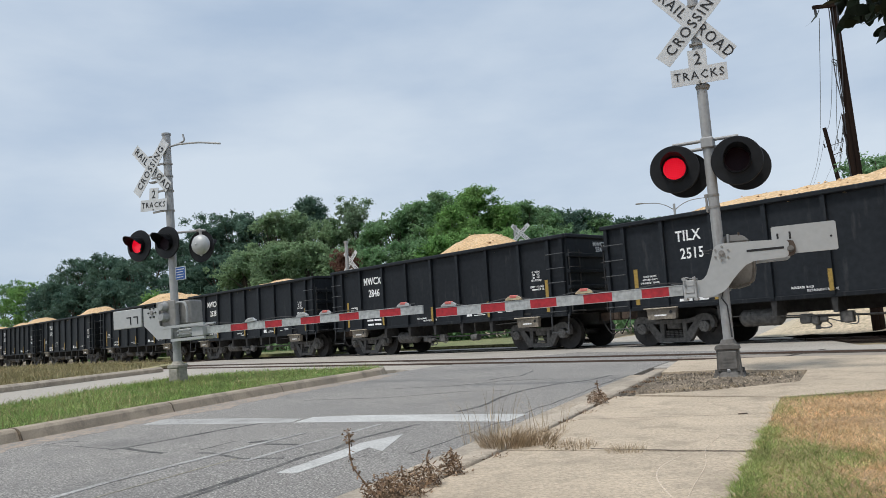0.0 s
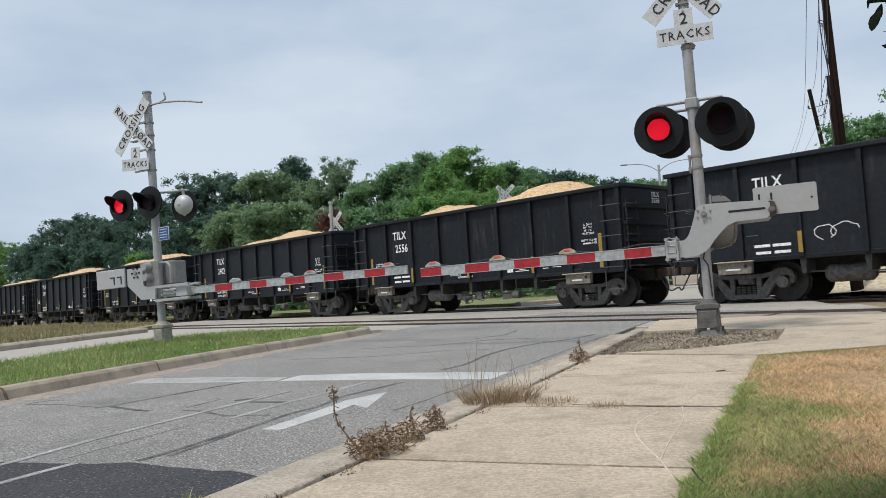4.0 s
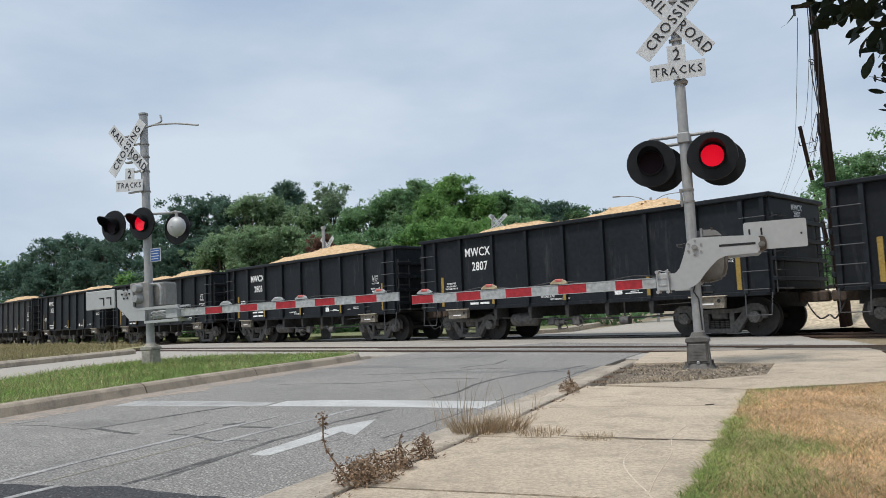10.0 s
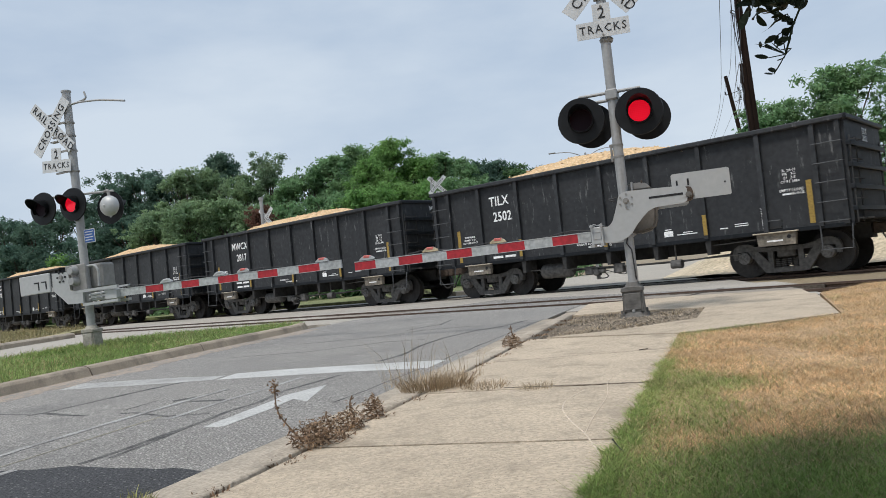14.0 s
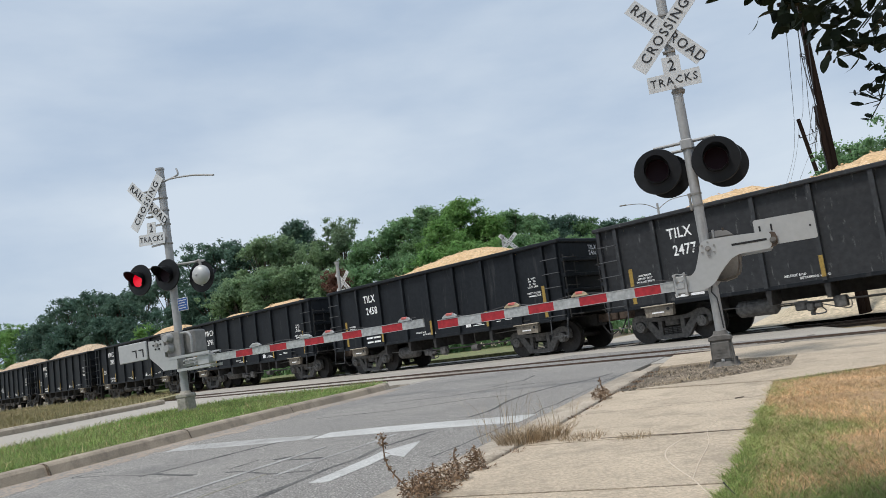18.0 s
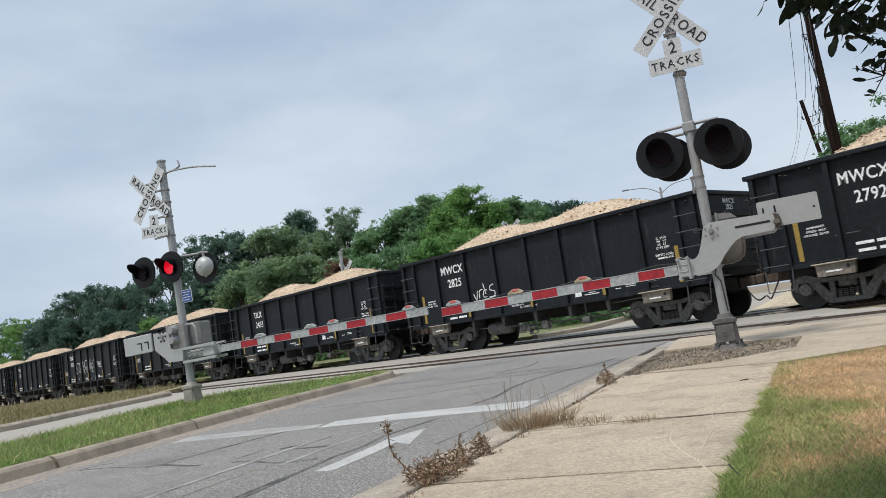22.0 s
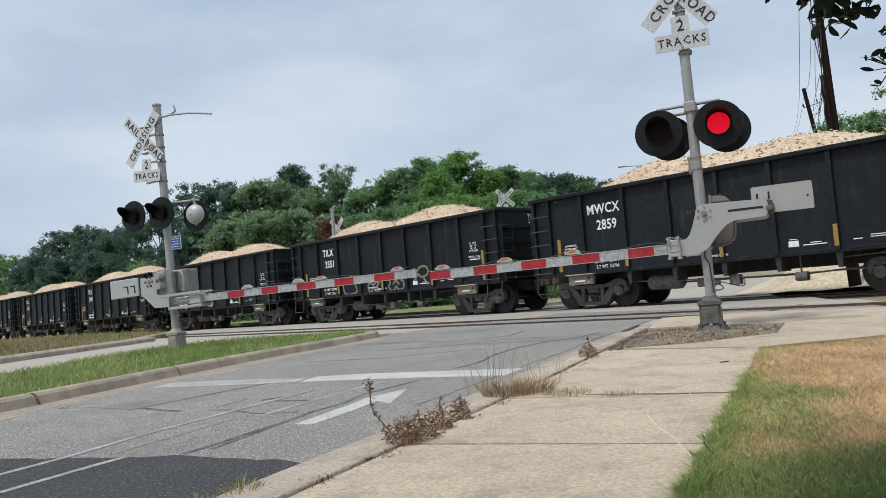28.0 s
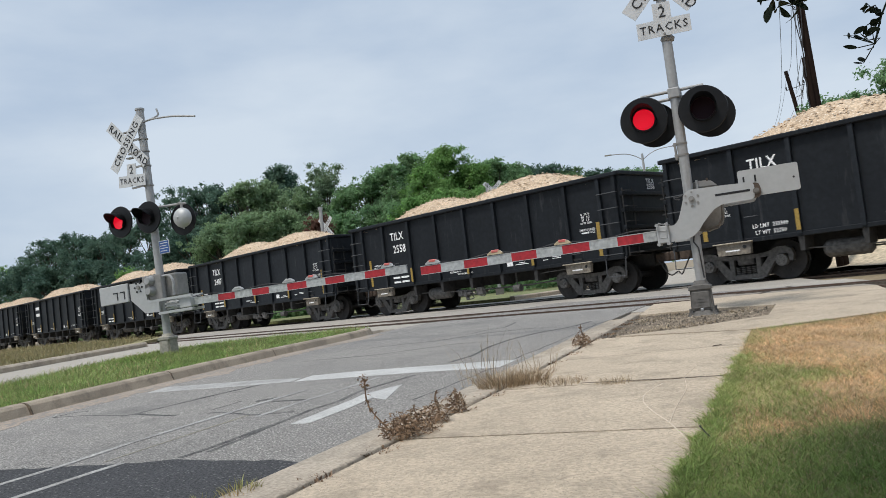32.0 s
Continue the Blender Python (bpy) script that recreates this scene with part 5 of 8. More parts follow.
    part("counterweight", bm, M["alu"], mech, "flat pale grey counterweight plate")
    for x in (-0.864, -0.697):
        bm = bmesh.new()
        box(bm, x, x + 0.025, -0.205, -0.2005, 1.105, 1.24)
        box(bm, x - 0.085, x + 0.025, -0.205, -0.2005, 1.225, 1.245)
        part("slot", bm, M["sign_black"], mech)
    hub = bmesh.new()
    bar(hub, (-0.373, -0.19, 1.27), (-0.373, -0.15, 1.27), 0.035, 12)
    part("hub", hub, M["galv_dull"], mech)
    stud = None
    for a in range(0, 360, 60):
        c = pose(-0.373 + 0.085 * math.cos(radians(a)), 0, 1.27 + 0.085 * math.sin(radians(a)))
        if stud is None:
            bm = bmesh.new()
            bar(bm, (0, -0.175, 0), (0, -0.15, 0), 0.017, 6)
            stud = part("stud", bm, M["sign_black"], mech)
            stud.matrix_basis = c
        else:
            share("stud", stud, mech, c)
    for z, x0 in ((0.985, -0.15), (0.755, 0.03)):
        bm = bmesh.new()
        flat(bm, (x0, -0.14, z), (0.78, -0.14, z), 0.05, 0.045)
        flat(bm, (x0, 0.12, z), (0.78, 0.12, z), 0.05, 0.045)
        part("cradle_bar", bm, M["alu"], mech)
    bm = bmesh.new()
    tube(bm, rounded([(0.10, -0.05, 1.40), (0.26, -0.06, 1.39), (0.33, -0.06, 1.28), (0.31, -0.05, 1.04)]), 0.022, 8)
    part("hose", bm, M["galv"], mech)
    bm = bmesh.new()
    box(bm, 0.46, 0.72, -0.12, 0.06, 0.79, 0.95, 0.01)
    part("arm_clamp", bm, M["alu"], mech)
    bm = bmesh.new()
    box(bm, 0.10, 0.44, -0.05, 0.05, 0.80, 0.94, 0.01)
    part("arm_socket", bm, M["alu"], mech)
    bolt = None
    for x in (0.2, 0.32, 0.44):
        for z in (0.84, 0.90):
            if bolt is None:
                bm = bmesh.new()
                bar(bm, (0, -0.17, 0), (0, 0.14, 0), 0.014, 8)
                bolt = part("clamp_bolt", bm, M["alu"], mech)
                bolt.matrix_basis = pose(x, 0, z)
            else:
                share("clamp_bolt", bolt, mech, pose(x, 0, z))
    inv = s.matrix_basis.inverted()
    root, tip = inv @ Vector((-4.40, 12.952, 1.092)), inv @ Vector((-0.553, 11.2, 1.162))
    marks = [0.0, 0.146, 0.230, 0.316, 0.396, 0.483, 0.571, 0.656, 0.740, 0.828, 0.913, 1.0]
    gate_arm(s, root, tip, marks, False, [(0.925, "red"), (0.595, "red"), (0.49, "white"), (0.245, "white")], "red and white striped gate arm with small lamps")
    return s


def build_far_crossbuck(x, y, z, turn, post_top, label, plate, aside):
    s = thing("crossbuck_post", pose(x, y, ground_z(x, y), 0, 0, 0), label, "railroad sign", "crossing signals beyond the tracks")
    bm = bmesh.new()
    bar(bm, (0, 0, 0), (0, 0, post_top), 0.08, 16)
    part("pole", bm, M["galv"], s)
    crossbuck(s, aside, -0.12, z, turn, plate=plate, rise=(45, 45), length=1.22)
    bm = bmesh.new()
    bar(bm, (0, 0, post_top), (0, 0, post_top + 0.12), 0.11, 14)
    part("pole_cap", bm, M["galv"], s)
    bm = bmesh.new()
    bar(bm, (-0.5, 0, z - 1.5), (0.5, 0, z - 1.5), 0.03, 10)
    part("cross_arm", bm, M["galv"], s)
    bm = bmesh.new()
    box(bm, -0.2, 0.2, -0.18, 0.18, 0, 0.45, 0.02)
    part("junction_box", bm, M["cast_grey"], s)


build_near_signal()
build_far_signal()
build_far_crossbuck(3.03, 39.36, 5.45, -8, 5.75, "galvanised post with white crossbuck beyond the tracks", True, 0.27)
build_far_crossbuck(-5.07, 35.15, 4.15, -42, 5.0, "galvanised post with turned white crossbuck beyond the tracks", True, 0.18)


# ---- the train: black gondola cars loaded with stone ----
CAR_PITCH, HALF_W, HALF_L = 12.75, 1.55, 5.72
SIDE_TOP, SIDE_LOW = 3.20, 1.00
RIBS = (-5.62, -5.08, -3.94, -2.60, -1.29, 0.02, 1.31, 2.62, 3.97, 5.10)


def build_truck(car, x):
    t = new("truck")
    t.parent, t.matrix_basis = car, pose(x, 0, 0)
    tagged(t, "three-piece cast steel truck")
    for side in (-1, 1):
        y = side * 1.02
        bm = bmesh.new()
        # top chord, arches over the axle boxes, diagonals, columns and spring seat
        prism(bm, [(-0.74, 0.60), (-0.70, 0.72), (-0.42, 0.66), (0.42, 0.66), (0.70, 0.72), (0.74, 0.60), (0.44, 0.565), (-0.44, 0.565)], y - 0.07, y + 0.07)
        for k in (-1, 1):
            prism(bm, [(k * 0.70, 0.44), (k * 0.64, 0.62), (k * 0.68, 0.735), (k * 0.82, 0.775), (k * 0.99, 0.775), (k * 1.12, 0.70), (k * 1.16, 0.56), (k * 1.13, 0.42), (k * 1.05, 0.42), (k * 1.04, 0.60), (k * 0.74, 0.60), (k * 0.74, 0.44)], y - 0.075, y + 0.075)
            prism(bm, [(k * 0.82, 0.60), (k * 0.62, 0.62), (k * 0.30, 0.25), (k * 0.40, 0.10), (k * 0.46, 0.10)], y - 0.065, y + 0.085)
            prism(bm, [(k * 0.38, 0.58), (k * 0.27, 0.58), (k * 0.27, 0.18), (k * 0.38, 0.18)], y - 0.06, y + 0.06)
        prism(bm, [(-0.43, 0.09), (0.43, 0.09), (0.38, 0.195), (-0.38, 0.195)], y - 0.068, y + 0.095)
        part("side_frame", bm, M["truck_iron"], t)
        y2 = y - side * 0.03
        spring = None
        for sx in (-0.19, -0.065, 0.065, 0.19):
            if spring is None:
                bm = bmesh.new()
                for k in range(5):
                    bmesh.ops.create_cone(bm, cap_ends=True, segments=6, radius1=0.055, radius2=0.055, depth=0.022, matrix=pose(0, 0, 0.2 + 0.042 * k))
                spring = part("spring", bm, M["truck_iron"], t)
                spring.matrix_basis = pose(sx, y2 + side * 0.03, 0)
            else:
                share("spring", spring, t, pose(sx, y2 + side * 0.03, 0))
        for ax in (-0.889, 0.889):
            bm = bmesh.new()
            bar(bm, (ax, y - side * 0.05, 0.457), (ax, y + side * 0.13, 0.457), 0.135, 16)
            bar(bm, (ax, y + side * 0.12, 0.457), (ax, y + side * 0.150, 0.457), 0.085, 12)
            for q in range(3):
                w = radians(90 + 120 * q)
                bar(bm, (ax + 0.055 * math.cos(w), y + side * 0.14, 0.457 + 0.055 * math.sin(w)), (ax + 0.055 * math.cos(w), y + side * 0.17, 0.457 + 0.055 * math.sin(w)), 0.022, 6)
            part("bearing_cap", bm, M["cap_iron"], t)
    bm = bmesh.new()
    box(bm, -0.2, 0.2, -1.05, 1.05, 0.42, 0.62, 0.03)
    part("bolster", bm, M["truck_iron"], t)
    for ax in (-0.889, 0.889):
        bm = bmesh.new()
        bar(bm, (0, -0.95, 0), (0, 0.95, 0), 0.085, 12)
        for side in (-1, 1):
            a, b = side * 0.70, side * 0.83
            bar(bm, (0, a, 0), (0, b, 0), 0.457, 24)
            bar(bm, (0, side * 0.665, 0), (0, side * 0.70, 0), 0.485, 24)
            bar(bm, (0, b, 0), (0, b + side * 0.05, 0), 0.16, 16)
            for k in range(3):
                a = radians(120 * k)
                bar(bm, (0.26 * math.cos(a), b - side * 0.01, 0.26 * math.sin(a)), (0.26 * math.cos(a), b + side * 0.015, 0.26 * math.sin(a)), 0.05, 8)
        me = bpy.data.meshes.new("wheelset")
        bm.to_mesh(me)
        bm.free()
        me.materials.append(M["wheel_steel"])
        ws = new("wheelset", me)
        ws.parent, ws.matrix_basis = t, pose(ax, 0, 0.457)
    return t


def build_car():
    """One empty car without its number; the load and the letters are added to the copies."""
    car = new("gondola_car")
    for side in (-1, 1):
        y = side * HALF_W
        bm = bmesh.new()
        box(bm, -HALF_L, HALF_L, min(y - side * 0.06, y - side * 0.04), max(y - side * 0.06, y - side * 0.04), SIDE_LOW, SIDE_TOP)
        part("side_wall", bm, M["car_black"], car)
        bm = bmesh.new()
        box(bm, -HALF_L - 0.03, HALF_L + 0.03, y - 0.09, y + 0.09, SIDE_TOP - 0.06, SIDE_TOP + 0.05, 0.02)
        part("top_rail", bm, M["car_black"], car)
        bm = bmesh.new()
        box(bm, -HALF_L, HALF_L, y - 0.03 - side * 0.03, y + 0.03 - side * 0.03, SIDE_LOW - 0.06, SIDE_LOW + 0.04, 0.01)
        part("side_sill", bm, M["car_black"], car)
        rib = None
        for x in RIBS + (5.60,) if side < 0 else ():
            if rib is None:
                bm = bmesh.new()
                prism(bm, [(-0.05, SIDE_LOW), (0.05, SIDE_LOW), (0.05, SIDE_TOP - 0.05), (-0.05, SIDE_TOP - 0.05)], y - side * 0.05, y + side * 0.055)
                rib = part("rib", bm, M["car_black"], car)
                rib.matrix_basis = pose(x, 0, 0)
            else:
                share("rib", rib, car, pose(x, 0, 0))
        # cross-bearer ends hanging below the sill
        post = None
        for x in (-2.60, -1.29, 0.02, 1.31, 2.62) if side < 0 else ():
            if post is None:
                bm = bmesh.new()
                prism(bm, [(-0.07, SIDE_LOW - 0.03), (0.07, SIDE_LOW - 0.03), (0.045, 0.62), (-0.045, 0.62)], y - side * 0.55, y - side * 0.02)
                post = part("cross_bearer", bm, M["car_under"], car)
                post.matrix_basis = pose(x, 0, 0)
            else:
                share("cross_bearer", post, car, pose(x, 0, 0))
        for end in (-1, 1) if side < 0 else ():
            # side ladder by the corner
            rung = None
            for z in (1.08, 1.49, 1.90, 2.30, 2.71):
                if rung is None:
                    bm = bmesh.new()
                    tube(bm, [(5.08, y + side * 0.02, 0), (5.08, y + side * 0.11, 0), (5.66, y + side * 0.11, 0), (5.66, y + side * 0.02, 0)], 0.012, 6)
                    rung = part("rung", bm, M["rung_steel"], car)
                    rung.matrix_basis = pose(0, 0, z) if end > 0 else pose(-10.74, 0, z)
                else:
                    share("rung", rung, car, pose(0, 0, z) if end > 0 else pose(-10.74, 0, z))
            bm = bmesh.new()
            tube(bm, [(end * 5.06, y, 1.0), (end * 5.08, y + side * 0.06, 0.50), (end * 5.66, y + side * 0.06, 0.50), (end * 5.68, y, 1.0)], 0.015, 6)
            part("stirrup", bm, M["rung_steel"], car)
            # yellow reflector strips
            bm = bmesh.new()
            tall = -4.83 if end < 0 else 4.92
            box(bm, tall - 0.055, tall + 0.055, y - side * 0.037 - 0.002, y - side * 0.037 + 0.002, 1.09, 2.01)
            part("reflector", bm, M["yellow_mark"], car)
            for short in (-2.60, 0.02) if end < 0 else (2.62,):
                bm = bmesh.new()
                box(bm, short - 0.046, short + 0.046, y + side * 0.057 - 0.002, y + side * 0.057 + 0.002, 1.08, 1.55)
                part("reflector", bm, M["yellow_mark"], car)
            # jacking pad over the truck: a pale cast box with a lifting hole
            bm = bmesh.new()
            prism(bm, [(end * 4.15 - 0.39, 0.69), (end * 4.15 + 0.39, 0.69), (end * 4.15 + 0.42, 0.955), (end * 4.15 - 0.42, 0.955)], y - side * 0.10, y + side * 0.02)
            pad = part("jacking_pad", bm, M["pad_steel"], car, "worn pale steel jacking pad")
            bm = bmesh.new()
            box(bm, end * 4.15 - 0.47, end * 4.15 + 0.47, y - 0.09, y + 0.05, 0.957, 0.985, 0.006)
            part("pad_lip", bm, M["pad_lip"], pad)
            # the lifting hole's shaded inside is a black disc on the pad
            bm = bmesh.new()
            bar(bm, (4.15 * end + 0.27, y + side * 0.0235, 0.86), (4.15 * end + 0.27, y + side * 0.01, 0.86), 0.045, 12)
            part("lifting_hole", bm, M["sign_black"], pad)
            bm = bmesh.new()
            box(bm, end * 4.15 - 0.20, end * 4.15 + 0.14, y + side * 0.0225 - 0.001, y + side * 0.0225 + 0.001, 0.775, 0.81)
            part("stencil_line", bm, M["white_letter"], pad)
    for end in (-1, 1):
        x = end * HALF_L
        bm = bmesh.new()
        box(bm, min(x, x - end * 0.05), max(x, x - end * 0.05), -HALF_W + 0.07, HALF_W - 0.07, SIDE_LOW, SIDE_TOP)
        part("end_wall", bm, M["car_black"], car)
        bm = bmesh.new()
        box(bm, x - 0.08, x + 0.08, -HALF_W - 0.05, HALF_W + 0.05, SIDE_TOP - 0.05, SIDE_TOP + 0.055, 0.02)
        part("end_rail", bm, M["car_black"], car)
        rib = None
        for z in (1.3, 1.75, 2.2, 2.65):
            if rib is None:
                bm = bmesh.new()
                box(bm, min(x, x + end * 0.09), max(x, x + end * 0.09), -HALF_W + 0.02, HALF_W - 0.02, -0.05, 0.05, 0.01)
                rib = part("end_rib", bm, M["car_black"], car)
                rib.matrix_basis = pose(0, 0, z)
            else:
                share("end_rib", rib, car, pose(0, 0, z))
        for side in (-1, 1):
            bm = bmesh.new()
            for z in (1.08, 1.49, 1.90, 2.30, 2.71):
                tube(bm, [(x + end * 0.06, side * 1.50, z), (x + end * 0.17, side * 1.50, z), (x + end * 0.17, side * 1.02, z), (x + end * 0.06, side * 1.02, z)], 0.011, 6)
            for ly in (1.02, 1.50):
                flat(bm, (x + end * 0.07, side * ly, 1.0), (x + end * 0.07, side * ly, 2.8), 0.04, 0.02, (1, 0, 0))
            part("end_ladder", bm, M["car_under"], car)
        bm = bmesh.new()
        box(bm, min(x, x + end * 0.42), max(x, x + end * 0.42), -0.16, 0.16, 0.74, 0.98, 0.03)
        box(bm, min(x + end * 0.4, x + end * 0.62), max(x + end * 0.4, x + end * 0.62), -0.12, 0.16, 0.74, 1.0, 0.04)
        part("coupler", bm, M["coupler_rust"], car, "rust brown coupler")
        bm = bmesh.new()
        tube(bm, rounded([(x + end * 0.2, -0.35, 0.80), (x + end * 0.36, -0.37, 0.52), (x + end * 0.50, -0.32, 0.36), (x + end * 0.64, -0.2, 0.44)]), 0.019, 8)
        part("air_hose", bm, M["car_under"], car)
        bm = bmesh.new()
        box(bm, min(x, x + end * 0.3), max(x, x + end * 0.3), -1.2, 1.2, 1.06, 1.10)
        part("end_platform", bm, M["car_under"], car)
        build_truck(car, end * 4.15)
    bm = bmesh.new()
    box(bm, -HALF_L, HALF_L, -HALF_W + 0.08, HALF_W - 0.08, 1.0, 1.06)
    part("floor", bm, M["car_under"], car)
    bm = bmesh.new()
    box(bm, -HALF_L, HALF_L, -0.24, 0.24, 0.66, 1.0)
    part("centre_sill", bm, M["car_under"], car)
    bm = bmesh.new()
    bar(bm, (-2.20, -1.12, 0.59), (-1.36, -1.12, 0.59), 0.195, 18)
    bar(bm, (-1.36, -1.12, 0.59), (-1.28, -1.12, 0.59), 0.195, 18, 0.12)
    bar(bm, (-2.20, -1.12, 0.59), (-2.28, -1.12, 0.59), 0.195, 18, 0.12)
    for x in (-2.0, -1.5):
        bar(bm, (x - 0.02, -1.12, 0.59), (x + 0.02, -1.12, 0.59), 0.203, 18)
        flat(bm, (x, -1.12, 0.76), (x, -1.12, 1.02), 0.04, 0.10)
    part("air_tank", bm, M["truck_iron"], car)
    # valve body with its branch pipes and drain cup
    bm = bmesh.new()
    box(bm, -0.86, -0.62, -1.30, -1.05, 0.40, 0.62, 0.03)
    box(bm, -0.60, -0.44, -1.32, -1.10, 0.37, 0.56, 0.03)
    flat(bm, (-0.55, -1.18, 0.5), (-0.55, -1.18, 1.02), 0.06, 0.09)
    bar(bm, (-0.50, -1.22, 0.27), (-0.50, -1.22, 0.40), 0.055, 10)
    bar(bm, (-0.40, -1.28, 0.48), (-0.26, -1.28, 0.48), 0.06, 10)
    tube(bm, rounded([(-0.30, -1.25, 0.45), (-0.20, -1.25, 0.33), (-0.36, -1.25, 0.29), (-0.50, -1.25, 0.33)]), 0.016, 6)
    part("brake_valve", bm, M["truck_iron"], car)
    bm = bmesh.new()
    tube(bm, [(-2.6, -1.3, 0.66), (-1.2, -1.3, 0.60), (0.6, -1.3, 0.55), (2.2, -1.3, 0.55), (3.25, -1.25, 0.56)], 0.016, 6)
    tube(bm, rounded([(-0.30, -1.33, 0.52), (0.10, -1.33, 0.40), (0.34, -1.33, 0.36), (0.38, -1.33, 0.50), (0.30, -1.33, 0.62)]), 0.014, 6)
    tube(bm, [(-1.6, -0.6, 0.55), (1.5, -0.6, 0.52), (3.1, -0.5, 0.6)], 0.02, 6)
    tube(bm, [(2.62, -1.38, 0.83), (3.66, -1.42, 0.86)], 0.014, 6)
    box(bm, 0.02, 0.28, -1.36, -1.16, 0.39, 0.64, 0.02)
    flat(bm, (2.28, -1.36, 0.40), (2.28, -1.36, 0.95), 0.06, 0.03)
    part("brake_rod", bm, M["truck_iron"], car)
    bm = bmesh.new()
    bar(bm, (1.60, -1.34, 0.48), (1.86, -1.34, 0.48), 0.105, 16)
    bar(bm, (1.72, -1.34, 0.50), (1.72, -1.34, 0.95), 0.02, 6)
    part("slack_adjuster", bm, M["truck_iron"], car)
    # stencilled lines: words where they can be read, plain bars where they cannot
    def stencil(x, z, w, h=0.045, mat_name="white_letter"):
        bm = bmesh.new()
        box(bm, x - w / 2, x + w / 2, -HALF_W + 0.033, -HALF_W + 0.037, z - h / 2, z + h / 2)
        part("stencil_line", bm, M[mat_name], car)
    yl = -HALF_W + 0.034
    for i, words in enumerate(("IL  24-10", "IW   9-2", "IH   7-5", "CU FT 2480")):
        lettering("notice", words, 0.085, M["white_letter"], car, pose(4.55, yl, 2.275 - i * 0.082, 90, 0, 0) @ Matrix.Diagonal((0.86, 1, 1, 1)))
    lettering("notice", "EMPTY / LOAD", 0.085, M["white_letter"], car, pose(4.57, yl, 1.845, 90, 0, 0) @ Matrix.Diagonal((0.86, 1, 1, 1)))
    stencil(4.47, 1.765, 0.20, 0.04)
    lettering("notice", "BLOCK", 0.085, M["white_letter"], car, pose(4.70, yl, 1.765, 90, 0, 0) @ Matrix.Diagonal((0.86, 1, 1, 1)))
    for x in (-3.99, 3.90):
        lettering("notice", "JACK HERE", 0.072, M["white_letter"], car, pose(x, yl, 1.34, 90, 90, 0))
        stencil(x, 1.11, 0.022, 0.075)
    lettering("notice", "RELEASE ROD", 0.075, M["white_letter"], car, pose(-0.62, yl, 1.20, 90, 0, 0))
    lettering("notice", "RETAINING VALVE", 0.075, M["white_letter"], car, pose(-0.20, yl, 1.12, 90, 0, 0))
    stencil(1.68, 1.21, 0.22, 0.13)
    stencil(1.68, 1.31, 0.16, 0.02)
    stencil(2.14, 1.165, 0.50, 0.022)
    stencil(2.16, 1.21, 0.24, 0.018)
    stencil(3.02, 1.19, 0.18, 0.02)
    stencil(3.42, 1.25, 0.30, 0.018)
    stencil(3.42, 1.205, 0.30, 0.018)
    # small step and grab irons beside the weights, and a roping lug
    for x0, z in ((-3.78, 1.53), (4.02, 1.23)):
        bm = bmesh.new()
        tube(bm, [(x0, -HALF_W + 0.03, z), (x0, -HALF_W - 0.06, z), (x0 + 0.27, -HALF_W - 0.06, z), (x0 + 0.27, -HALF_W + 0.03, z)], 0.011, 6)
        part("grab_iron", bm, M["rung_steel"], car)
    bm = bmesh.new()
    for x in (4.02, 4.29):
        flat(bm, (x, -HALF_W + 0.01, 1.03), (x, -HALF_W + 0.01, 1.23), 0.03, 0.02)
    flat(bm, (4.02, -HALF_W + 0.01, 1.08), (4.29, -HALF_W + 0.01, 1.08), 0.03, 0.05)
    part("tie_lug", bm, M["car_under"], car)
    return car


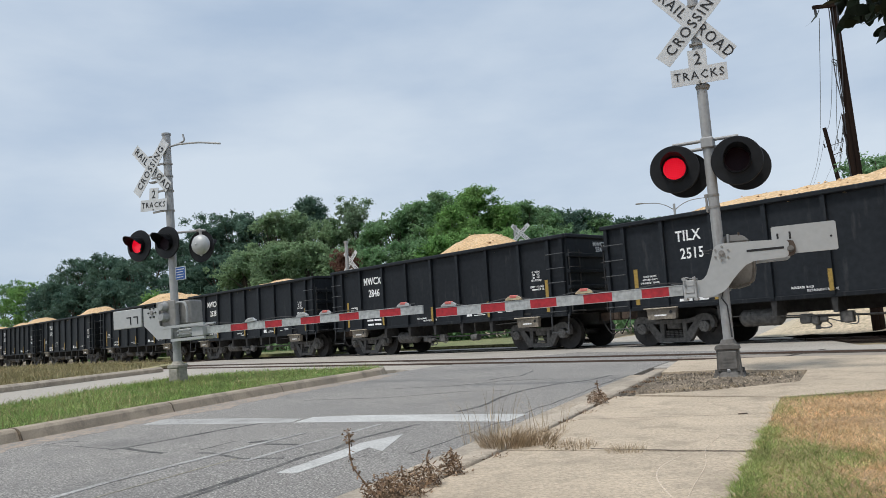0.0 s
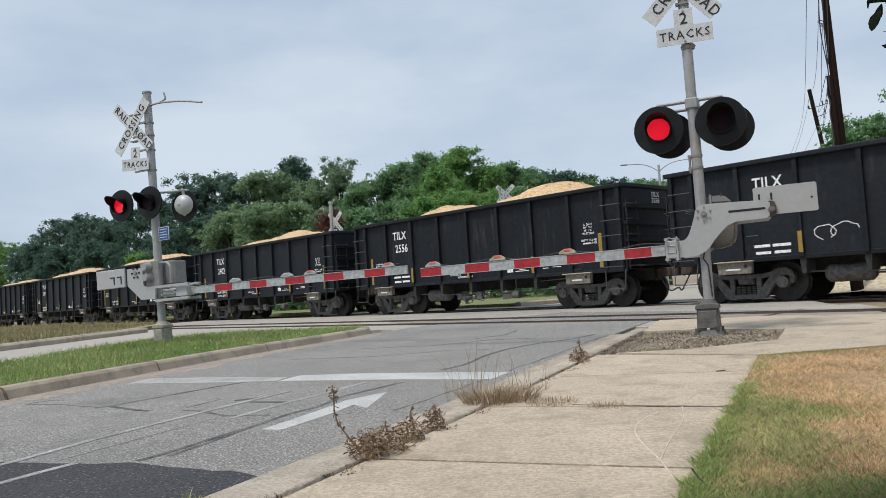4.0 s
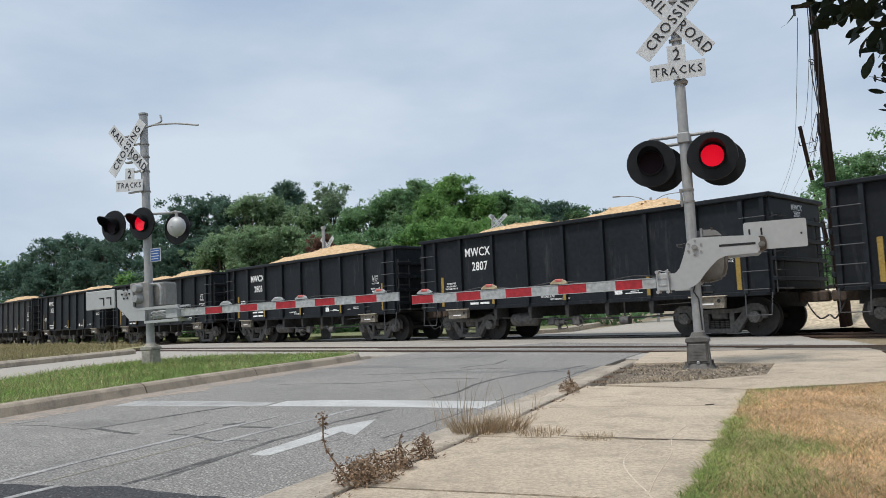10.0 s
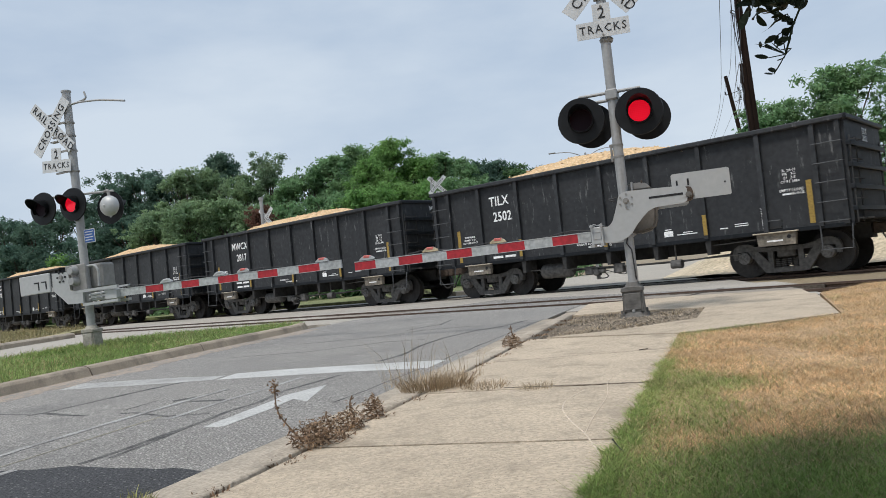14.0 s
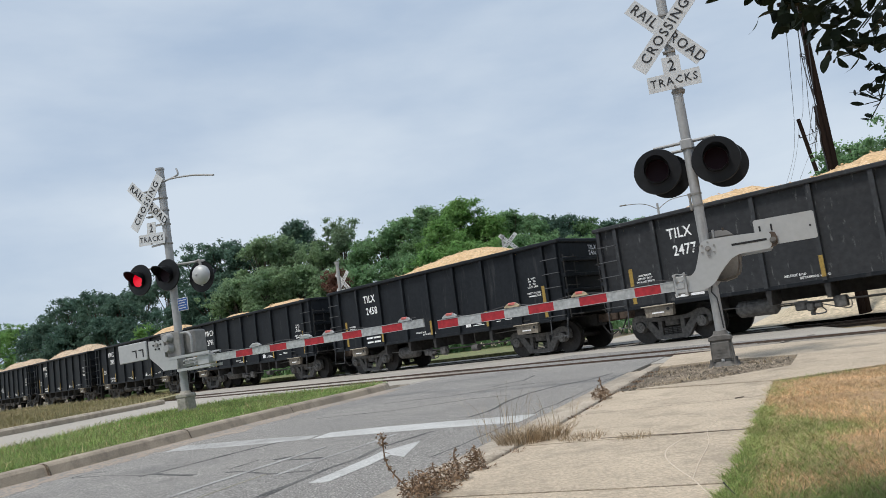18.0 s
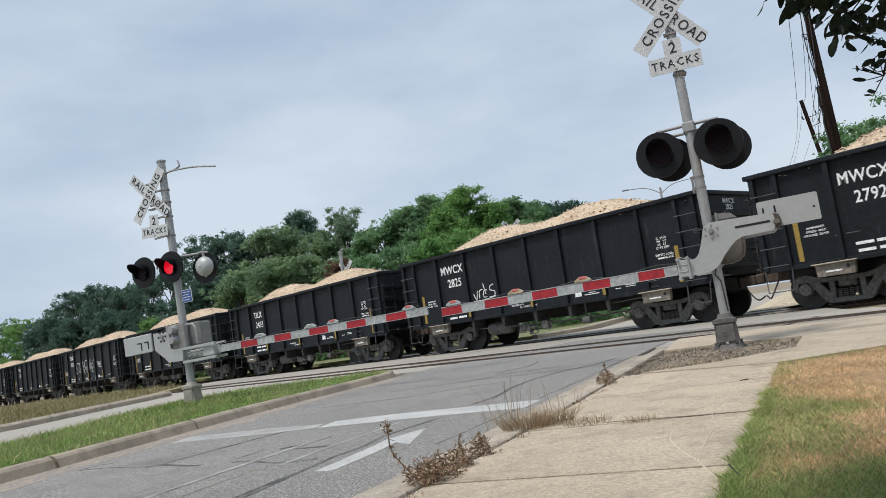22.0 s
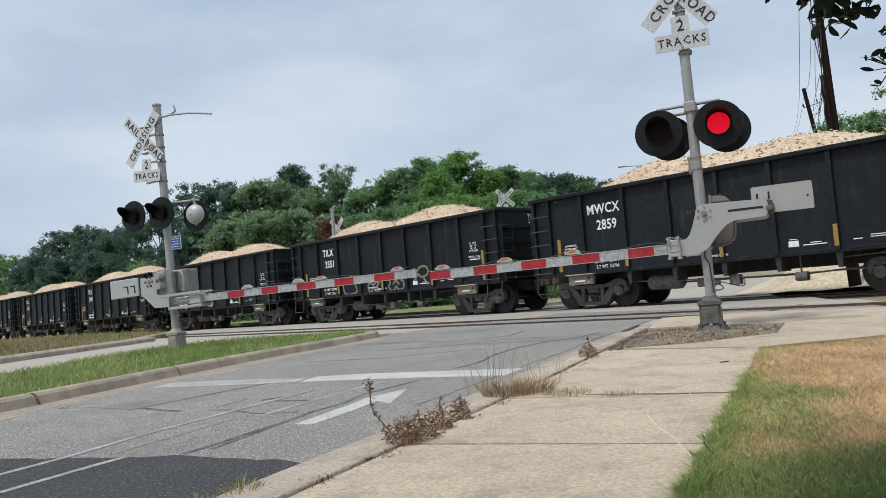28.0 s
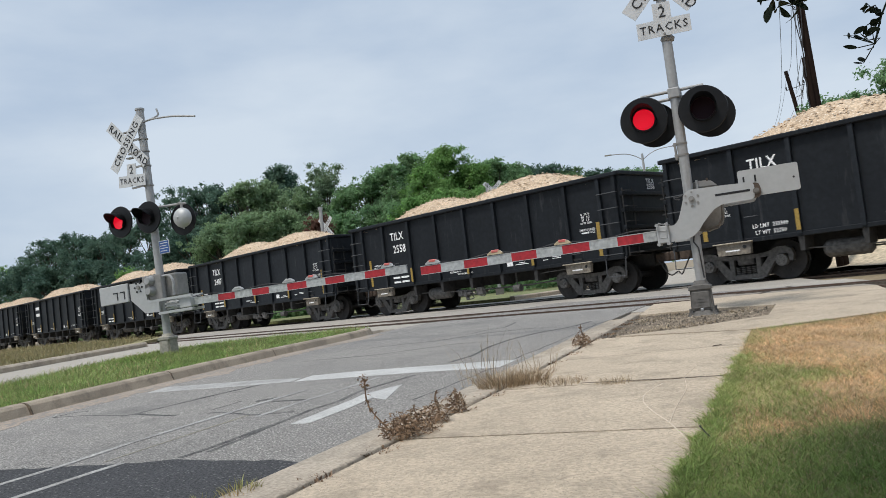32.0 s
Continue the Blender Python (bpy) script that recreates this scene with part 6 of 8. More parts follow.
def heap(kind, seed):
    """The heaped load: two or one humps over the side tops."""
    rnd = random.Random(seed)
    nx, ny = 70, 20
    if kind == "gravel":
        humps = [(-2.35 + rnd.uniform(-0.3, 0.3), 1.45, rnd.uniform(0.58, 0.70)), (1.85 + rnd.uniform(-0.3, 0.3), 1.65, rnd.uniform(0.62, 0.76))]
        base = 0.0
    elif kind == "ridge":
        humps = [(rnd.uniform(-2.9, -2.1), 1.9, rnd.uniform(0.42, 0.52)), (rnd.uniform(1.2, 2.2), rnd.uniform(1.5, 2.0), rnd.uniform(0.50, 0.66))]
        base = -0.10
    elif kind == "sand":
        humps = [(rnd.uniform(-2.6, -1.6), rnd.uniform(0.9, 1.5), rnd.uniform(0.35, 0.6)), (rnd.uniform(1.0, 2.6), rnd.uniform(1.1, 1.7), rnd.uniform(0.5, 0.75))]
        base = -0.12
    else:
        humps = [(rnd.uniform(0.8, 3.0), rnd.uniform(0.9, 1.3), rnd.uniform(0.75, 1.0)), (rnd.uniform(-3, -1.5), 0.8, rnd.uniform(0.05, 0.3))]
        if kind == "scant":
            humps = [(rnd.uniform(0.4, 1.4), 1.8, rnd.uniform(0.50, 0.60)), (rnd.uniform(-3.0, -2.2), 1.8, rnd.uniform(0.50, 0.62))]
        if kind == "long":
            tall = 0.55 + 0.45 * seed
            humps = [(-0.1, 0.9, 0.62 * tall), (1.7, 1.1, 0.85 * tall), (3.8, 0.6, 0.6 * tall)]
        base = -0.2
    verts, faces = [], []
    for i in range(nx + 1):
        for j in range(ny + 1):
            x, v = -5.6 + 11.2 * i / nx, -1 + 2 * j / ny
            y = v * 1.46
            h = sum(a * math.exp(-((x - c) / w) ** 2 * 0.62) for c, w, a in humps)
            fall = max(0.0, 1 - abs(v) ** 2.2)
            endfall = max(0.0, 1 - (abs(x) / 5.6) ** 6)
            z = SIDE_TOP - 0.16 + (base + h + 0.14) * (0.15 + 0.85 * fall) * endfall + (0.035 if kind == "gravel" else 0.085) * noise.noise(Vector((x * 2.3, y * 1.6, seed))) + 0.03 * noise.noise(Vector((x * 7, y * 7, seed)))
            verts.append((x, y, z))
    for i in range(nx):
        for j in range(ny):
            a = i * (ny + 1) + j
            faces.append((a, a + ny + 1, a + ny + 2, a + 1))
    me = bpy.data.meshes.new("load")
    me.from_pydata(verts, [], faces)
    me.materials.append(M["gravel"] if kind == "gravel" else M["sand"])
    me.update()
    if kind == "gravel":
        return stones(me, verts, rnd, 1500)
    return stones(me, verts, rnd, 260)


def stones(me, verts, rnd, count):
    """Loose pieces lying on the heap, joined to it."""
    bm = bmesh.new()
    bm.from_mesh(me)
    for _ in range(count):
        x, y, z = verts[rnd.randrange(len(verts))]
        s = rnd.uniform(0.022, 0.05)
        c = Vector((x + rnd.uniform(-0.08, 0.08), y + rnd.uniform(-0.07, 0.07), z + s * 0.25))
        vs = [bm.verts.new(c + Vector((a + rnd.uniform(-0.3, 0.3), b + rnd.uniform(-0.3, 0.3), 0.8 * d + rnd.uniform(-0.2, 0.2))) * s) for a, b, d in ((1, 0, 0), (0, 1, 0), (-1, 0, 0), (0, -1, 0), (0, 0, 1))]
        for q in ((0, 1, 4), (1, 2, 4), (2, 3, 4), (3, 0, 4)):
            bm.faces.new([vs[k] for k in q])
    bm.to_mesh(me)
    bm.free()
    return me


ROAD_NAMES = {0: "TILX 2515", 1: "MWCX 2846", 2: "MWCX 2838", 3: "TILX 2568", 4: "TILX 2585", 5: "TILX 2556", 6: "TILX 2402", 7: "MWCX 2832", 8: "TILX 2415", 9: "MWCX 2860",
              10: "TILX 2540", 11: "MWCX 2807", 12: "MWCX 2806", 13: "MWCX 2855", 14: "MWCX 2835", 15: "TILX 2502", 16: "MWCX 2817", 17: "MWCX 2857", 18: "MWCX 2780", 19: "TILX 2477",
              20: "TILX 2458", 21: "MWCX 2791", 22: "MWCX 2805", 23: "MWCX 2792", 24: "MWCX 2825", 25: "TILX 2493", 26: "TILX 2517", 27: "TILX 2538", 28: "TILX 2471", 29: "MWCX 2830",
              30: "MWCX 2859", 31: "TILX 2551", 32: "MWCX 2753", 33: "TILX 2447", 34: "TILX 2422", 35: "TILX 2558", 36: "TILX 2407"}
WEIGHTS = {2: ("233500", "52500"), 18: ("233300", "52700"), 30: ("233300", "52700"), 3: ("233200", "52800"), 6: ("233400", "52600"), 7: ("233400", "52600"), 21: ("233200", "52800"), 22: ("233300", "52700"), 29: ("233400", "52600"), 31: ("232900", "53100"), 34: ("233300", "52700")}
TRAIN = []
END_Y = 0.05


def scrawl(car, seed, x0, x1, z0, z1, material, thick):
    """Sprayed loops along the side; a drawing, no words."""
    rnd = random.Random(seed)
    n = int((x1 - x0) / 0.32)
    for i in range(n):
        cx, pts = x0 + (x1 - x0) * (i + 0.5) / n, []
        a0, turn = rnd.uniform(0, 6.3), rnd.uniform(3.2, 6.0) * rnd.choice((-1, 1))
        w, h = (x1 - x0) / n * rnd.uniform(0.5, 0.8), (z1 - z0) * rnd.uniform(0.3, 0.5)
        for k in range(11):
            a = a0 + turn * k / 10
            pts.append(Vector((cx + w * math.cos(a), -HALF_W + 0.0285, (z0 + z1) / 2 + h * math.sin(a) + rnd.uniform(-0.02, 0.02))))
        ribbon(car, [(p.x, p.z) for p in pts], material, thick)


LOOPS_LONG = [[(-2.41, 1.99), (-2.72, 1.88), (-2.64, 1.72), (-2.28, 1.61)], [(-2.20, 1.68), (-2.35, 2.09), (-2.20, 2.27), (-1.96, 2.27), (-1.85, 2.14), (-1.98, 1.86), (-1.88, 1.71), (-1.73, 1.63)], [(-1.85, 2.14), (-1.68, 2.29), (-1.49, 2.24), (-1.50, 2.08), (-1.65, 1.92), (-1.61, 1.70)], [(-1.30, 2.31), (-1.42, 2.12), (-1.51, 2.07)], [(-1.16, 2.39), (-1.16, 2.10), (-1.03, 1.81), (-0.81, 1.79), (-0.80, 2.00), (-1.09, 2.01)], [(-0.83, 1.99), (-0.78, 2.22), (-0.56, 2.37), (-0.32, 2.34), (-0.26, 2.17), (-0.35, 1.91), (-0.54, 1.76)]]
LOOPS_SHORT = [[(-0.68, 1.96), (-0.65, 1.86), (-0.54, 1.89), (-0.51, 1.98)], [(-0.31, 2.08), (-0.18, 2.26), (-0.02, 2.31), (0.01, 2.15), (-0.18, 1.83), (-0.13, 1.66)], [(-0.28, 1.82), (-0.54, 1.74)], [(-0.02, 2.05), (-0.12, 1.84)], [(-0.82, 1.75), (-1.05, 1.71), (-0.92, 1.58), (-0.82, 1.60)], [(-0.51, 1.60), (-0.32, 1.64), (-0.11, 1.63)], [(0.27, 2.43), (0.30, 2.27), (0.13, 2.08)], [(0.27, 2.41), (0.31, 2.04), (0.40, 1.93), (0.40, 2.05), (0.76, 2.11)], [(0.18, 1.99), (0.12, 1.85), (0.19, 1.77), (0.26, 1.88), (0.19, 1.99)], [(0.76, 2.11), (0.89, 2.33), (1.22, 2.44)], [(0.76, 2.11), (0.77, 1.81)], [(0.33, 1.71), (0.42, 1.90), (0.62, 1.86), (0.64, 1.73), (0.45, 1.61), (0.78, 1.57)]]
LOOPS_SMALL = [[(1.18, 2.01), (1.16, 1.77), (1.02, 1.69)], [(1.35, 2.00), (1.25, 1.82), (1.31, 1.71), (1.09, 1.68)], [(1.57, 2.15), (1.82, 2.08), (1.64, 1.99)], [(1.60, 2.17), (1.73, 1.90)], [(1.82, 2.10), (1.97, 2.08), (1.74, 1.83)], [(1.98, 2.09), (2.14, 2.08), (2.02, 1.79)], [(1.58, 1.98), (2.09, 1.91)], [(1.77, 1.83), (2.07, 1.79), (2.27, 1.78)], [(2.15, 2.07), (1.94, 1.79)], [(1.78, 2.01), (2.10, 1.96)]]
LOOPS_LOW = [[(-2.17, 1.32), (-2.13, 1.19), (-1.97, 1.31)], [(-1.56, 1.31), (-1.55, 1.15), (-1.70, 0.99)], [(-1.56, 1.13), (-1.54, 0.97)], [(-1.35, 1.26), (-1.45, 1.22), (-1.32, 1.08)], [(-0.63, 1.31), (-0.64, 1.15), (-0.78, 0.99)], [(-0.61, 1.28), (-0.43, 1.12), (-0.31, 0.99)], [(-0.43, 1.28), (-0.40, 1.09)], [(-0.09, 1.28), (0.02, 1.11)], [(0.40, 1.25), (0.30, 1.07), (0.43, 0.97)], [(0.96, 1.31), (0.97, 1.11), (0.83, 0.99)]]
BUBBLES = [[(-2.35, 1.10), (-2.42, 1.35), (-2.25, 1.62), (-2.05, 1.60), (-1.95, 1.72), (-1.75, 1.62), (-1.66, 1.35), (-1.60, 1.12), (-1.85, 1.04), (-2.15, 1.03), (-2.35, 1.10)],
           [(-0.92, 1.30), (-0.86, 1.08), (-0.72, 1.05), (-0.62, 1.20), (-0.46, 1.04), (-0.30, 1.08), (-0.40, 1.22), (-0.28, 1.34), (-0.44, 1.38), (-0.60, 1.30), (-0.76, 1.38), (-0.92, 1.30)],
           [(0.36, 1.04), (0.26, 1.18), (0.36, 1.34), (0.20, 1.50), (0.34, 1.66), (0.56, 1.56), (0.70, 1.74), (0.92, 1.74), (1.02, 1.56), (0.90, 1.42), (1.08, 1.28), (1.02, 1.06), (0.80, 1.04), (0.66, 1.16), (0.52, 1.02), (0.36, 1.04)], [(0.42, 1.46), (0.66, 1.40), (0.86, 1.50)], [(0.50, 1.24), (0.66, 1.36), (0.84, 1.22)],
           [(1.58, 1.46), (1.64, 1.68), (1.82, 1.62), (1.96, 1.72), (2.22, 1.74), (2.36, 1.60), (2.28, 1.44), (2.12, 1.40), (2.20, 1.26), (2.32, 1.12)], [(1.58, 1.46), (1.72, 1.38), (1.86, 1.50), (1.98, 1.40), (2.12, 1.40)]]
TAG = [[(-2.40, 1.78), (-2.30, 1.58), (-2.22, 1.86)], [(-2.16, 1.60), (-2.13, 1.84), (-1.98, 1.88)], [(-1.80, 1.84), (-1.94, 1.82), (-1.96, 1.64), (-1.82, 1.62)], [(-1.50, 1.98), (-1.64, 1.94), (-1.66, 1.82), (-1.48, 1.76), (-1.50, 1.62), (-1.72, 1.60)], [(-1.94, 2.06), (-1.86, 1.70)], [(-2.44, 1.54), (-1.96, 1.54), (-1.44, 1.60)]]


def ribbon(car, pts, material, thick):
    line = thick_line(pts, thick)
    half = len(pts)
    bm = bmesh.new()
    rows = [[bm.verts.new((lx, -HALF_W + d, lz)) for lx, lz in line] for d in (0.0345, 0.0385)]
    for i in range(half - 1):
        q = (i, i + 1, 2 * half - 2 - i, 2 * half - 1 - i)
        bm.faces.new([rows[0][k] for k in q])
        bm.faces.new([rows[1][k] for k in reversed(q)])
    for i in range(2 * half):
        j = (i + 1) % (2 * half)
        bm.faces.new((rows[0][i], rows[1][i], rows[1][j], rows[0][j]))
    part("spray_stroke", bm, M[material], car)


def build_train():
    first = build_car()
    low, high = -2, 46
    loads = {k: [heap(k, s) for s in range(n)] for k, n in (("gravel", 4), ("sand", 6), ("low", 4), ("long", 2), ("scant", 4), ("ridge", 5))}
    for i in range(low, high):
        car = first if i == low else copy_thing(first, Matrix())
        TRAIN.append((i, car))
    for i, car in TRAIN:
        kind = "gravel" if i >= 23 else "low" if i == 22 else "sand" if i in (19, 20, 21) else "scant" if i >= 15 else "ridge" if i in (0, 8, 9, 10, 11, 12, 14) else "long" if i in (2, 3) else "low" if i in (1, 4) else "sand"
        load = new("load", loads[kind][i % len(loads[kind])])
        load.parent = car
        tagged(load, {"gravel": "heaped pale tan crushed stone", "sand": "heaped tan sand and stone", "low": "small heap of tan sand and stone", "long": "long uneven heap of tan sand and stone", "scant": "low heap of tan sand and stone", "ridge": "long ridge of tan sand and stone"}[kind])
        tagged(car, "black gondola rail car %s" % ("heaped with pale crushed stone" if kind == "gravel" else "heaped with tan sand" if kind in ("sand", "ridge") and i < 15 else "with a low load of tan sand" if i > 19 or i < 15 else "with grey scuffed sides and a low load"), "rail car", "cars of the freight train")
        if 15 <= i <= 19:
            for p in car.children:
                if p.name.split(".")[0] in ("side_wall", "rib", "end_wall", "top_rail"):
                    p.material_slots[0].link = "OBJECT"
                    p.material_slots[0].material = M["car_worn"]
        y = -HALF_W + 0.034
        if i in ROAD_NAMES:
            a, b = ROAD_NAMES[i].split()
            lettering("reporting_mark", a, 0.37, M["white_letter"], car, pose(-3.26, y, 2.69, 90, 0, 0) @ Matrix.Diagonal((0.84, 1, 1, 1)))
            lettering("car_number", b, 0.37, M["white_letter"], car, pose(-3.18, y, 2.25, 90, 0, 0) @ Matrix.Diagonal((0.82, 1, 1, 1)))
            lettering("end_mark", a, 0.19, M["white_letter"], car, pose(HALF_L + 0.014, END_Y, 2.99, 90, 0, 90))
            lettering("end_number", b, 0.19, M["white_letter"], car, pose(HALF_L + 0.014, END_Y, 2.83, 90, 0, 90))
        else:
            for w, z in ((0.85, 2.68), (0.8, 2.24)):
                bm = bmesh.new()
                box(bm, -3.24 - w / 2, -3.24 + w / 2, y - 0.002, y + 0.002, z - 0.1, z + 0.1)
                part("number_bar", bm, M["white_letter"], car)
        a, b = WEIGHTS.get(i, (None, None))
        if a:
            lettering("weight_line", "LD LMT  " + a, 0.13, M["white_letter"], car, pose(-3.25, y, 1.285, 90, 0, 0) @ Matrix.Diagonal((0.84, 1, 1, 1)))
            lettering("weight_line", "LT WT  " + b, 0.13, M["white_letter"], car, pose(-3.25, y, 1.13, 90, 0, 0) @ Matrix.Diagonal((0.84, 1, 1, 1)))
        else:
            for x, w, z in ((-3.48, 0.36, 1.285), (-3.04, 0.40, 1.285), (-3.46, 0.34, 1.13), (-3.03, 0.36, 1.13)):
                bm = bmesh.new()
                box(bm, x - w / 2, x + w / 2, y - 0.002, y + 0.002, z - 0.032, z + 0.032)
                part("weight_bar", bm, M["white_letter"], car)
        words = ("2 INCH TREAD", "COMP. SHOES") if i == 6 else ("HANDBRAKE", "APPLIED ONLY", "ON B-END TRUCK")
        for k, line in enumerate(words):
            lettering("notice", line, 0.072, M["white_letter"], car, pose(-4.42, y, (1.57 if i == 6 else 1.79) - k * 0.082, 90, 0, 0) @ Matrix.Diagonal((0.86, 1, 1, 1)))
        if i == 27:
            for pts in LOOPS_LONG + LOOPS_SHORT + LOOPS_SMALL + LOOPS_LOW:
                ribbon(car, [(p.x, p.y) for p in rounded([(a, b, 0) for a, b in pts], 4)], "spray_white", 0.034)
        if i == 31:
            for pts in BUBBLES:
                line = [(p.x, p.y) for p in rounded([(a, b, 0) for a, b in pts], 4)]
                ribbon(car, line, "spray_tan", 0.075)
        if i == 24:
            for pts in TAG:
                ribbon(car, [(p.x, p.y) for p in rounded([(a, b, 0) for a, b in pts], 4)], "spray_white", 0.03)
        if i in (4, 13):
            scrawl(car, 20 + i, -2.3, -1.5, 1.25, 1.7, "spray_white", 0.02)


build_train()


# ---- trees ----
def leaf_cloud(rng, blobs, count, size, flatness=0.75, soft=0.0):
    """Leaf clumps as small blades spread through several blobs; soft: how far they scatter through the whole blob instead of its shell."""
    share_of = np.array([b[3] ** 2 for b in blobs])
    pick = rng.choice(len(blobs), count, p=share_of / share_of.sum())
    b = np.array(blobs)[pick]
    d = rng.normal(size=(count, 3))
    d /= np.linalg.norm(d, axis=1)[:, None]
    r = b[:, 3] * np.where(rng.uniform(0, 1, count) < soft, np.abs(rng.normal(0, 0.62, count)), rng.uniform(0.25, 1.12, count) ** 0.7)
    lump = 1 + 0.22 * np.sin(d[:, 0] * 7 + b[:, 0]) * np.cos(d[:, 2] * 6 + b[:, 1])
    c = b[:, :3] + d * (r * lump)[:, None] * np.array([1, 1, flatness])
    face = d * 0.7 + np.array([0, 0, 0.55]) + rng.normal(0, 0.6, (count, 3))
    a = np.cross(face, rng.normal(size=(count, 3)))
    a /= np.linalg.norm(a, axis=1)[:, None]
    e = np.cross(face, a)
    e /= np.linalg.norm(e, axis=1)[:, None]
    s = (size * rng.uniform(0.5, 1.4, count))[:, None]
    v = np.stack([c - a * s, c + a * s * 0.9, c + e * s * 0.85], 1).reshape(-1, 3)
    f = np.arange(3 * count).reshape(-1, 3)
    return v, f


def build_tree(x, y, top, spread, leaf, seed, label, count=12000, size=0.15, group="trees beyond the tracks"):
    """A trunk, limbs to the tips of the boughs, and at every tip a ragged spray of small leafy clumps with gaps between."""
    rnd, rng = random.Random(seed), np.random.default_rng(seed)
    t = thing("tree", pose(x, y, ground_z(x, y) - 0.05), label, "tree", group)
    bm = bmesh.new()
    trunk_h = top * 0.62
    airy = leaf in ("sparse", "red")
    bar(bm, (0, 0, 0), (rnd.uniform(-0.3, 0.3), 0, trunk_h), 0.13 + top * 0.008, 8, 0.07)
    half = min(top * 0.46, spread * (2.6 if airy else 1.9))
    middle = top - half
    blobs = []
    for k in range(40 if leaf == "sparse" else 22 if airy else 34):
        up = rnd.uniform(-0.95, 1.0) if k > 4 else rnd.uniform(0.7, 1.0)
        a = rnd.uniform(0, 2 * math.pi)
        out = math.sqrt(max(0.0, 1 - up * up)) ** (1.0 if up > 0 else 0.5)
        reach = spread * rnd.uniform(0.55, 1.08) * (out if not airy else 0.25 + 0.6 * (1 - up) / 2)
        tip = Vector((reach * math.cos(a), reach * math.sin(a), middle + half * up * rnd.uniform(0.88, 1.0)))
        foot = Vector((0, 0, max(trunk_h * 0.3, min(trunk_h * 0.98, tip.z - reach * 0.8))))
        bar(bm, foot, tip, 0.055, 5, 0.014)
        lean = (tip - foot).normalized()
        for _ in range(7 if airy else 11):
            r = rnd.uniform(0.24, 0.50) if leaf == "sparse" else rnd.uniform(0.16, 0.36) if airy else rnd.uniform(0.22, 0.58)
            spot = tip - lean * rnd.uniform(-0.15, 0.9) + Vector((rnd.gauss(0, 0.42), rnd.gauss(0, 0.42), rnd.gauss(0, 0.30))) * (1.0 if leaf == "sparse" else 0.6 if airy else 0.75 + 0.1 * spread)
            blobs.append((spot.x, spot.y, min(spot.z, top - r * 0.5), r))
    part("trunk", bm, M["bark"], t)
    v, f = leaf_cloud(rng, blobs, count, size, 0.7, 0.55)
    quick_mesh("crown", v, f, M["leaf_" + leaf], t)
    return t


TREES = [
    (-52.8, 93.9, 10.0, 3.4, "bright"), (-59.0, 98.9, 10.9, 3.4, "mid"), (-45.4, 84.3, 8.6, 2.4, "dark"), (-42.1, 81.5, 9.5, 2.4, "dark"), (-38.7, 78.8, 10.6, 2.7, "dark"), (-34.9, 76.1, 10.7, 2.7, "dark"),
    (-31.2, 73.4, 10.0, 2.4, "dark"), (-28.8, 72.2, 10.2, 2.4, "dark"), (-25.4, 69.2, 10.6, 2.3, "dark"), (-22.2, 68.2, 12.4, 2.3, "dark"), (-19.4, 67.0, 12.4, 2.3, "dark"), (-17.4, 65.5, 11.5, 1.8, "dark"),
    (-15.3, 63.9, 11.6, 1.8, "olive"), (-14.0, 66.3, 12.0, 1.7, "olive"), (-13.3, 70.5, 13.8, 1.6, "dark"), (-10.5, 64.9, 10.8, 1.7, "olive"), (-8.9, 67.1, 13.0, 3.0, "sparse"), (-7.0, 65.4, 10.4, 1.6, "mid"),
    (-4.9, 63.5, 10.9, 1.8, "mid"), (-3.0, 63.7, 11.6, 1.8, "mid"), (-1.2, 65.7, 12.6, 1.6, "mid"), (1.6, 61.7, 12.1, 2.0, "bright"), (-0.1, 59.7, 10.5, 1.7, "bright"), (3.6, 61.6, 10.5, 1.7, "bright"),
    (5.7, 65.5, 11.3, 1.8, "mid"), (8.0, 69.3, 11.3, 1.7, "mid"), (10.0, 71.0, 11.2, 1.7, "dark"), (11.7, 72.8, 11.4, 1.5, "dark"), (13.7, 72.4, 10.7, 1.9, "mid"), (16.0, 72.0, 10.3, 1.9, "dark"), (18.3, 71.4, 10.0, 1.9, "mid"),
    (21.0, 72.8, 9.9, 2.0, "mid"), (-38.5, 76.6, 7.6, 2.4, "dark"), (-30.1, 67.3, 6.9, 2.4, "dark"), (-24.9, 63.0, 5.5, 1.5, "bright"), (-21.7, 62.1, 7.0, 2.2, "dark"), (-19.0, 60.8, 8.0, 2.0, "dark"),
    (-15.9, 57.6, 7.7, 1.9, "olive"), (-13.2, 56.2, 7.8, 2.0, "olive"), (-10.8, 56.7, 7.9, 1.9, "olive"), (-8.5, 57.1, 7.4, 1.9, "olive"), (-5.9, 55.4, 7.3, 1.8, "mid"), (-3.4, 55.6, 7.7, 1.9, "mid"), (-1.1, 53.7, 7.6, 1.7, "bright"),
    (1.1, 53.7, 7.8, 1.8, "bright"), (3.3, 55.6, 7.8, 1.8, "bright"), (5.6, 57.5, 8.1, 1.8, "mid"), (8.2, 61.2, 8.4, 1.9, "mid"), (10.7, 62.8, 8.2, 1.9, "mid"),
    (-6.8, 46.2, 6.1, 1.3, "red"),
]
TREE_LABELS = {"dark": "dark green broadleaf tree behind the tracks", "mid": "mid green broadleaf tree behind the tracks", "bright": "bright green broadleaf tree behind the tracks", "sparse": "tall thin tree with a sparse grey green crown",
               "olive": "olive green broadleaf tree behind the tracks", "red": "small red-brown leaved tree behind the tracks"}
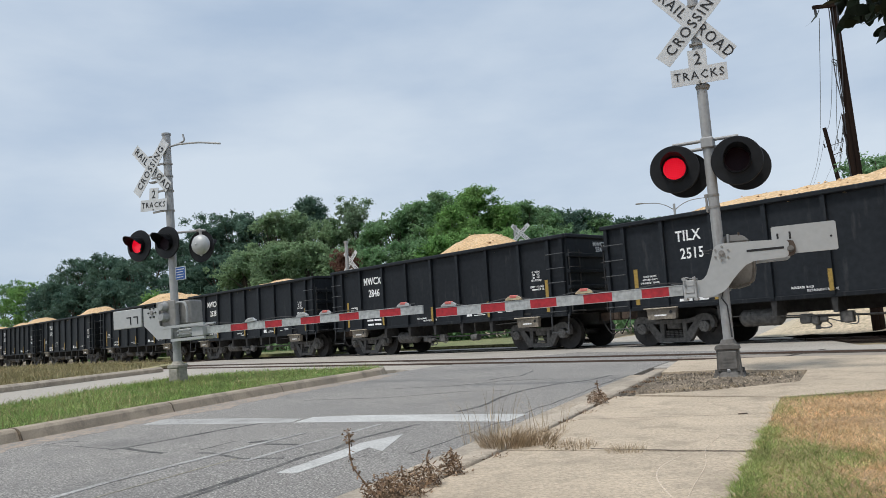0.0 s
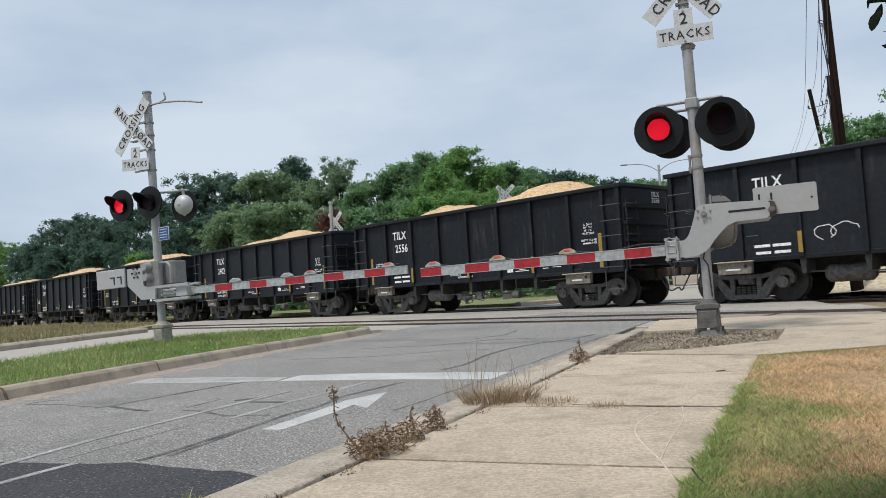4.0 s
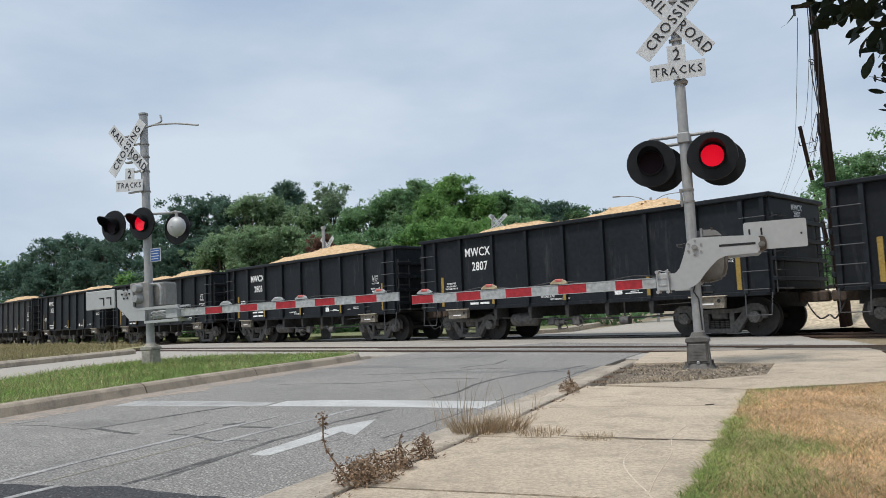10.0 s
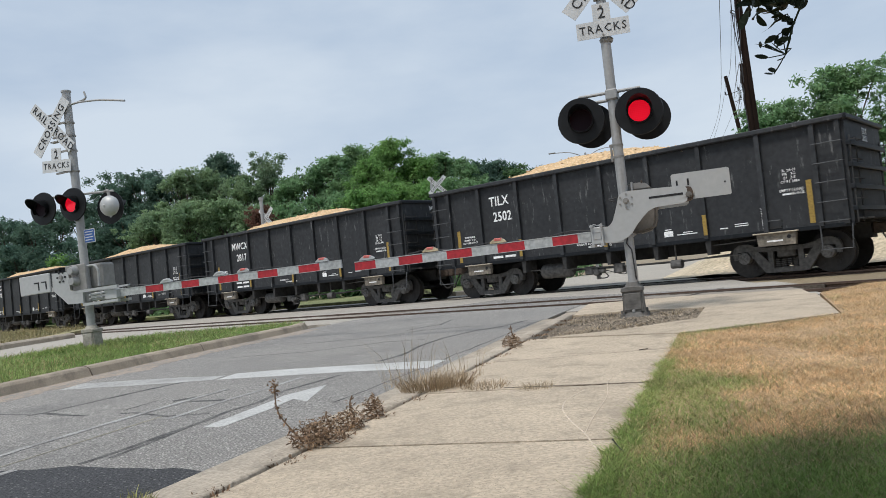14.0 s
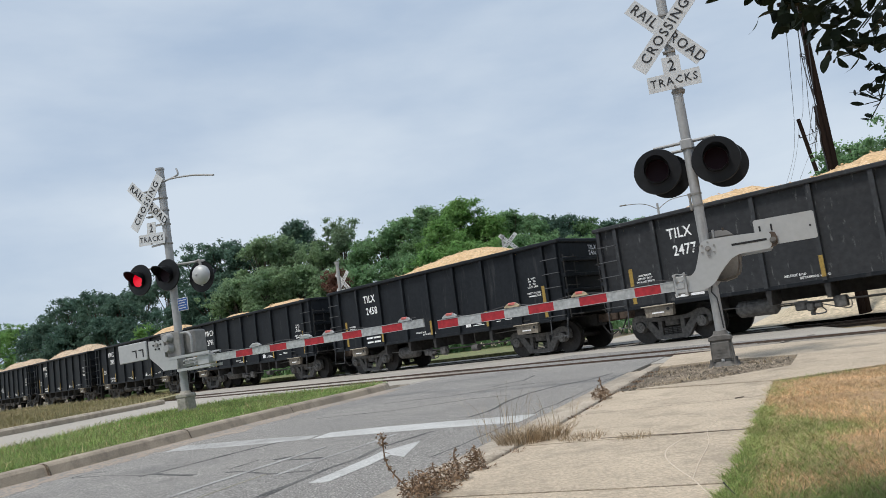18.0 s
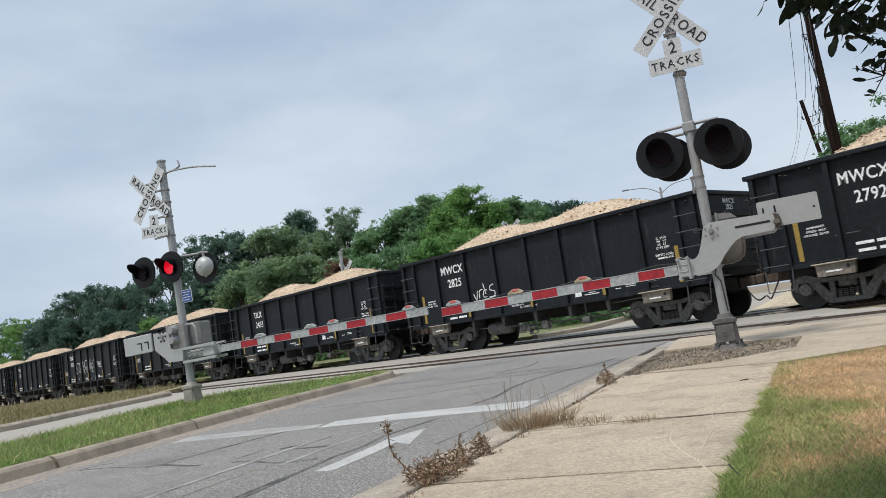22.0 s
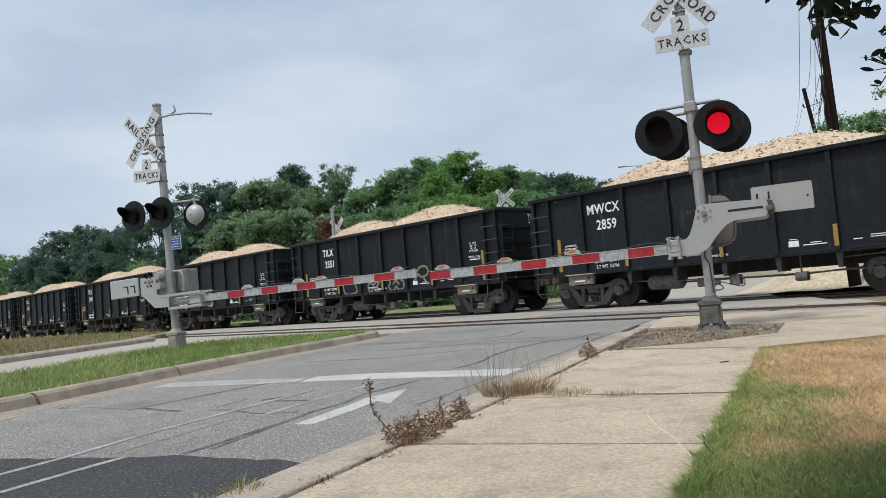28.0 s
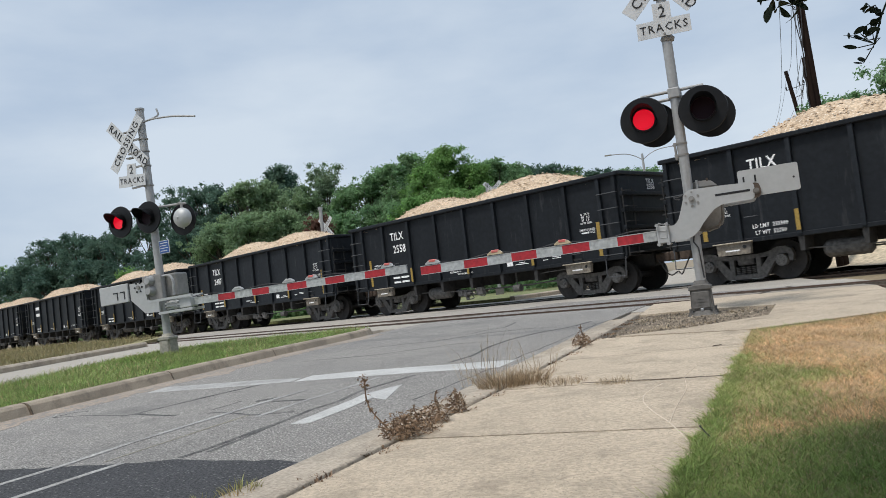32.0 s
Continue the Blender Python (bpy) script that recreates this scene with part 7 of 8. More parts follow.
for _i, (_x, _y, _h, _s, _leaf) in enumerate(TREES):
    build_tree(_x, _y, _h, _s * 1.12, _leaf, 100 + _i, TREE_LABELS[_leaf], count=5000 if _leaf == "red" else 19000 if _leaf == "sparse" else 18000, size=0.11 if _leaf in ("red", "sparse") else 0.13)
for _i, (_x, _y, _h, _s) in enumerate(((21.0, 38.0, 8.2, 2.6), (24.0, 36.2, 9.3, 3.0), (27.5, 35.0, 9.8, 3.2), (31.5, 33.5, 10.0, 3.4))):
    build_tree(_x, _y, _h, _s, "mid", 300 + _i, "green leafy tree on the dry bank", count=26000, size=0.115, group="trees on the bank")


def build_bush_belt():
    """Undergrowth along the foot of the trees: uncountable."""
    rng = np.random.default_rng(9)
    blobs = []
    for k in range(170):
        u = rng.uniform(24, 84)
        x, y = un(u, rng.uniform(26, 36) + max(0.0, 46 - u) * 0.30)
        blobs.append((x, y, rng.uniform(0.6, 2.2), rng.uniform(1.2, 2.2)))
    v, f = leaf_cloud(rng, blobs, 60000, 0.22)
    tagged(quick_mesh("undergrowth", v, f, M["leaf_mid"]), "green undergrowth along the foot of the trees", "undergrowth", kind="stuff")


build_bush_belt()


SWAYING = []
BOUGH_TIPS = [(1.25, 2.14, 1.83), (1.21, 1.99, 1.74), (1.24, 2.16, 1.82), (1.17, 1.83, 1.66), (1.29, 2.0, 1.71), (1.2, 1.92, 1.76), (1.34, 2.03, 1.81), (1.25, 1.81, 1.72), (1.43, 2.02, 1.8), (1.35, 1.94, 1.71), (1.45, 2.06, 1.69), (1.34, 1.93, 1.65), (1.29, 1.95, 1.62), (1.39, 2.06, 1.63), (1.36, 1.87, 1.63), (1.46, 1.95, 1.65), (1.19, 1.95, 1.84), (1.25, 1.92, 1.84), (1.4, 2.04, 1.89), (1.35, 1.82, 1.78), (1.08, 1.88, 1.84), (1.16, 1.94, 1.93), (1.25, 1.95, 1.94), (1.38, 2.01, 1.97), (1.39, 1.86, 1.9), (1.38, 1.77, 1.74), (1.53, 2.0, 1.75), (1.09, 1.95, 1.95), (1.09, 2.05, 1.94), (1.45, 1.79, 1.84), (1.41, 1.78, 1.59)]


def build_overhang():
    """The tree whose branch hangs into view: trunk beside the lawn, limbs and large dark leaves."""
    rnd, rng = random.Random(21), np.random.default_rng(21)
    base = Vector((4.8, -1.3, 0))
    t = thing("tree", pose(base.x, base.y, ground_z(base.x, base.y)), "broadleaf tree with large dark leaves hanging over the lawn", "tree")
    bm = bmesh.new()
    knots = [(0, 0, 0), (-0.1, 0.1, 1.2), (-0.25, 0.3, 2.4), (-0.6, 0.6, 3.4)]
    for (a, b), (r1, r2) in zip(zip(knots, knots[1:]), ((0.20, 0.17), (0.17, 0.14), (0.14, 0.09))):
        bar(bm, a, b, r1, 12, r2)
    part("trunk", bm, M["bark"], t)
    fork = Vector((-0.6, 0.6, 3.4))
    mid = Vector((3.1, 1.9, 2.9)) - base
    limb = bmesh.new()
    bar(limb, fork, mid, 0.07, 8, 0.035)
    part("limb", limb, M["bark"], t)

    def spray(name, spots, root, per, length, width, spread):
        """A bough that sways as one: its twigs and leaves, about its root."""
        bm = bmesh.new()
        for e in spots:
            bar(bm, (0, 0, 0), e, 0.006, 5, 0.002)
            for _ in range(per):
                d = Vector((rnd.gauss(-0.5, 0.8), rnd.gauss(0, 0.8), rnd.gauss(-0.45, 0.6))).normalized()
                c = e + Vector((rnd.gauss(0, spread), rnd.gauss(0, spread), rnd.gauss(0, spread * 0.8)))
                w = d.cross(Vector((rnd.gauss(0, 1), rnd.gauss(0, 1), rnd.gauss(0, 1)))).normalized()
                up = d.cross(w)
                ln, wd = length * rnd.uniform(0.7, 1.2), width * rnd.uniform(0.8, 1.2)
                vs = [bm.verts.new(c + d * ln * q + w * wd * k + up * 0.01 * math.sin(3.1 * q)) for q, k in ((0, 0.05), (0.2, 0.55), (0.45, 0.95), (0.7, 0.9), (0.9, 0.5), (1.0, 0.0), (0.9, -0.5), (0.7, -0.9), (0.45, -0.95), (0.2, -0.55))]
                bm.faces.new(vs)
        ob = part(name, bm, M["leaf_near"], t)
        ob.matrix_basis = Matrix.Translation(root)
        return ob

    # boughs named by the way they hang from the limb, low spray to the outside
    root = Vector((2.35, 2.62, 2.45)) - base
    spots = [Vector(q) - base - root for q in BOUGH_TIPS]
    SWAYING.append((spray("bough", spots, root, 8, 0.074, 0.0160, 0.034), root))
    # a thin hanging shoot with small leaves, nearer by
    shoot = [Vector((1.12, 1.30, 1.48)), Vector((1.08, 1.32, 1.40)), Vector((1.045, 1.33, 1.33)), Vector((1.025, 1.34, 1.265))]
    bm = bmesh.new()
    bar(bm, mid, shoot[0] - base, 0.006, 6, 0.0024)
    tube(bm, [q - base for q in shoot], 0.0024, 6)
    for q, many in zip(shoot[1:], (8, 12, 13)):
        for _ in range(many):
            d = Vector((rnd.gauss(-0.7, 0.6), rnd.gauss(0, 0.5), rnd.gauss(-0.15, 0.5))).normalized()
            c = q - base + Vector((rnd.gauss(-0.022, 0.026), rnd.gauss(0, 0.015), rnd.gauss(0.005, 0.028)))
            w = d.cross(Vector((rnd.gauss(0, 1), rnd.gauss(0, 1), rnd.gauss(0, 1)))).normalized()
            ln, wd = rnd.uniform(0.020, 0.036), rnd.uniform(0.006, 0.010)
            bar(bm, q - base, c, 0.0012, 4)
            bm.faces.new([bm.verts.new(c + d * ln * u + w * wd * v) for u, v in ((0, 0), (0.2, 0.7), (0.5, 1), (0.8, 0.7), (1, 0), (0.8, -0.7), (0.5, -1), (0.2, -0.7))])
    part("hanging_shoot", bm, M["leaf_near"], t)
    # the rest of the crown, above the view
    sky = random.Random(77)
    blobs = [(sky.uniform(-6.1, 1.0), sky.uniform(-2.4, 0.6), sky.uniform(3.9, 6.0), sky.uniform(0.8, 1.2)) for _ in range(34)]
    # unseen low clumps, added to throw shade on the near lawn corner
    blobs += [(sky.uniform(-5.2, -2.6), sky.uniform(0.7, 2.6), sky.uniform(2.7, 3.4), sky.uniform(0.36, 0.50)) for _ in range(54)]
    v, f = leaf_cloud(rng, blobs, 42000, 0.11)
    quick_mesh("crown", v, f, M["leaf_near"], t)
    top = bmesh.new()
    for b in blobs:
        bar(top, fork, b[:3], 0.06, 6, 0.02)
    part("branches", top, M["bark"], t)


build_overhang()


# ---- poles, wires, street lamp ----
def build_pole(x, y, height, r, lean, label, arms=True):
    p = thing("utility_pole", pose(x, y, 0, *lean), label, "utility pole", "utility poles")
    bm = bmesh.new()
    bar(bm, (0, 0, -0.2), (0, 0, height), r, 14, r * 0.78)
    part("pole", bm, M["pole_wood"], p)
    if arms:
        bm = bmesh.new()
        flat(bm, (-1.1, 0.12, height - 0.6), (1.1, 0.12, height - 0.6), 0.09, 0.11)
        part("cross_arm", bm, M["pole_wood"], p)
        for k in (-1.0, -0.4, 0.4, 1.0):
            bm = bmesh.new()
            bar(bm, (k, 0.12, height - 0.55), (k, 0.12, height - 0.38), 0.035, 8)
            part("insulator", bm, M["galv_dull"], p)
    return p


big = build_pole(10.94, 20.45, 10.6, 0.115, (-0.55, -1.25, 0), "tall dark brown wooden utility pole behind the train", False)
bm = bmesh.new()
bar(bm, (-0.145, -0.04, -0.2), (-0.145, -0.04, 5.95), 0.095, 12, 0.08)
part("stub_pole", bm, M["pole_wood"], big, "shorter wooden stub strapped to the pole")
for _x, _y, _z in ((-0.16, -0.17, 10.2), (-0.06, -0.19, 10.3), (-0.25, -0.15, 9.9)):
    bm = bmesh.new()
    tube(bm, rounded([(-0.21, -0.10, 5.4), (-0.20, -0.11, 6.1), (_x - 0.02, _y + 0.06, 7.2), (_x + 0.05, _y + 0.06, 8.4), (_x + 0.09, _y + 0.06, _z)]), 0.013, 6)
    part("riser_cable", bm, M["wire"], big)
bm = bmesh.new()
tube(bm, rounded([(-0.25, -0.10, 5.7), (-0.29, -0.11, 5.45), (-0.24, -0.11, 5.2), (-0.28, -0.11, 4.9), (-0.25, -0.10, 4.4), (-0.26, -0.10, 3.4)]), 0.018, 6)
part("cable_loop", bm, M["wire"], big)
bm = bmesh.new()
flat(bm, (-0.62, -0.1, 8.98), (0.25, -0.1, 9.0), 0.08, 0.09)
part("cross_arm", bm, M["pole_wood"], big)
bm = bmesh.new()
bar(bm, (-0.56, -0.1, 8.72), (-0.56, -0.1, 8.95), 0.035, 8)
part("insulator", bm, M["wire"], big)
bm = bmesh.new()
tube(bm, rounded([(-0.16, -0.12, 7.42), (-0.30, -0.14, 7.46), (-0.33, -0.14, 7.40), (-0.24, -0.14, 7.36), (-0.28, -0.14, 7.30), (-0.18, -0.12, 7.30)]), 0.012, 6)
part("wire_clip", bm, M["wire"], big)
small = build_pole(25.05, 47.6, 12.0, 0.15, (0, -8.5, 0), "dark leaning wooden utility pole in the distance", False)
for _z, _l in ((10.8, 0.95), (10.2, 0.7)):
    bm = bmesh.new()
    flat(bm, (-0.30 if _z > 10.5 else -0.1, 0, _z), (_l, 0, _z + 0.12), 0.03, 0.035)
    part("cross_arm", bm, M["pole_wood"], small)
for _x, _z in ((-0.28, 10.9), (0.62, 11.02), (0.92, 11.05), (0.65, 10.45)):
    bm = bmesh.new()
    bar(bm, (_x, 0, _z - 0.08), (_x, 0, _z + 0.12), 0.045, 8)
    part("insulator", bm, M["wire"], small)
build_pole(29.2, 65.5, 9.0, 0.15, (0, 0, -20), "distant wooden utility pole with cross arm", True)


def build_wires():
    w = thing("overhead_wires", pose(0, 0, 0), "thin dark overhead wires between the utility poles", "wires", kind="stuff")
    tops = [(10.36, 20.62, 8.72), (10.66, 20.50, 8.9)]
    runs = [(tops[0], (16.7, 34.4, 9.0), (23.17, 48.3, 10.95)), (tops[1], (17.2, 34.4, 9.4), (23.40, 47.75, 11.85)), ((10.6, 20.5, 6.0), (17.0, 34, 7.7), (24.05, 47.6, 10.9)), ((10.6, 20.5, 5.6), (17.2, 34, 7.4), (24.35, 47.6, 10.95)),
            ((10.62, 20.5, 7.4), (17.2, 34, 8.4), (24.1, 47.6, 10.5)), ((10.55, 20.5, 5.2), (17.1, 34, 6.9), (24.2, 47.6, 10.2)), ((23.17, 48.3, 10.95), (26, 56, 9.9), (28.6, 65.5, 8.5)), ((23.40, 47.75, 11.85), (26.4, 56, 10.3), (29.2, 65.5, 8.5)), ((24.35, 47.6, 10.95), (27, 56, 9.9), (29.8, 65.5, 8.5))]
    for a, b, c in runs:
        a, b, c = Vector(a), Vector(b), Vector(c)
        pts = [a * ((1 - t) * (1 - 2 * t)) + b * (4 * t * (1 - t)) + c * (t * (2 * t - 1)) for t in np.linspace(0, 1, 15)]
        bm = bmesh.new()
        tube(bm, pts, 0.009, 5)
        part("wire", bm, M["wire"], w)


build_wires()


def build_street_lamp():
    x, y = 12.1, 42.4
    s = thing("street_lamp", pose(x, y, 0.09, 0, 0, -13), "galvanised street lamp with two curved arms beyond the tracks", "street lamp")
    bm = bmesh.new()
    bar(bm, (0, 0, 0), (0, 0, 6.9), 0.09, 12, 0.06)
    part("pole", bm, M["galv"], s)
    for side in (-1, 1):
        bm = bmesh.new()
        pts = [(0, 0, 6.55), (side * 0.45, 0, 6.85), (side * 0.95, 0, 7.02), (side * 1.75, 0, 7.08)]
        tube(bm, rounded(pts), 0.022, 8)
        part("arm", bm, M["galv_dull"], s)
        bm = bmesh.new()
        box(bm, min(side * 1.65, side * 2.05), max(side * 1.65, side * 2.05), -0.10, 0.10, 7.05, 7.11, 0.02)
        part("lamp_head", bm, M["galv_dull"], s)


build_street_lamp()


# ---- grass and weeds ----
def grass(name, poly, density, height, width, lift, material, label, seed, near=None, lean=0.5, within=None, without=None, thin_out=1.0, short=False):
    rng = np.random.default_rng(seed)
    p = np.array(poly)
    lo, hi = p.min(0), p.max(0)
    n = int((hi - lo).prod() * density)
    x, y = rng.uniform(lo[0], hi[0], n), rng.uniform(lo[1], hi[1], n)
    keep = inside(poly, x, y) & (rng.uniform(0, 1, n) < thin_out)
    # ragged borders between dry and green
    wx = x + rng.normal(0, 0.10, n) + 0.10 * np.sin(3.1 * y + 1.3 * np.sin(2.3 * x)) + 0.06 * np.sin(9.0 * x + 5 * y)
    wy = y + rng.normal(0, 0.10, n) + 0.10 * np.sin(2.7 * x + 1.7 * np.sin(1.9 * y)) + 0.06 * np.sin(8.0 * y - 6 * x)
    if within or without:
        hit = np.any([inside(q, wx, wy) for q in within or without], axis=0)
        keep &= hit if within else ~hit
    if near:
        keep &= rng.uniform(0, 1, n) < np.clip(near / np.hypot(x, y), 0, 1) ** 1.3
    x, y = x[keep], y[keep]
    n = len(x)
    z = ground_np(x, y) + lift
    a = rng.uniform(0, 2 * np.pi, n)
    h = height * rng.uniform(0.4, 1.3, n)
    w = width * rng.uniform(0.6, 1.4, n) / 2
    bx, by = np.cos(a) * w, np.sin(a) * w
    l = rng.normal(0, lean, (n, 2)) * h[:, None]
    rows = []
    steps = ((0, 0, 1), (1.0, 0.93, 0.3)) if short else ((0, 0, 1), (0.4, 0.6, 0.8), (1.0, 0.93, 0.15))
    for s, q, k in steps:
        for e in (-1, 1):
            rows.append(np.stack([x + l[:, 0] * s + e * k * bx, y + l[:, 1] * s + e * k * by, z + h * q], 1))
    ob = quick_mesh(name, np.stack(rows, 1).reshape(-1, 3), blade_quads(n, len(steps)), material)
    return tagged(ob, label, "grass", kind="stuff")


def blade_quads(n, steps=3):
    k = 2 * steps * np.arange(n)[:, None]
    if steps == 2:
        return k + np.array([0, 1, 3, 2])
    return np.concatenate([k + np.array([0, 1, 3, 2]), k + np.array([2, 3, 5, 4])])


def lawn_edge(y):
    return 0.613 + 0.462 * (y - 2.06)


LAWN = [(lawn_edge(-13), -13), (lawn_edge(0), 0), (lawn_edge(2), 2.0), (lawn_edge(4.12), 4.12), (lawn_edge(6.38), 6.38), (3.5, 6.38), (4.22, 6.48), (5.4, 8.85), (6.5, 9.6), (11, 9.0), (16, 2), (18, -13)]
tagged(slab("lawn", LAWN, 0.075, 0.12, M["thatch"], cell=0.6, rough=0.02), "lawn of dry tan and green grass beside the pavement", "lawn", kind="structure")
DRY = [[(2.56, 6.22), (2.42, 5.85), (2.02, 4.95), (1.86, 4.30), (1.90, 3.85), (1.80, 3.50), (1.52, 2.95), (1.42, 2.62), (1.55, 2.47), (2.3, 2.2), (4.0, 1.6), (8, 0.5), (12, 5), (9.5, 9.4), (6.2, 9.8), (5.2, 8.9), (4.1, 6.50), (2.85, 6.35)],
       [(1.06, 2.88), (1.20, 3.02), (1.34, 2.90), (1.33, 2.62), (1.14, 2.52), (1.02, 2.64)]]
VIEW = [(0.21, 1.2), (0.57, 2.0), (0.97, 2.86), (1.55, 4.12), (2.14, 5.4), (2.61, 6.38), (3.5, 6.40), (4.25, 6.48), (5.42, 8.85), (6.5, 9.6), (10, 9.0), (9, 6), (4.0, 1.2)]
grass("lawn_grass_green", VIEW, 26000, 0.031, 0.0030, 0.07, M["grass_green"], "short green grass along the pavement edge", 1, near=2.0, lean=0.9, without=DRY)
FRINGE = [(lawn_edge(y) + 0.020 * math.sin(17 * y) + 0.016 * math.sin(41 * y + 1) - 0.02, y) for y in np.arange(1.2, 6.4, 0.04)]
grass("lawn_fringe", FRINGE[:92] + [(x + 0.10, y) for x, y in FRINGE[91::-1]], 26000, 0.040, 0.0032, 0.068, M["grass_green"], "longer grass leaning over the pavement edge", 35, near=3.0, lean=0.8)
grass("lawn_fringe_dry", FRINGE + [(x + 0.10, y) for x, y in FRINGE[::-1]], 8000, 0.034, 0.0034, 0.068, M["grass_mixed"], "dry grass leaning over the pavement edge", 36, near=3.0, lean=1.1, short=True)
grass("lawn_grass_dry", VIEW, 17000, 0.025, 0.0034, 0.07, M["grass_dry"], "short dry straw-coloured grass", 2, near=2.6, lean=1.1, within=DRY, short=True)
grass("lawn_grass_mixed", VIEW, 4400, 0.028, 0.0034, 0.07, M["grass_mixed"], "mixed green and dry grass blades", 3, near=2.2, lean=1.3, short=True)
grass("lawn_straw", VIEW, 2000, 0.030, 0.0028, 0.07, M["straw"], "dry stalks among the lawn grass", 33, near=2.2, lean=1.6, short=True)
BEHIND = [(lawn_edge(-9), -9), (lawn_edge(1.22), 1.22), (4.0, 1.22), (9, 5.9), (12, 4), (12, -9)]
grass("lawn_grass_behind", BEHIND, 260, 0.05, 0.014, 0.07, M["grass_mixed"], "mixed dry and green grass farther along the lawn", 38, lean=1.1, short=True)
ISLAND_TOP = off_line(ISLAND, -0.15) + ISLAND_BACK
ISLAND_SEEN = off_line(ISLAND[1:], -0.15) + ISLAND_BACK[:-1]
tagged(slab("island_turf", ISLAND_TOP, 0.10, 0.15, M["turf"], cell=0.8, rough=0.03), "green turf of the road island", "turf", kind="structure")
grass("island_grass", ISLAND_SEEN, 4300, 0.060, 0.0062, 0.09, M["grass_island"], "rough green grass on the road island", 4, near=7.0, lean=0.8, short=True)
grass("island_grass_dry", ISLAND_SEEN, 260, 0.11, 0.005, 0.09, M["grass_mixed"], "paler stalks among the island grass", 5, near=8.0)
grass("island_grass_tall", ISLAND_SEEN, 420, 0.11, 0.007, 0.09, M["grass_green"], "taller green tufts on the road island", 10, near=8.0, lean=0.5)
grass("island_clover", [(-5.6, 12.2), (-4.2, 12.2), (-4.0, 13.6), (-5.4, 14.2)], 1600, 0.11, 0.011, 0.09, M["grass_green"], "taller weeds round the signal foot", 9, near=9.0, lean=0.5)
grass("verge_grass", [(-10.3, 17), (-10.1, 21), (-10.2, 23), un(33, 14.4), un(55, 15.2), un(58, 10), (-14, 10)], 170, 0.22, 0.014, 0.08, M["verge_straw"], "tall dry grass beside the track", 6, thin_out=0.20)
grass("verge_grass_green", [(-10.3, 17), (-10.1, 21), (-10.2, 23), un(33, 14.4), un(55, 15.2), un(58, 10), (-14, 10)], 110, 0.08, 0.022, 0.08, M["verge_mix"], "low green grass beside the track", 7, short=True)
grass("bank_grass", [un(6.0, 25.1), un(9.0, 33), un(-10, 40), un(-25, 25.1)], 40, 0.28, 0.035, 1.1, M["straw"], "tall dry grass on the bank", 8)


def clump(name, x, y, z, spread, count, height, material, label, seed, lean=0.6, width=0.006, category="weed"):
    rng = np.random.default_rng(seed)
    n = count
    r, a = spread * np.sqrt(rng.uniform(0, 1, n)), rng.uniform(0, 2 * np.pi, n)
    bx, by = r * np.cos(a), r * np.sin(a)
    h = height * rng.uniform(0.35, 1.15, n)
    d = np.stack([np.cos(a), np.sin(a)], 1) * rng.uniform(0.1, lean, n)[:, None] + rng.normal(0, 0.2, (n, 2))
    t = rng.uniform(0, 2 * np.pi, n)
    w = np.stack([np.cos(t), np.sin(t)], 1) * width / 2
    v = np.zeros((n, 6, 3))
    for k, (s, q, ww) in enumerate(((0, 0, -1), (0, 0, 1), (0.45, 0.65, -0.7), (0.45, 0.65, 0.7), (1.0, 1.0, -0.1), (1.0, 1.0, 0.1))):
        v[:, k, 0] = bx + d[:, 0] * h * s + w[:, 0] * ww
        v[:, k, 1] = by + d[:, 1] * h * s + w[:, 1] * ww
        v[:, k, 2] = h * q
    root = thing(name, pose(x, y, z), label, category)
    tagged(quick_mesh("dry_grass", v.reshape(-1, 3), blade_quads(n), material, root), kind="stuff")
    return root


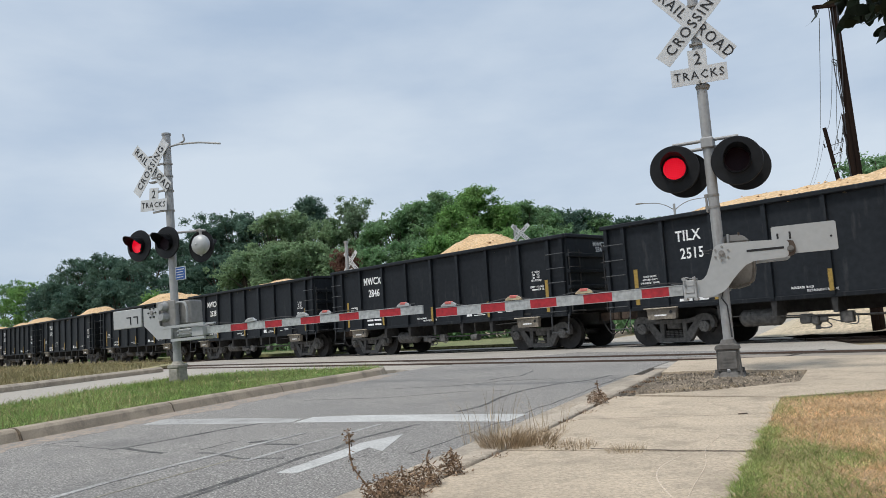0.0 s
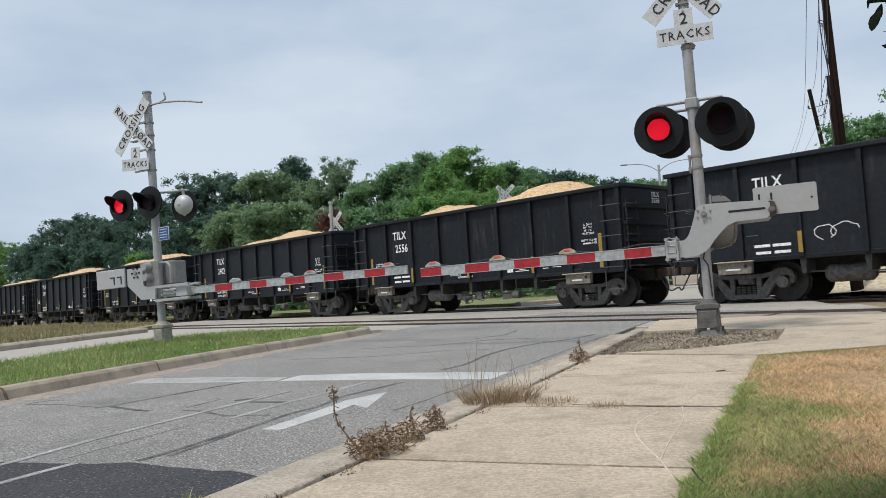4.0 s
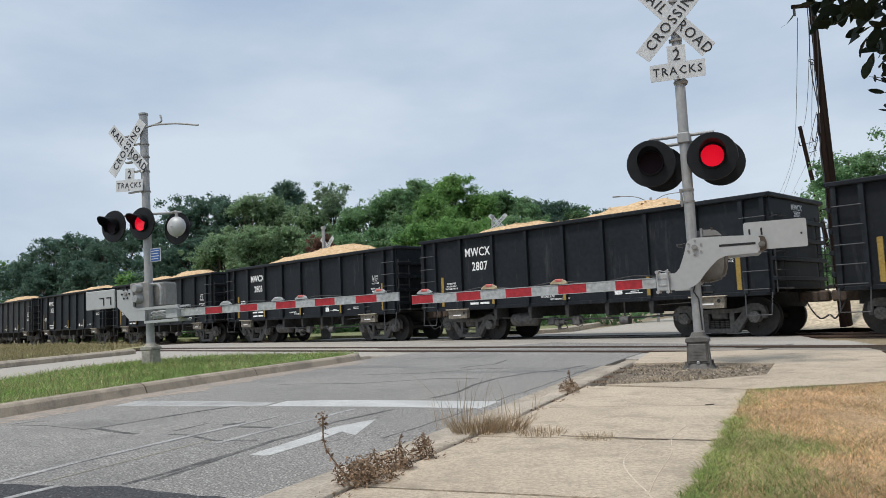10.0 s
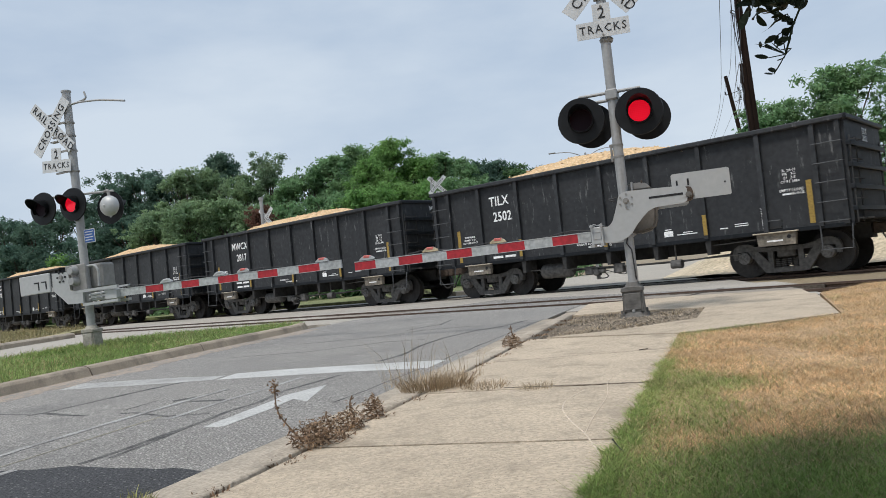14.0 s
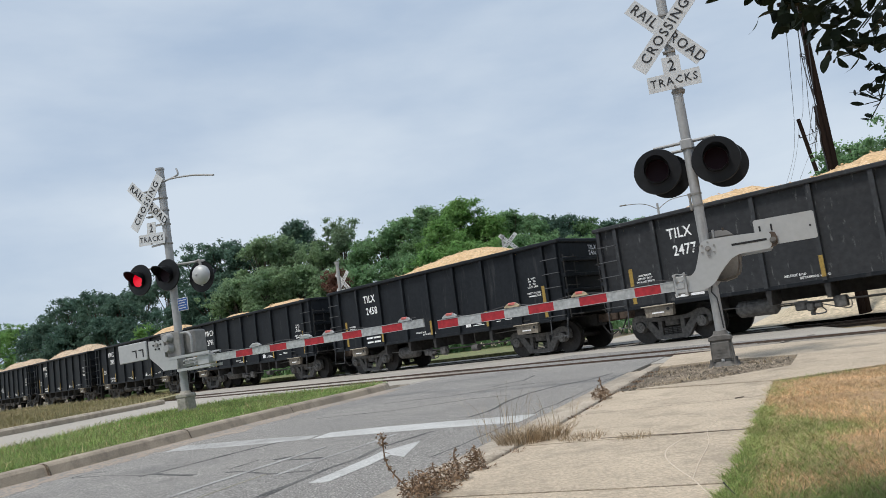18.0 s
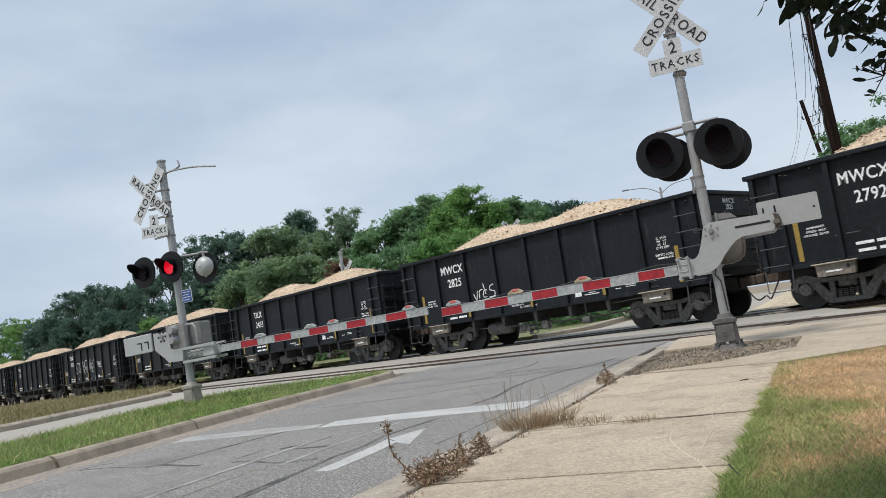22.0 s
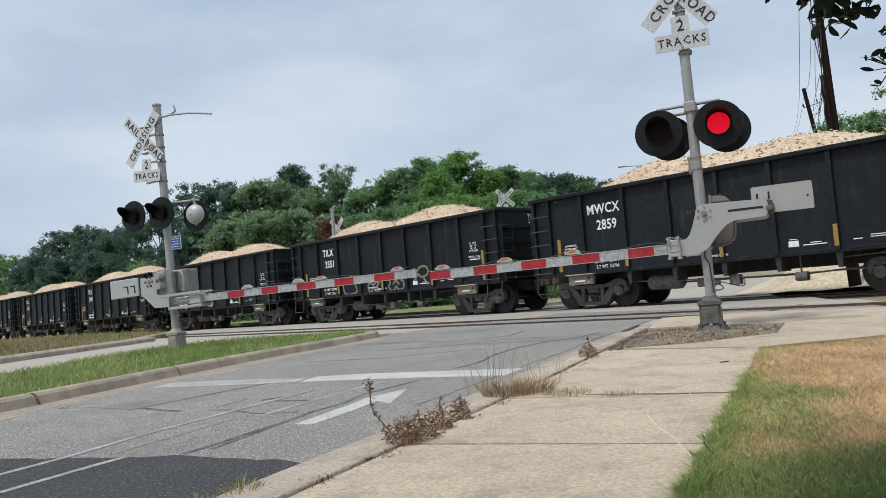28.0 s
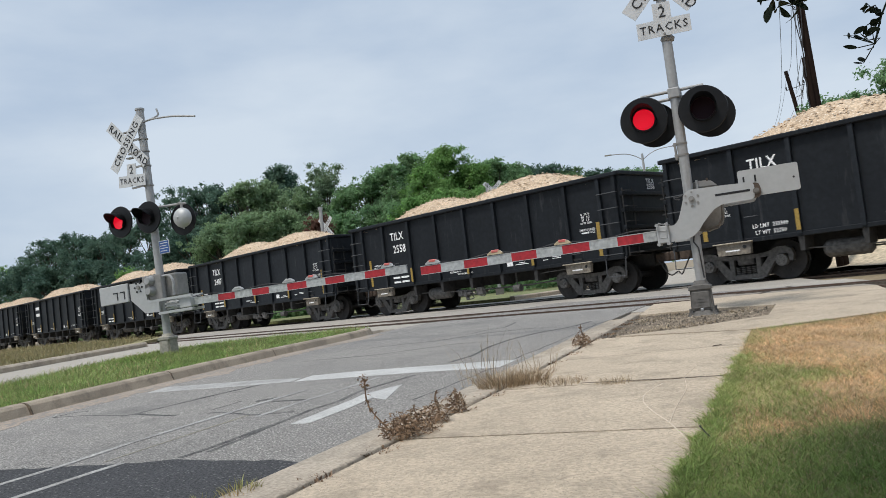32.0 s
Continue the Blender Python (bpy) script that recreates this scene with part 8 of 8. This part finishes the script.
def dry_weed(x, y, z, height, seed, label, lean=(0.0, 0.0), bush=0.0):
    """A dead stalk with curled leaves."""
    rnd = random.Random(seed)
    w = thing("dry_weed", pose(x, y, z), label, "weed", "dry weeds along the kerb")
    pts = [Vector((lean[0] * (1.7 * k - 0.7 * k * k) + 0.012 * math.sin(7 * k + seed), lean[1] * k, height * k)) for k in np.linspace(0, 1, 9)]
    bm = bmesh.new()
    tube(bm, pts, 0.004, 6)
    part("stalk", bm, M["weed_brown"], w)
    bm = bmesh.new()
    def leaf(c, d, ln, wd):
        """A dead leaf that curls over along its length."""
        s = d.cross(Vector((rnd.gauss(0, 1), rnd.gauss(0, 1), rnd.gauss(0, 1)))).normalized() * wd
        over = d.cross(s).normalized() * ln * rnd.uniform(0.25, 0.6) * rnd.choice((-1, 1)) + Vector((0, 0, -0.25 * ln))
        rows = []
        for q, k in ((0.0, 0.25), (0.45, 1.0), (0.8, 0.8), (1.0, 0.1)):
            m = c + d * ln * (q - 0.35 * q * q) + over * q * q
            rows.append((bm.verts.new(m + s * k), bm.verts.new(m - s * k)))
        for (a, b), (e, f) in zip(rows, rows[1:]):
            bm.faces.new((a, b, f, e))
    for i in range(int(60 * height / 0.4)):
        k = rnd.uniform(0.1, 1.0) ** 0.8
        p = pts[min(int(k * 8), 8)]
        d = Vector((rnd.gauss(0, 1), rnd.gauss(0, 1), rnd.gauss(0.0, 0.5))).normalized()
        leaf(p, d, rnd.uniform(0.02, 0.042), rnd.uniform(0.0025, 0.006))
    if height > 0.25:
        for i in range(46):
            d = Vector((rnd.gauss(0, 1), rnd.gauss(0, 1), rnd.gauss(0.4, 0.8))).normalized()
            leaf(pts[-1] + Vector((rnd.gauss(0, 0.010), rnd.gauss(0, 0.010), rnd.gauss(-0.012, 0.018))), d, rnd.uniform(0.012, 0.03), rnd.uniform(0.0025, 0.005))
    for i in range(int(bush * 6000)):
        a, r = rnd.uniform(0, 6.3), bush * math.sqrt(rnd.random())
        c = Vector((r * math.cos(a), r * math.sin(a), rnd.uniform(0, 0.15) * (1 - r / (bush + 0.01) * 0.6)))
        d = Vector((rnd.gauss(0, 1), rnd.gauss(0, 1), rnd.gauss(0.5, 0.6))).normalized()
        leaf(c, d, rnd.uniform(0.015, 0.04), rnd.uniform(0.0018, 0.0045))
    part("dead_leaves", bm, M["weed_brown"], w)
    return w


def zp(x, y, dz=0.08):
    return ground_z(x, y) + dz


dry_weed(-0.445, 3.42, zp(-0.445, 3.42), 0.30, 1, "tall dead brown weed with curled leaves in the kerb joint", (-0.13, 0.06))
for _k, (_x, _y, _b) in enumerate(((-0.40, 3.34, 0.10), (-0.33, 3.45, 0.12), (-0.22, 3.68, 0.075), (-0.10, 3.95, 0.06))):
    dry_weed(_x, _y, zp(_x, _y), 0.11 + 0.03 * (_k % 3), 10 + _k, "bushy dead brown weed in the kerb joint", (0.02, 0.02), _b)
dry_weed(1.16, 6.8, zp(1.16, 6.8), 0.2, 30, "small dead brown weed in the kerb joint", (0.02, 0.0), 0.09)
clump("grass_tuft", 0.24, 4.80, zp(0.24, 4.80), 0.17, 620, 0.12, M["tuft"], "dry grass tuft in the kerb joint", 41, 1.7, 0.003)
clump("grass_tuft", 0.42, 4.85, zp(0.42, 4.85), 0.15, 460, 0.10, M["tuft"], "dry grass tuft in the kerb joint", 42, 1.7, 0.003)
clump("grass_tuft", 0.62, 4.62, zp(0.62, 4.62), 0.16, 300, 0.04, M["tuft"], "low dry grass in the pavement joint", 43, 1.2, 0.003)
clump("grass_tuft", 0.90, 4.35, zp(0.90, 4.35), 0.12, 160, 0.04, M["straw"], "low grass in the pavement joint", 44, 1.4, 0.003)
clump("tall_grass", 0.12, 4.95, zp(0.12, 4.95), 0.18, 34, 0.40, M["straw"], "tall thin dry grass stems by the kerb", 45, 0.5, 0.004)
clump("tall_grass", 0.55, 5.2, zp(0.55, 5.2), 0.14, 22, 0.30, M["straw"], "tall thin dry grass stems by the kerb", 46, 0.5, 0.004)
for _k, (_x, _y) in enumerate(((1.9, 7.5), (2.2, 7.6), (2.6, 7.7), (2.35, 8.8), (2.9, 9.2), (3.4, 8.6))):
    clump("grass_tuft", _x, _y, zp(_x, _y, 0.035), 0.16, 120, 0.05, M["straw"], "dry grass on the gravel bed", 60 + _k, 0.9)
for _k, _y in enumerate(np.arange(2.2, 9.0, 0.45)):
    clump("joint_debris", edge_x(_y) + 0.01, _y, zp(edge_x(_y), _y, 0.07), 0.10, 60, 0.02, M["weed_brown"], "dead leaves in the kerb joint", 80 + _k, 1.5, 0.012, "debris")
clump("grass_tuft", -1.10, 2.92, zp(-1.1, 2.92, 0.0), 0.10, 90, 0.06, M["grass_mixed"], "green grass tuft in the gutter", 120, 0.9)
clump("grass_tuft", -1.22, 2.72, zp(-1.22, 2.72, 0.0), 0.07, 60, 0.05, M["grass_mixed"], "green grass tuft in the gutter", 121, 0.9)
stick = thing("dead_stem", pose(0.86, 2.52, zp(0.86, 2.52)), "dark bare stem at the lawn edge", "stem")
bm = bmesh.new()
tube(bm, rounded([(0.02, -0.02, 0), (0.0, 0.01, 0.02), (-0.015, 0.03, 0.045)]), 0.002, 6)
bar(bm, (-0.015, 0.03, 0.044), (-0.018, 0.034, 0.052), 0.0035, 6)
part("stem", bm, M["wire"], stick)
twig = thing("twig", pose(2.0, 5.55, zp(2.0, 5.55)), "small dark twig on the pavement", "twig")
bm = bmesh.new()
bar(bm, (-0.035, 0, 0.006), (0.035, 0.014, 0.006), 0.004, 6)
part("stem", bm, M["bark"], twig)

build_pebbles()


# ---- birds ----
def build_bird(label):
    b = thing("bird", pose(0, 0, 12), label, "bird", "birds in the sky")
    bm = bmesh.new()
    bmesh.ops.create_uvsphere(bm, u_segments=10, v_segments=6, radius=0.045, matrix=Matrix.Diagonal((0.8, 2.2, 0.8, 1)))
    prism(bm, [(-0.012, -0.003), (0.012, -0.003), (0.03, 0.003), (-0.03, 0.003)], -0.19, -0.07)
    part("body", bm, M["wire"], b, smooth=True)
    for side in (-1, 1):
        bm = bmesh.new()
        a = [bm.verts.new(q) for q in ((side * 0.02, 0.05, 0.01), (side * 0.02, -0.04, 0.01), (side * 0.12, -0.03, 0.05), (side * 0.22, -0.06, 0.03), (side * 0.12, 0.05, 0.055))]
        bm.faces.new(a)
        bmesh.ops.solidify(bm, geom=bm.faces[:], thickness=0.006)
        part("wing", bm, M["wire"], b)
    return b


BIRDS = [build_bird("small dark bird gliding past the signal"), build_bird("small dark bird flying over the trees")]


# ---- how things move ----
TRAIN_RUN = [(0.0, -9.59), (1.0, 3.71), (2.0, 17.06), (3.0, 30.42), (6.0, 70.62), (7.0, 84.04), (8.0, 97.42), (9.0, 110.85), (10.0, 124.34), (11.0, 137.91), (12.0, 151.47), (13.0, 165.03),
             (16.0, 205.44), (17.0, 219.11), (18.0, 232.82), (19.0, 246.54), (20.0, 260.34), (21.0, 274.15), (22.0, 288.07), (23.0, 301.89), (24.0, 315.84), (25.0, 329.55), (27.5, 364.01),
             (28.0, 370.88), (29.0, 384.25), (30.0, 398.14), (31.0, 412.11), (32.0, 426.57)]
BIRD_RUNS = [[(0.0, (-30, 60, 60)), (3.5, (3, 42, 24)), (6.0, (9.94, 38.49, 11.78)), (7.0, (12.16, 37.84, 10.71)), (8.0, (15.27, 36.7, 9.6)), (8.6, (16.99, 35.94, 9.32)), (11.0, (25, 32, 8.6)), (32.0, (110, -10, 20))],
             [(0.0, (40, 80, 6.0)), (8.0, (-20.3, 56.4, 6.2)), (8.7, (-24.9, 54.31, 8.46)), (9.0, (-26.87, 53.37, 9.83)), (10.0, (-33.4, 50.2, 14)), (32.0, (-180, -10, 40))]]


def car_pose(i, s):
    d = CAR_PITCH * i - s - 3.2
    x, y = un(d, TRACK_FAR)
    return pose(x, y, RAIL_Z, 0, 0, math.degrees(math.atan2(-UY, -UX)))


def same_keys(ob, keyed):
    ob.rotation_mode = "QUATERNION"
    ob.animation_data_create()
    ob.animation_data.action = keyed.animation_data.action
    ob.animation_data.action_slot = keyed.animation_data.action_slot


def motions():
    for i, car in TRAIN:
        walk(car, [(t, car_pose(i, s)) for t, s in TRAIN_RUN])
    for bird, run in zip(BIRDS, BIRD_RUNS):
        head = math.degrees(math.atan2(run[3][1][1] - run[2][1][1], run[3][1][0] - run[2][1][0])) - 90
        walk(bird, [(t, pose(*p, 0, 0, head)) for t, p in run])
    # wheels roll on the rails; alike axles share their keys
    ts = [k / 30 for k in range(0, 961)]
    run = np.interp(ts, [t for t, _ in TRAIN_RUN], [s for _, s in TRAIN_RUN])
    keyed = {}
    for i, car in TRAIN:
        for truck in car.children:
            if not truck.name.startswith("truck"):
                continue
            for ws in truck.children:
                if ws.name.startswith("wheelset"):
                    front = ws.location.x > 0
                    if front not in keyed:
                        x = ws.location.x
                        walk(ws, [(t, pose(x, 0, 0.457, 0, math.degrees((s - run[0]) / 0.457), 0)) for t, s in zip(ts, run)])
                        keyed[front] = ws
                    else:
                        same_keys(ws, keyed[front])
    # the bough sways in the wind, hanging a little lower at first
    gust_t = [0, 2, 6, 7, 8, 9, 10, 11, 13, 21, 23, 25, 27, 28, 29, 30, 31, 32]
    gust_x = [0.035, 0.035, 0.05, 0.05, 0.03, 0.0, 0.05, -0.02, 0.0, -0.03, 0.0, 0.085, 0.0, -0.09, -0.10, -0.13, -0.16, -0.19]
    gust_z = [-0.02, -0.01, -0.03, -0.03, -0.03, 0.0, -0.02, 0.0, 0.0, 0.0, 0.0, -0.01, 0.0, 0.02, -0.02, -0.02, -0.01, 0.06]
    for bough, root in SWAYING:
        rows = []
        for k in range(81):
            t = 0.4 * k
            low = -0.05 if t < 13.2 else -0.05 * max(0.0, (15.5 - t) / 2.3)
            gx, gz = np.interp(t, gust_t, gust_x), np.interp(t, gust_t, gust_z)
            a, b = math.sin(1.9 * t) + 0.6 * math.sin(3.1 * t + 1.0), math.sin(2.3 * t + 0.7)
            rows.append((t, Matrix.Translation(root + Vector((0.010 * a + 0.85 * gx, 0.006 * b - 0.53 * gx, low + gz + 0.008 * b))) @ pose(0, 0, 0, 0.8 * b, 1.1 * a, 0.6 * b)))
        walk(bough, rows)
    # the lamps flash by turns: each lamp face turns its lit or its dark side forward
    nudge = {11: -0.06, 16: -0.04, 21: -0.02, 48: 0.07, 53: -0.13}
    switch = [0.45 + 0.595 * k + nudge.get(k, 0.0) for k in range(54)]
    for lens, side, dark in LENSES:
        here = lens.location.copy()

        def lit(t):
            first = sum(q <= t for q in switch) % 2 == 0
            return (first if side == 0 else not first) and not any(a <= t < b for a, b in dark)

        angle = 0.0 if lit(0.0) else 180.0
        rows, state, last = [(0.0, pose(*here, 0, 0, angle))], lit(0.0), 0.0
        for k in range(6, 1916):
            t = k / 60
            if lit(t) != state and t - last > 0.16:
                state, last = lit(t), t
                rows += [(t - 0.08, pose(*here, 0, 0, angle)), (t - 0.03, pose(*here, 0, 0, angle))]
                for q in (1, 2, 3):
                    rows.append((t - 0.03 + q / 50, pose(*here, 0, 0, angle + 60 * q)))
                angle += 180.0
                rows.append((t + 0.07, pose(*here, 0, 0, angle)))
        rows.append((32.0, pose(*here, 0, 0, angle)))
        walk(lens, rows)


motions()
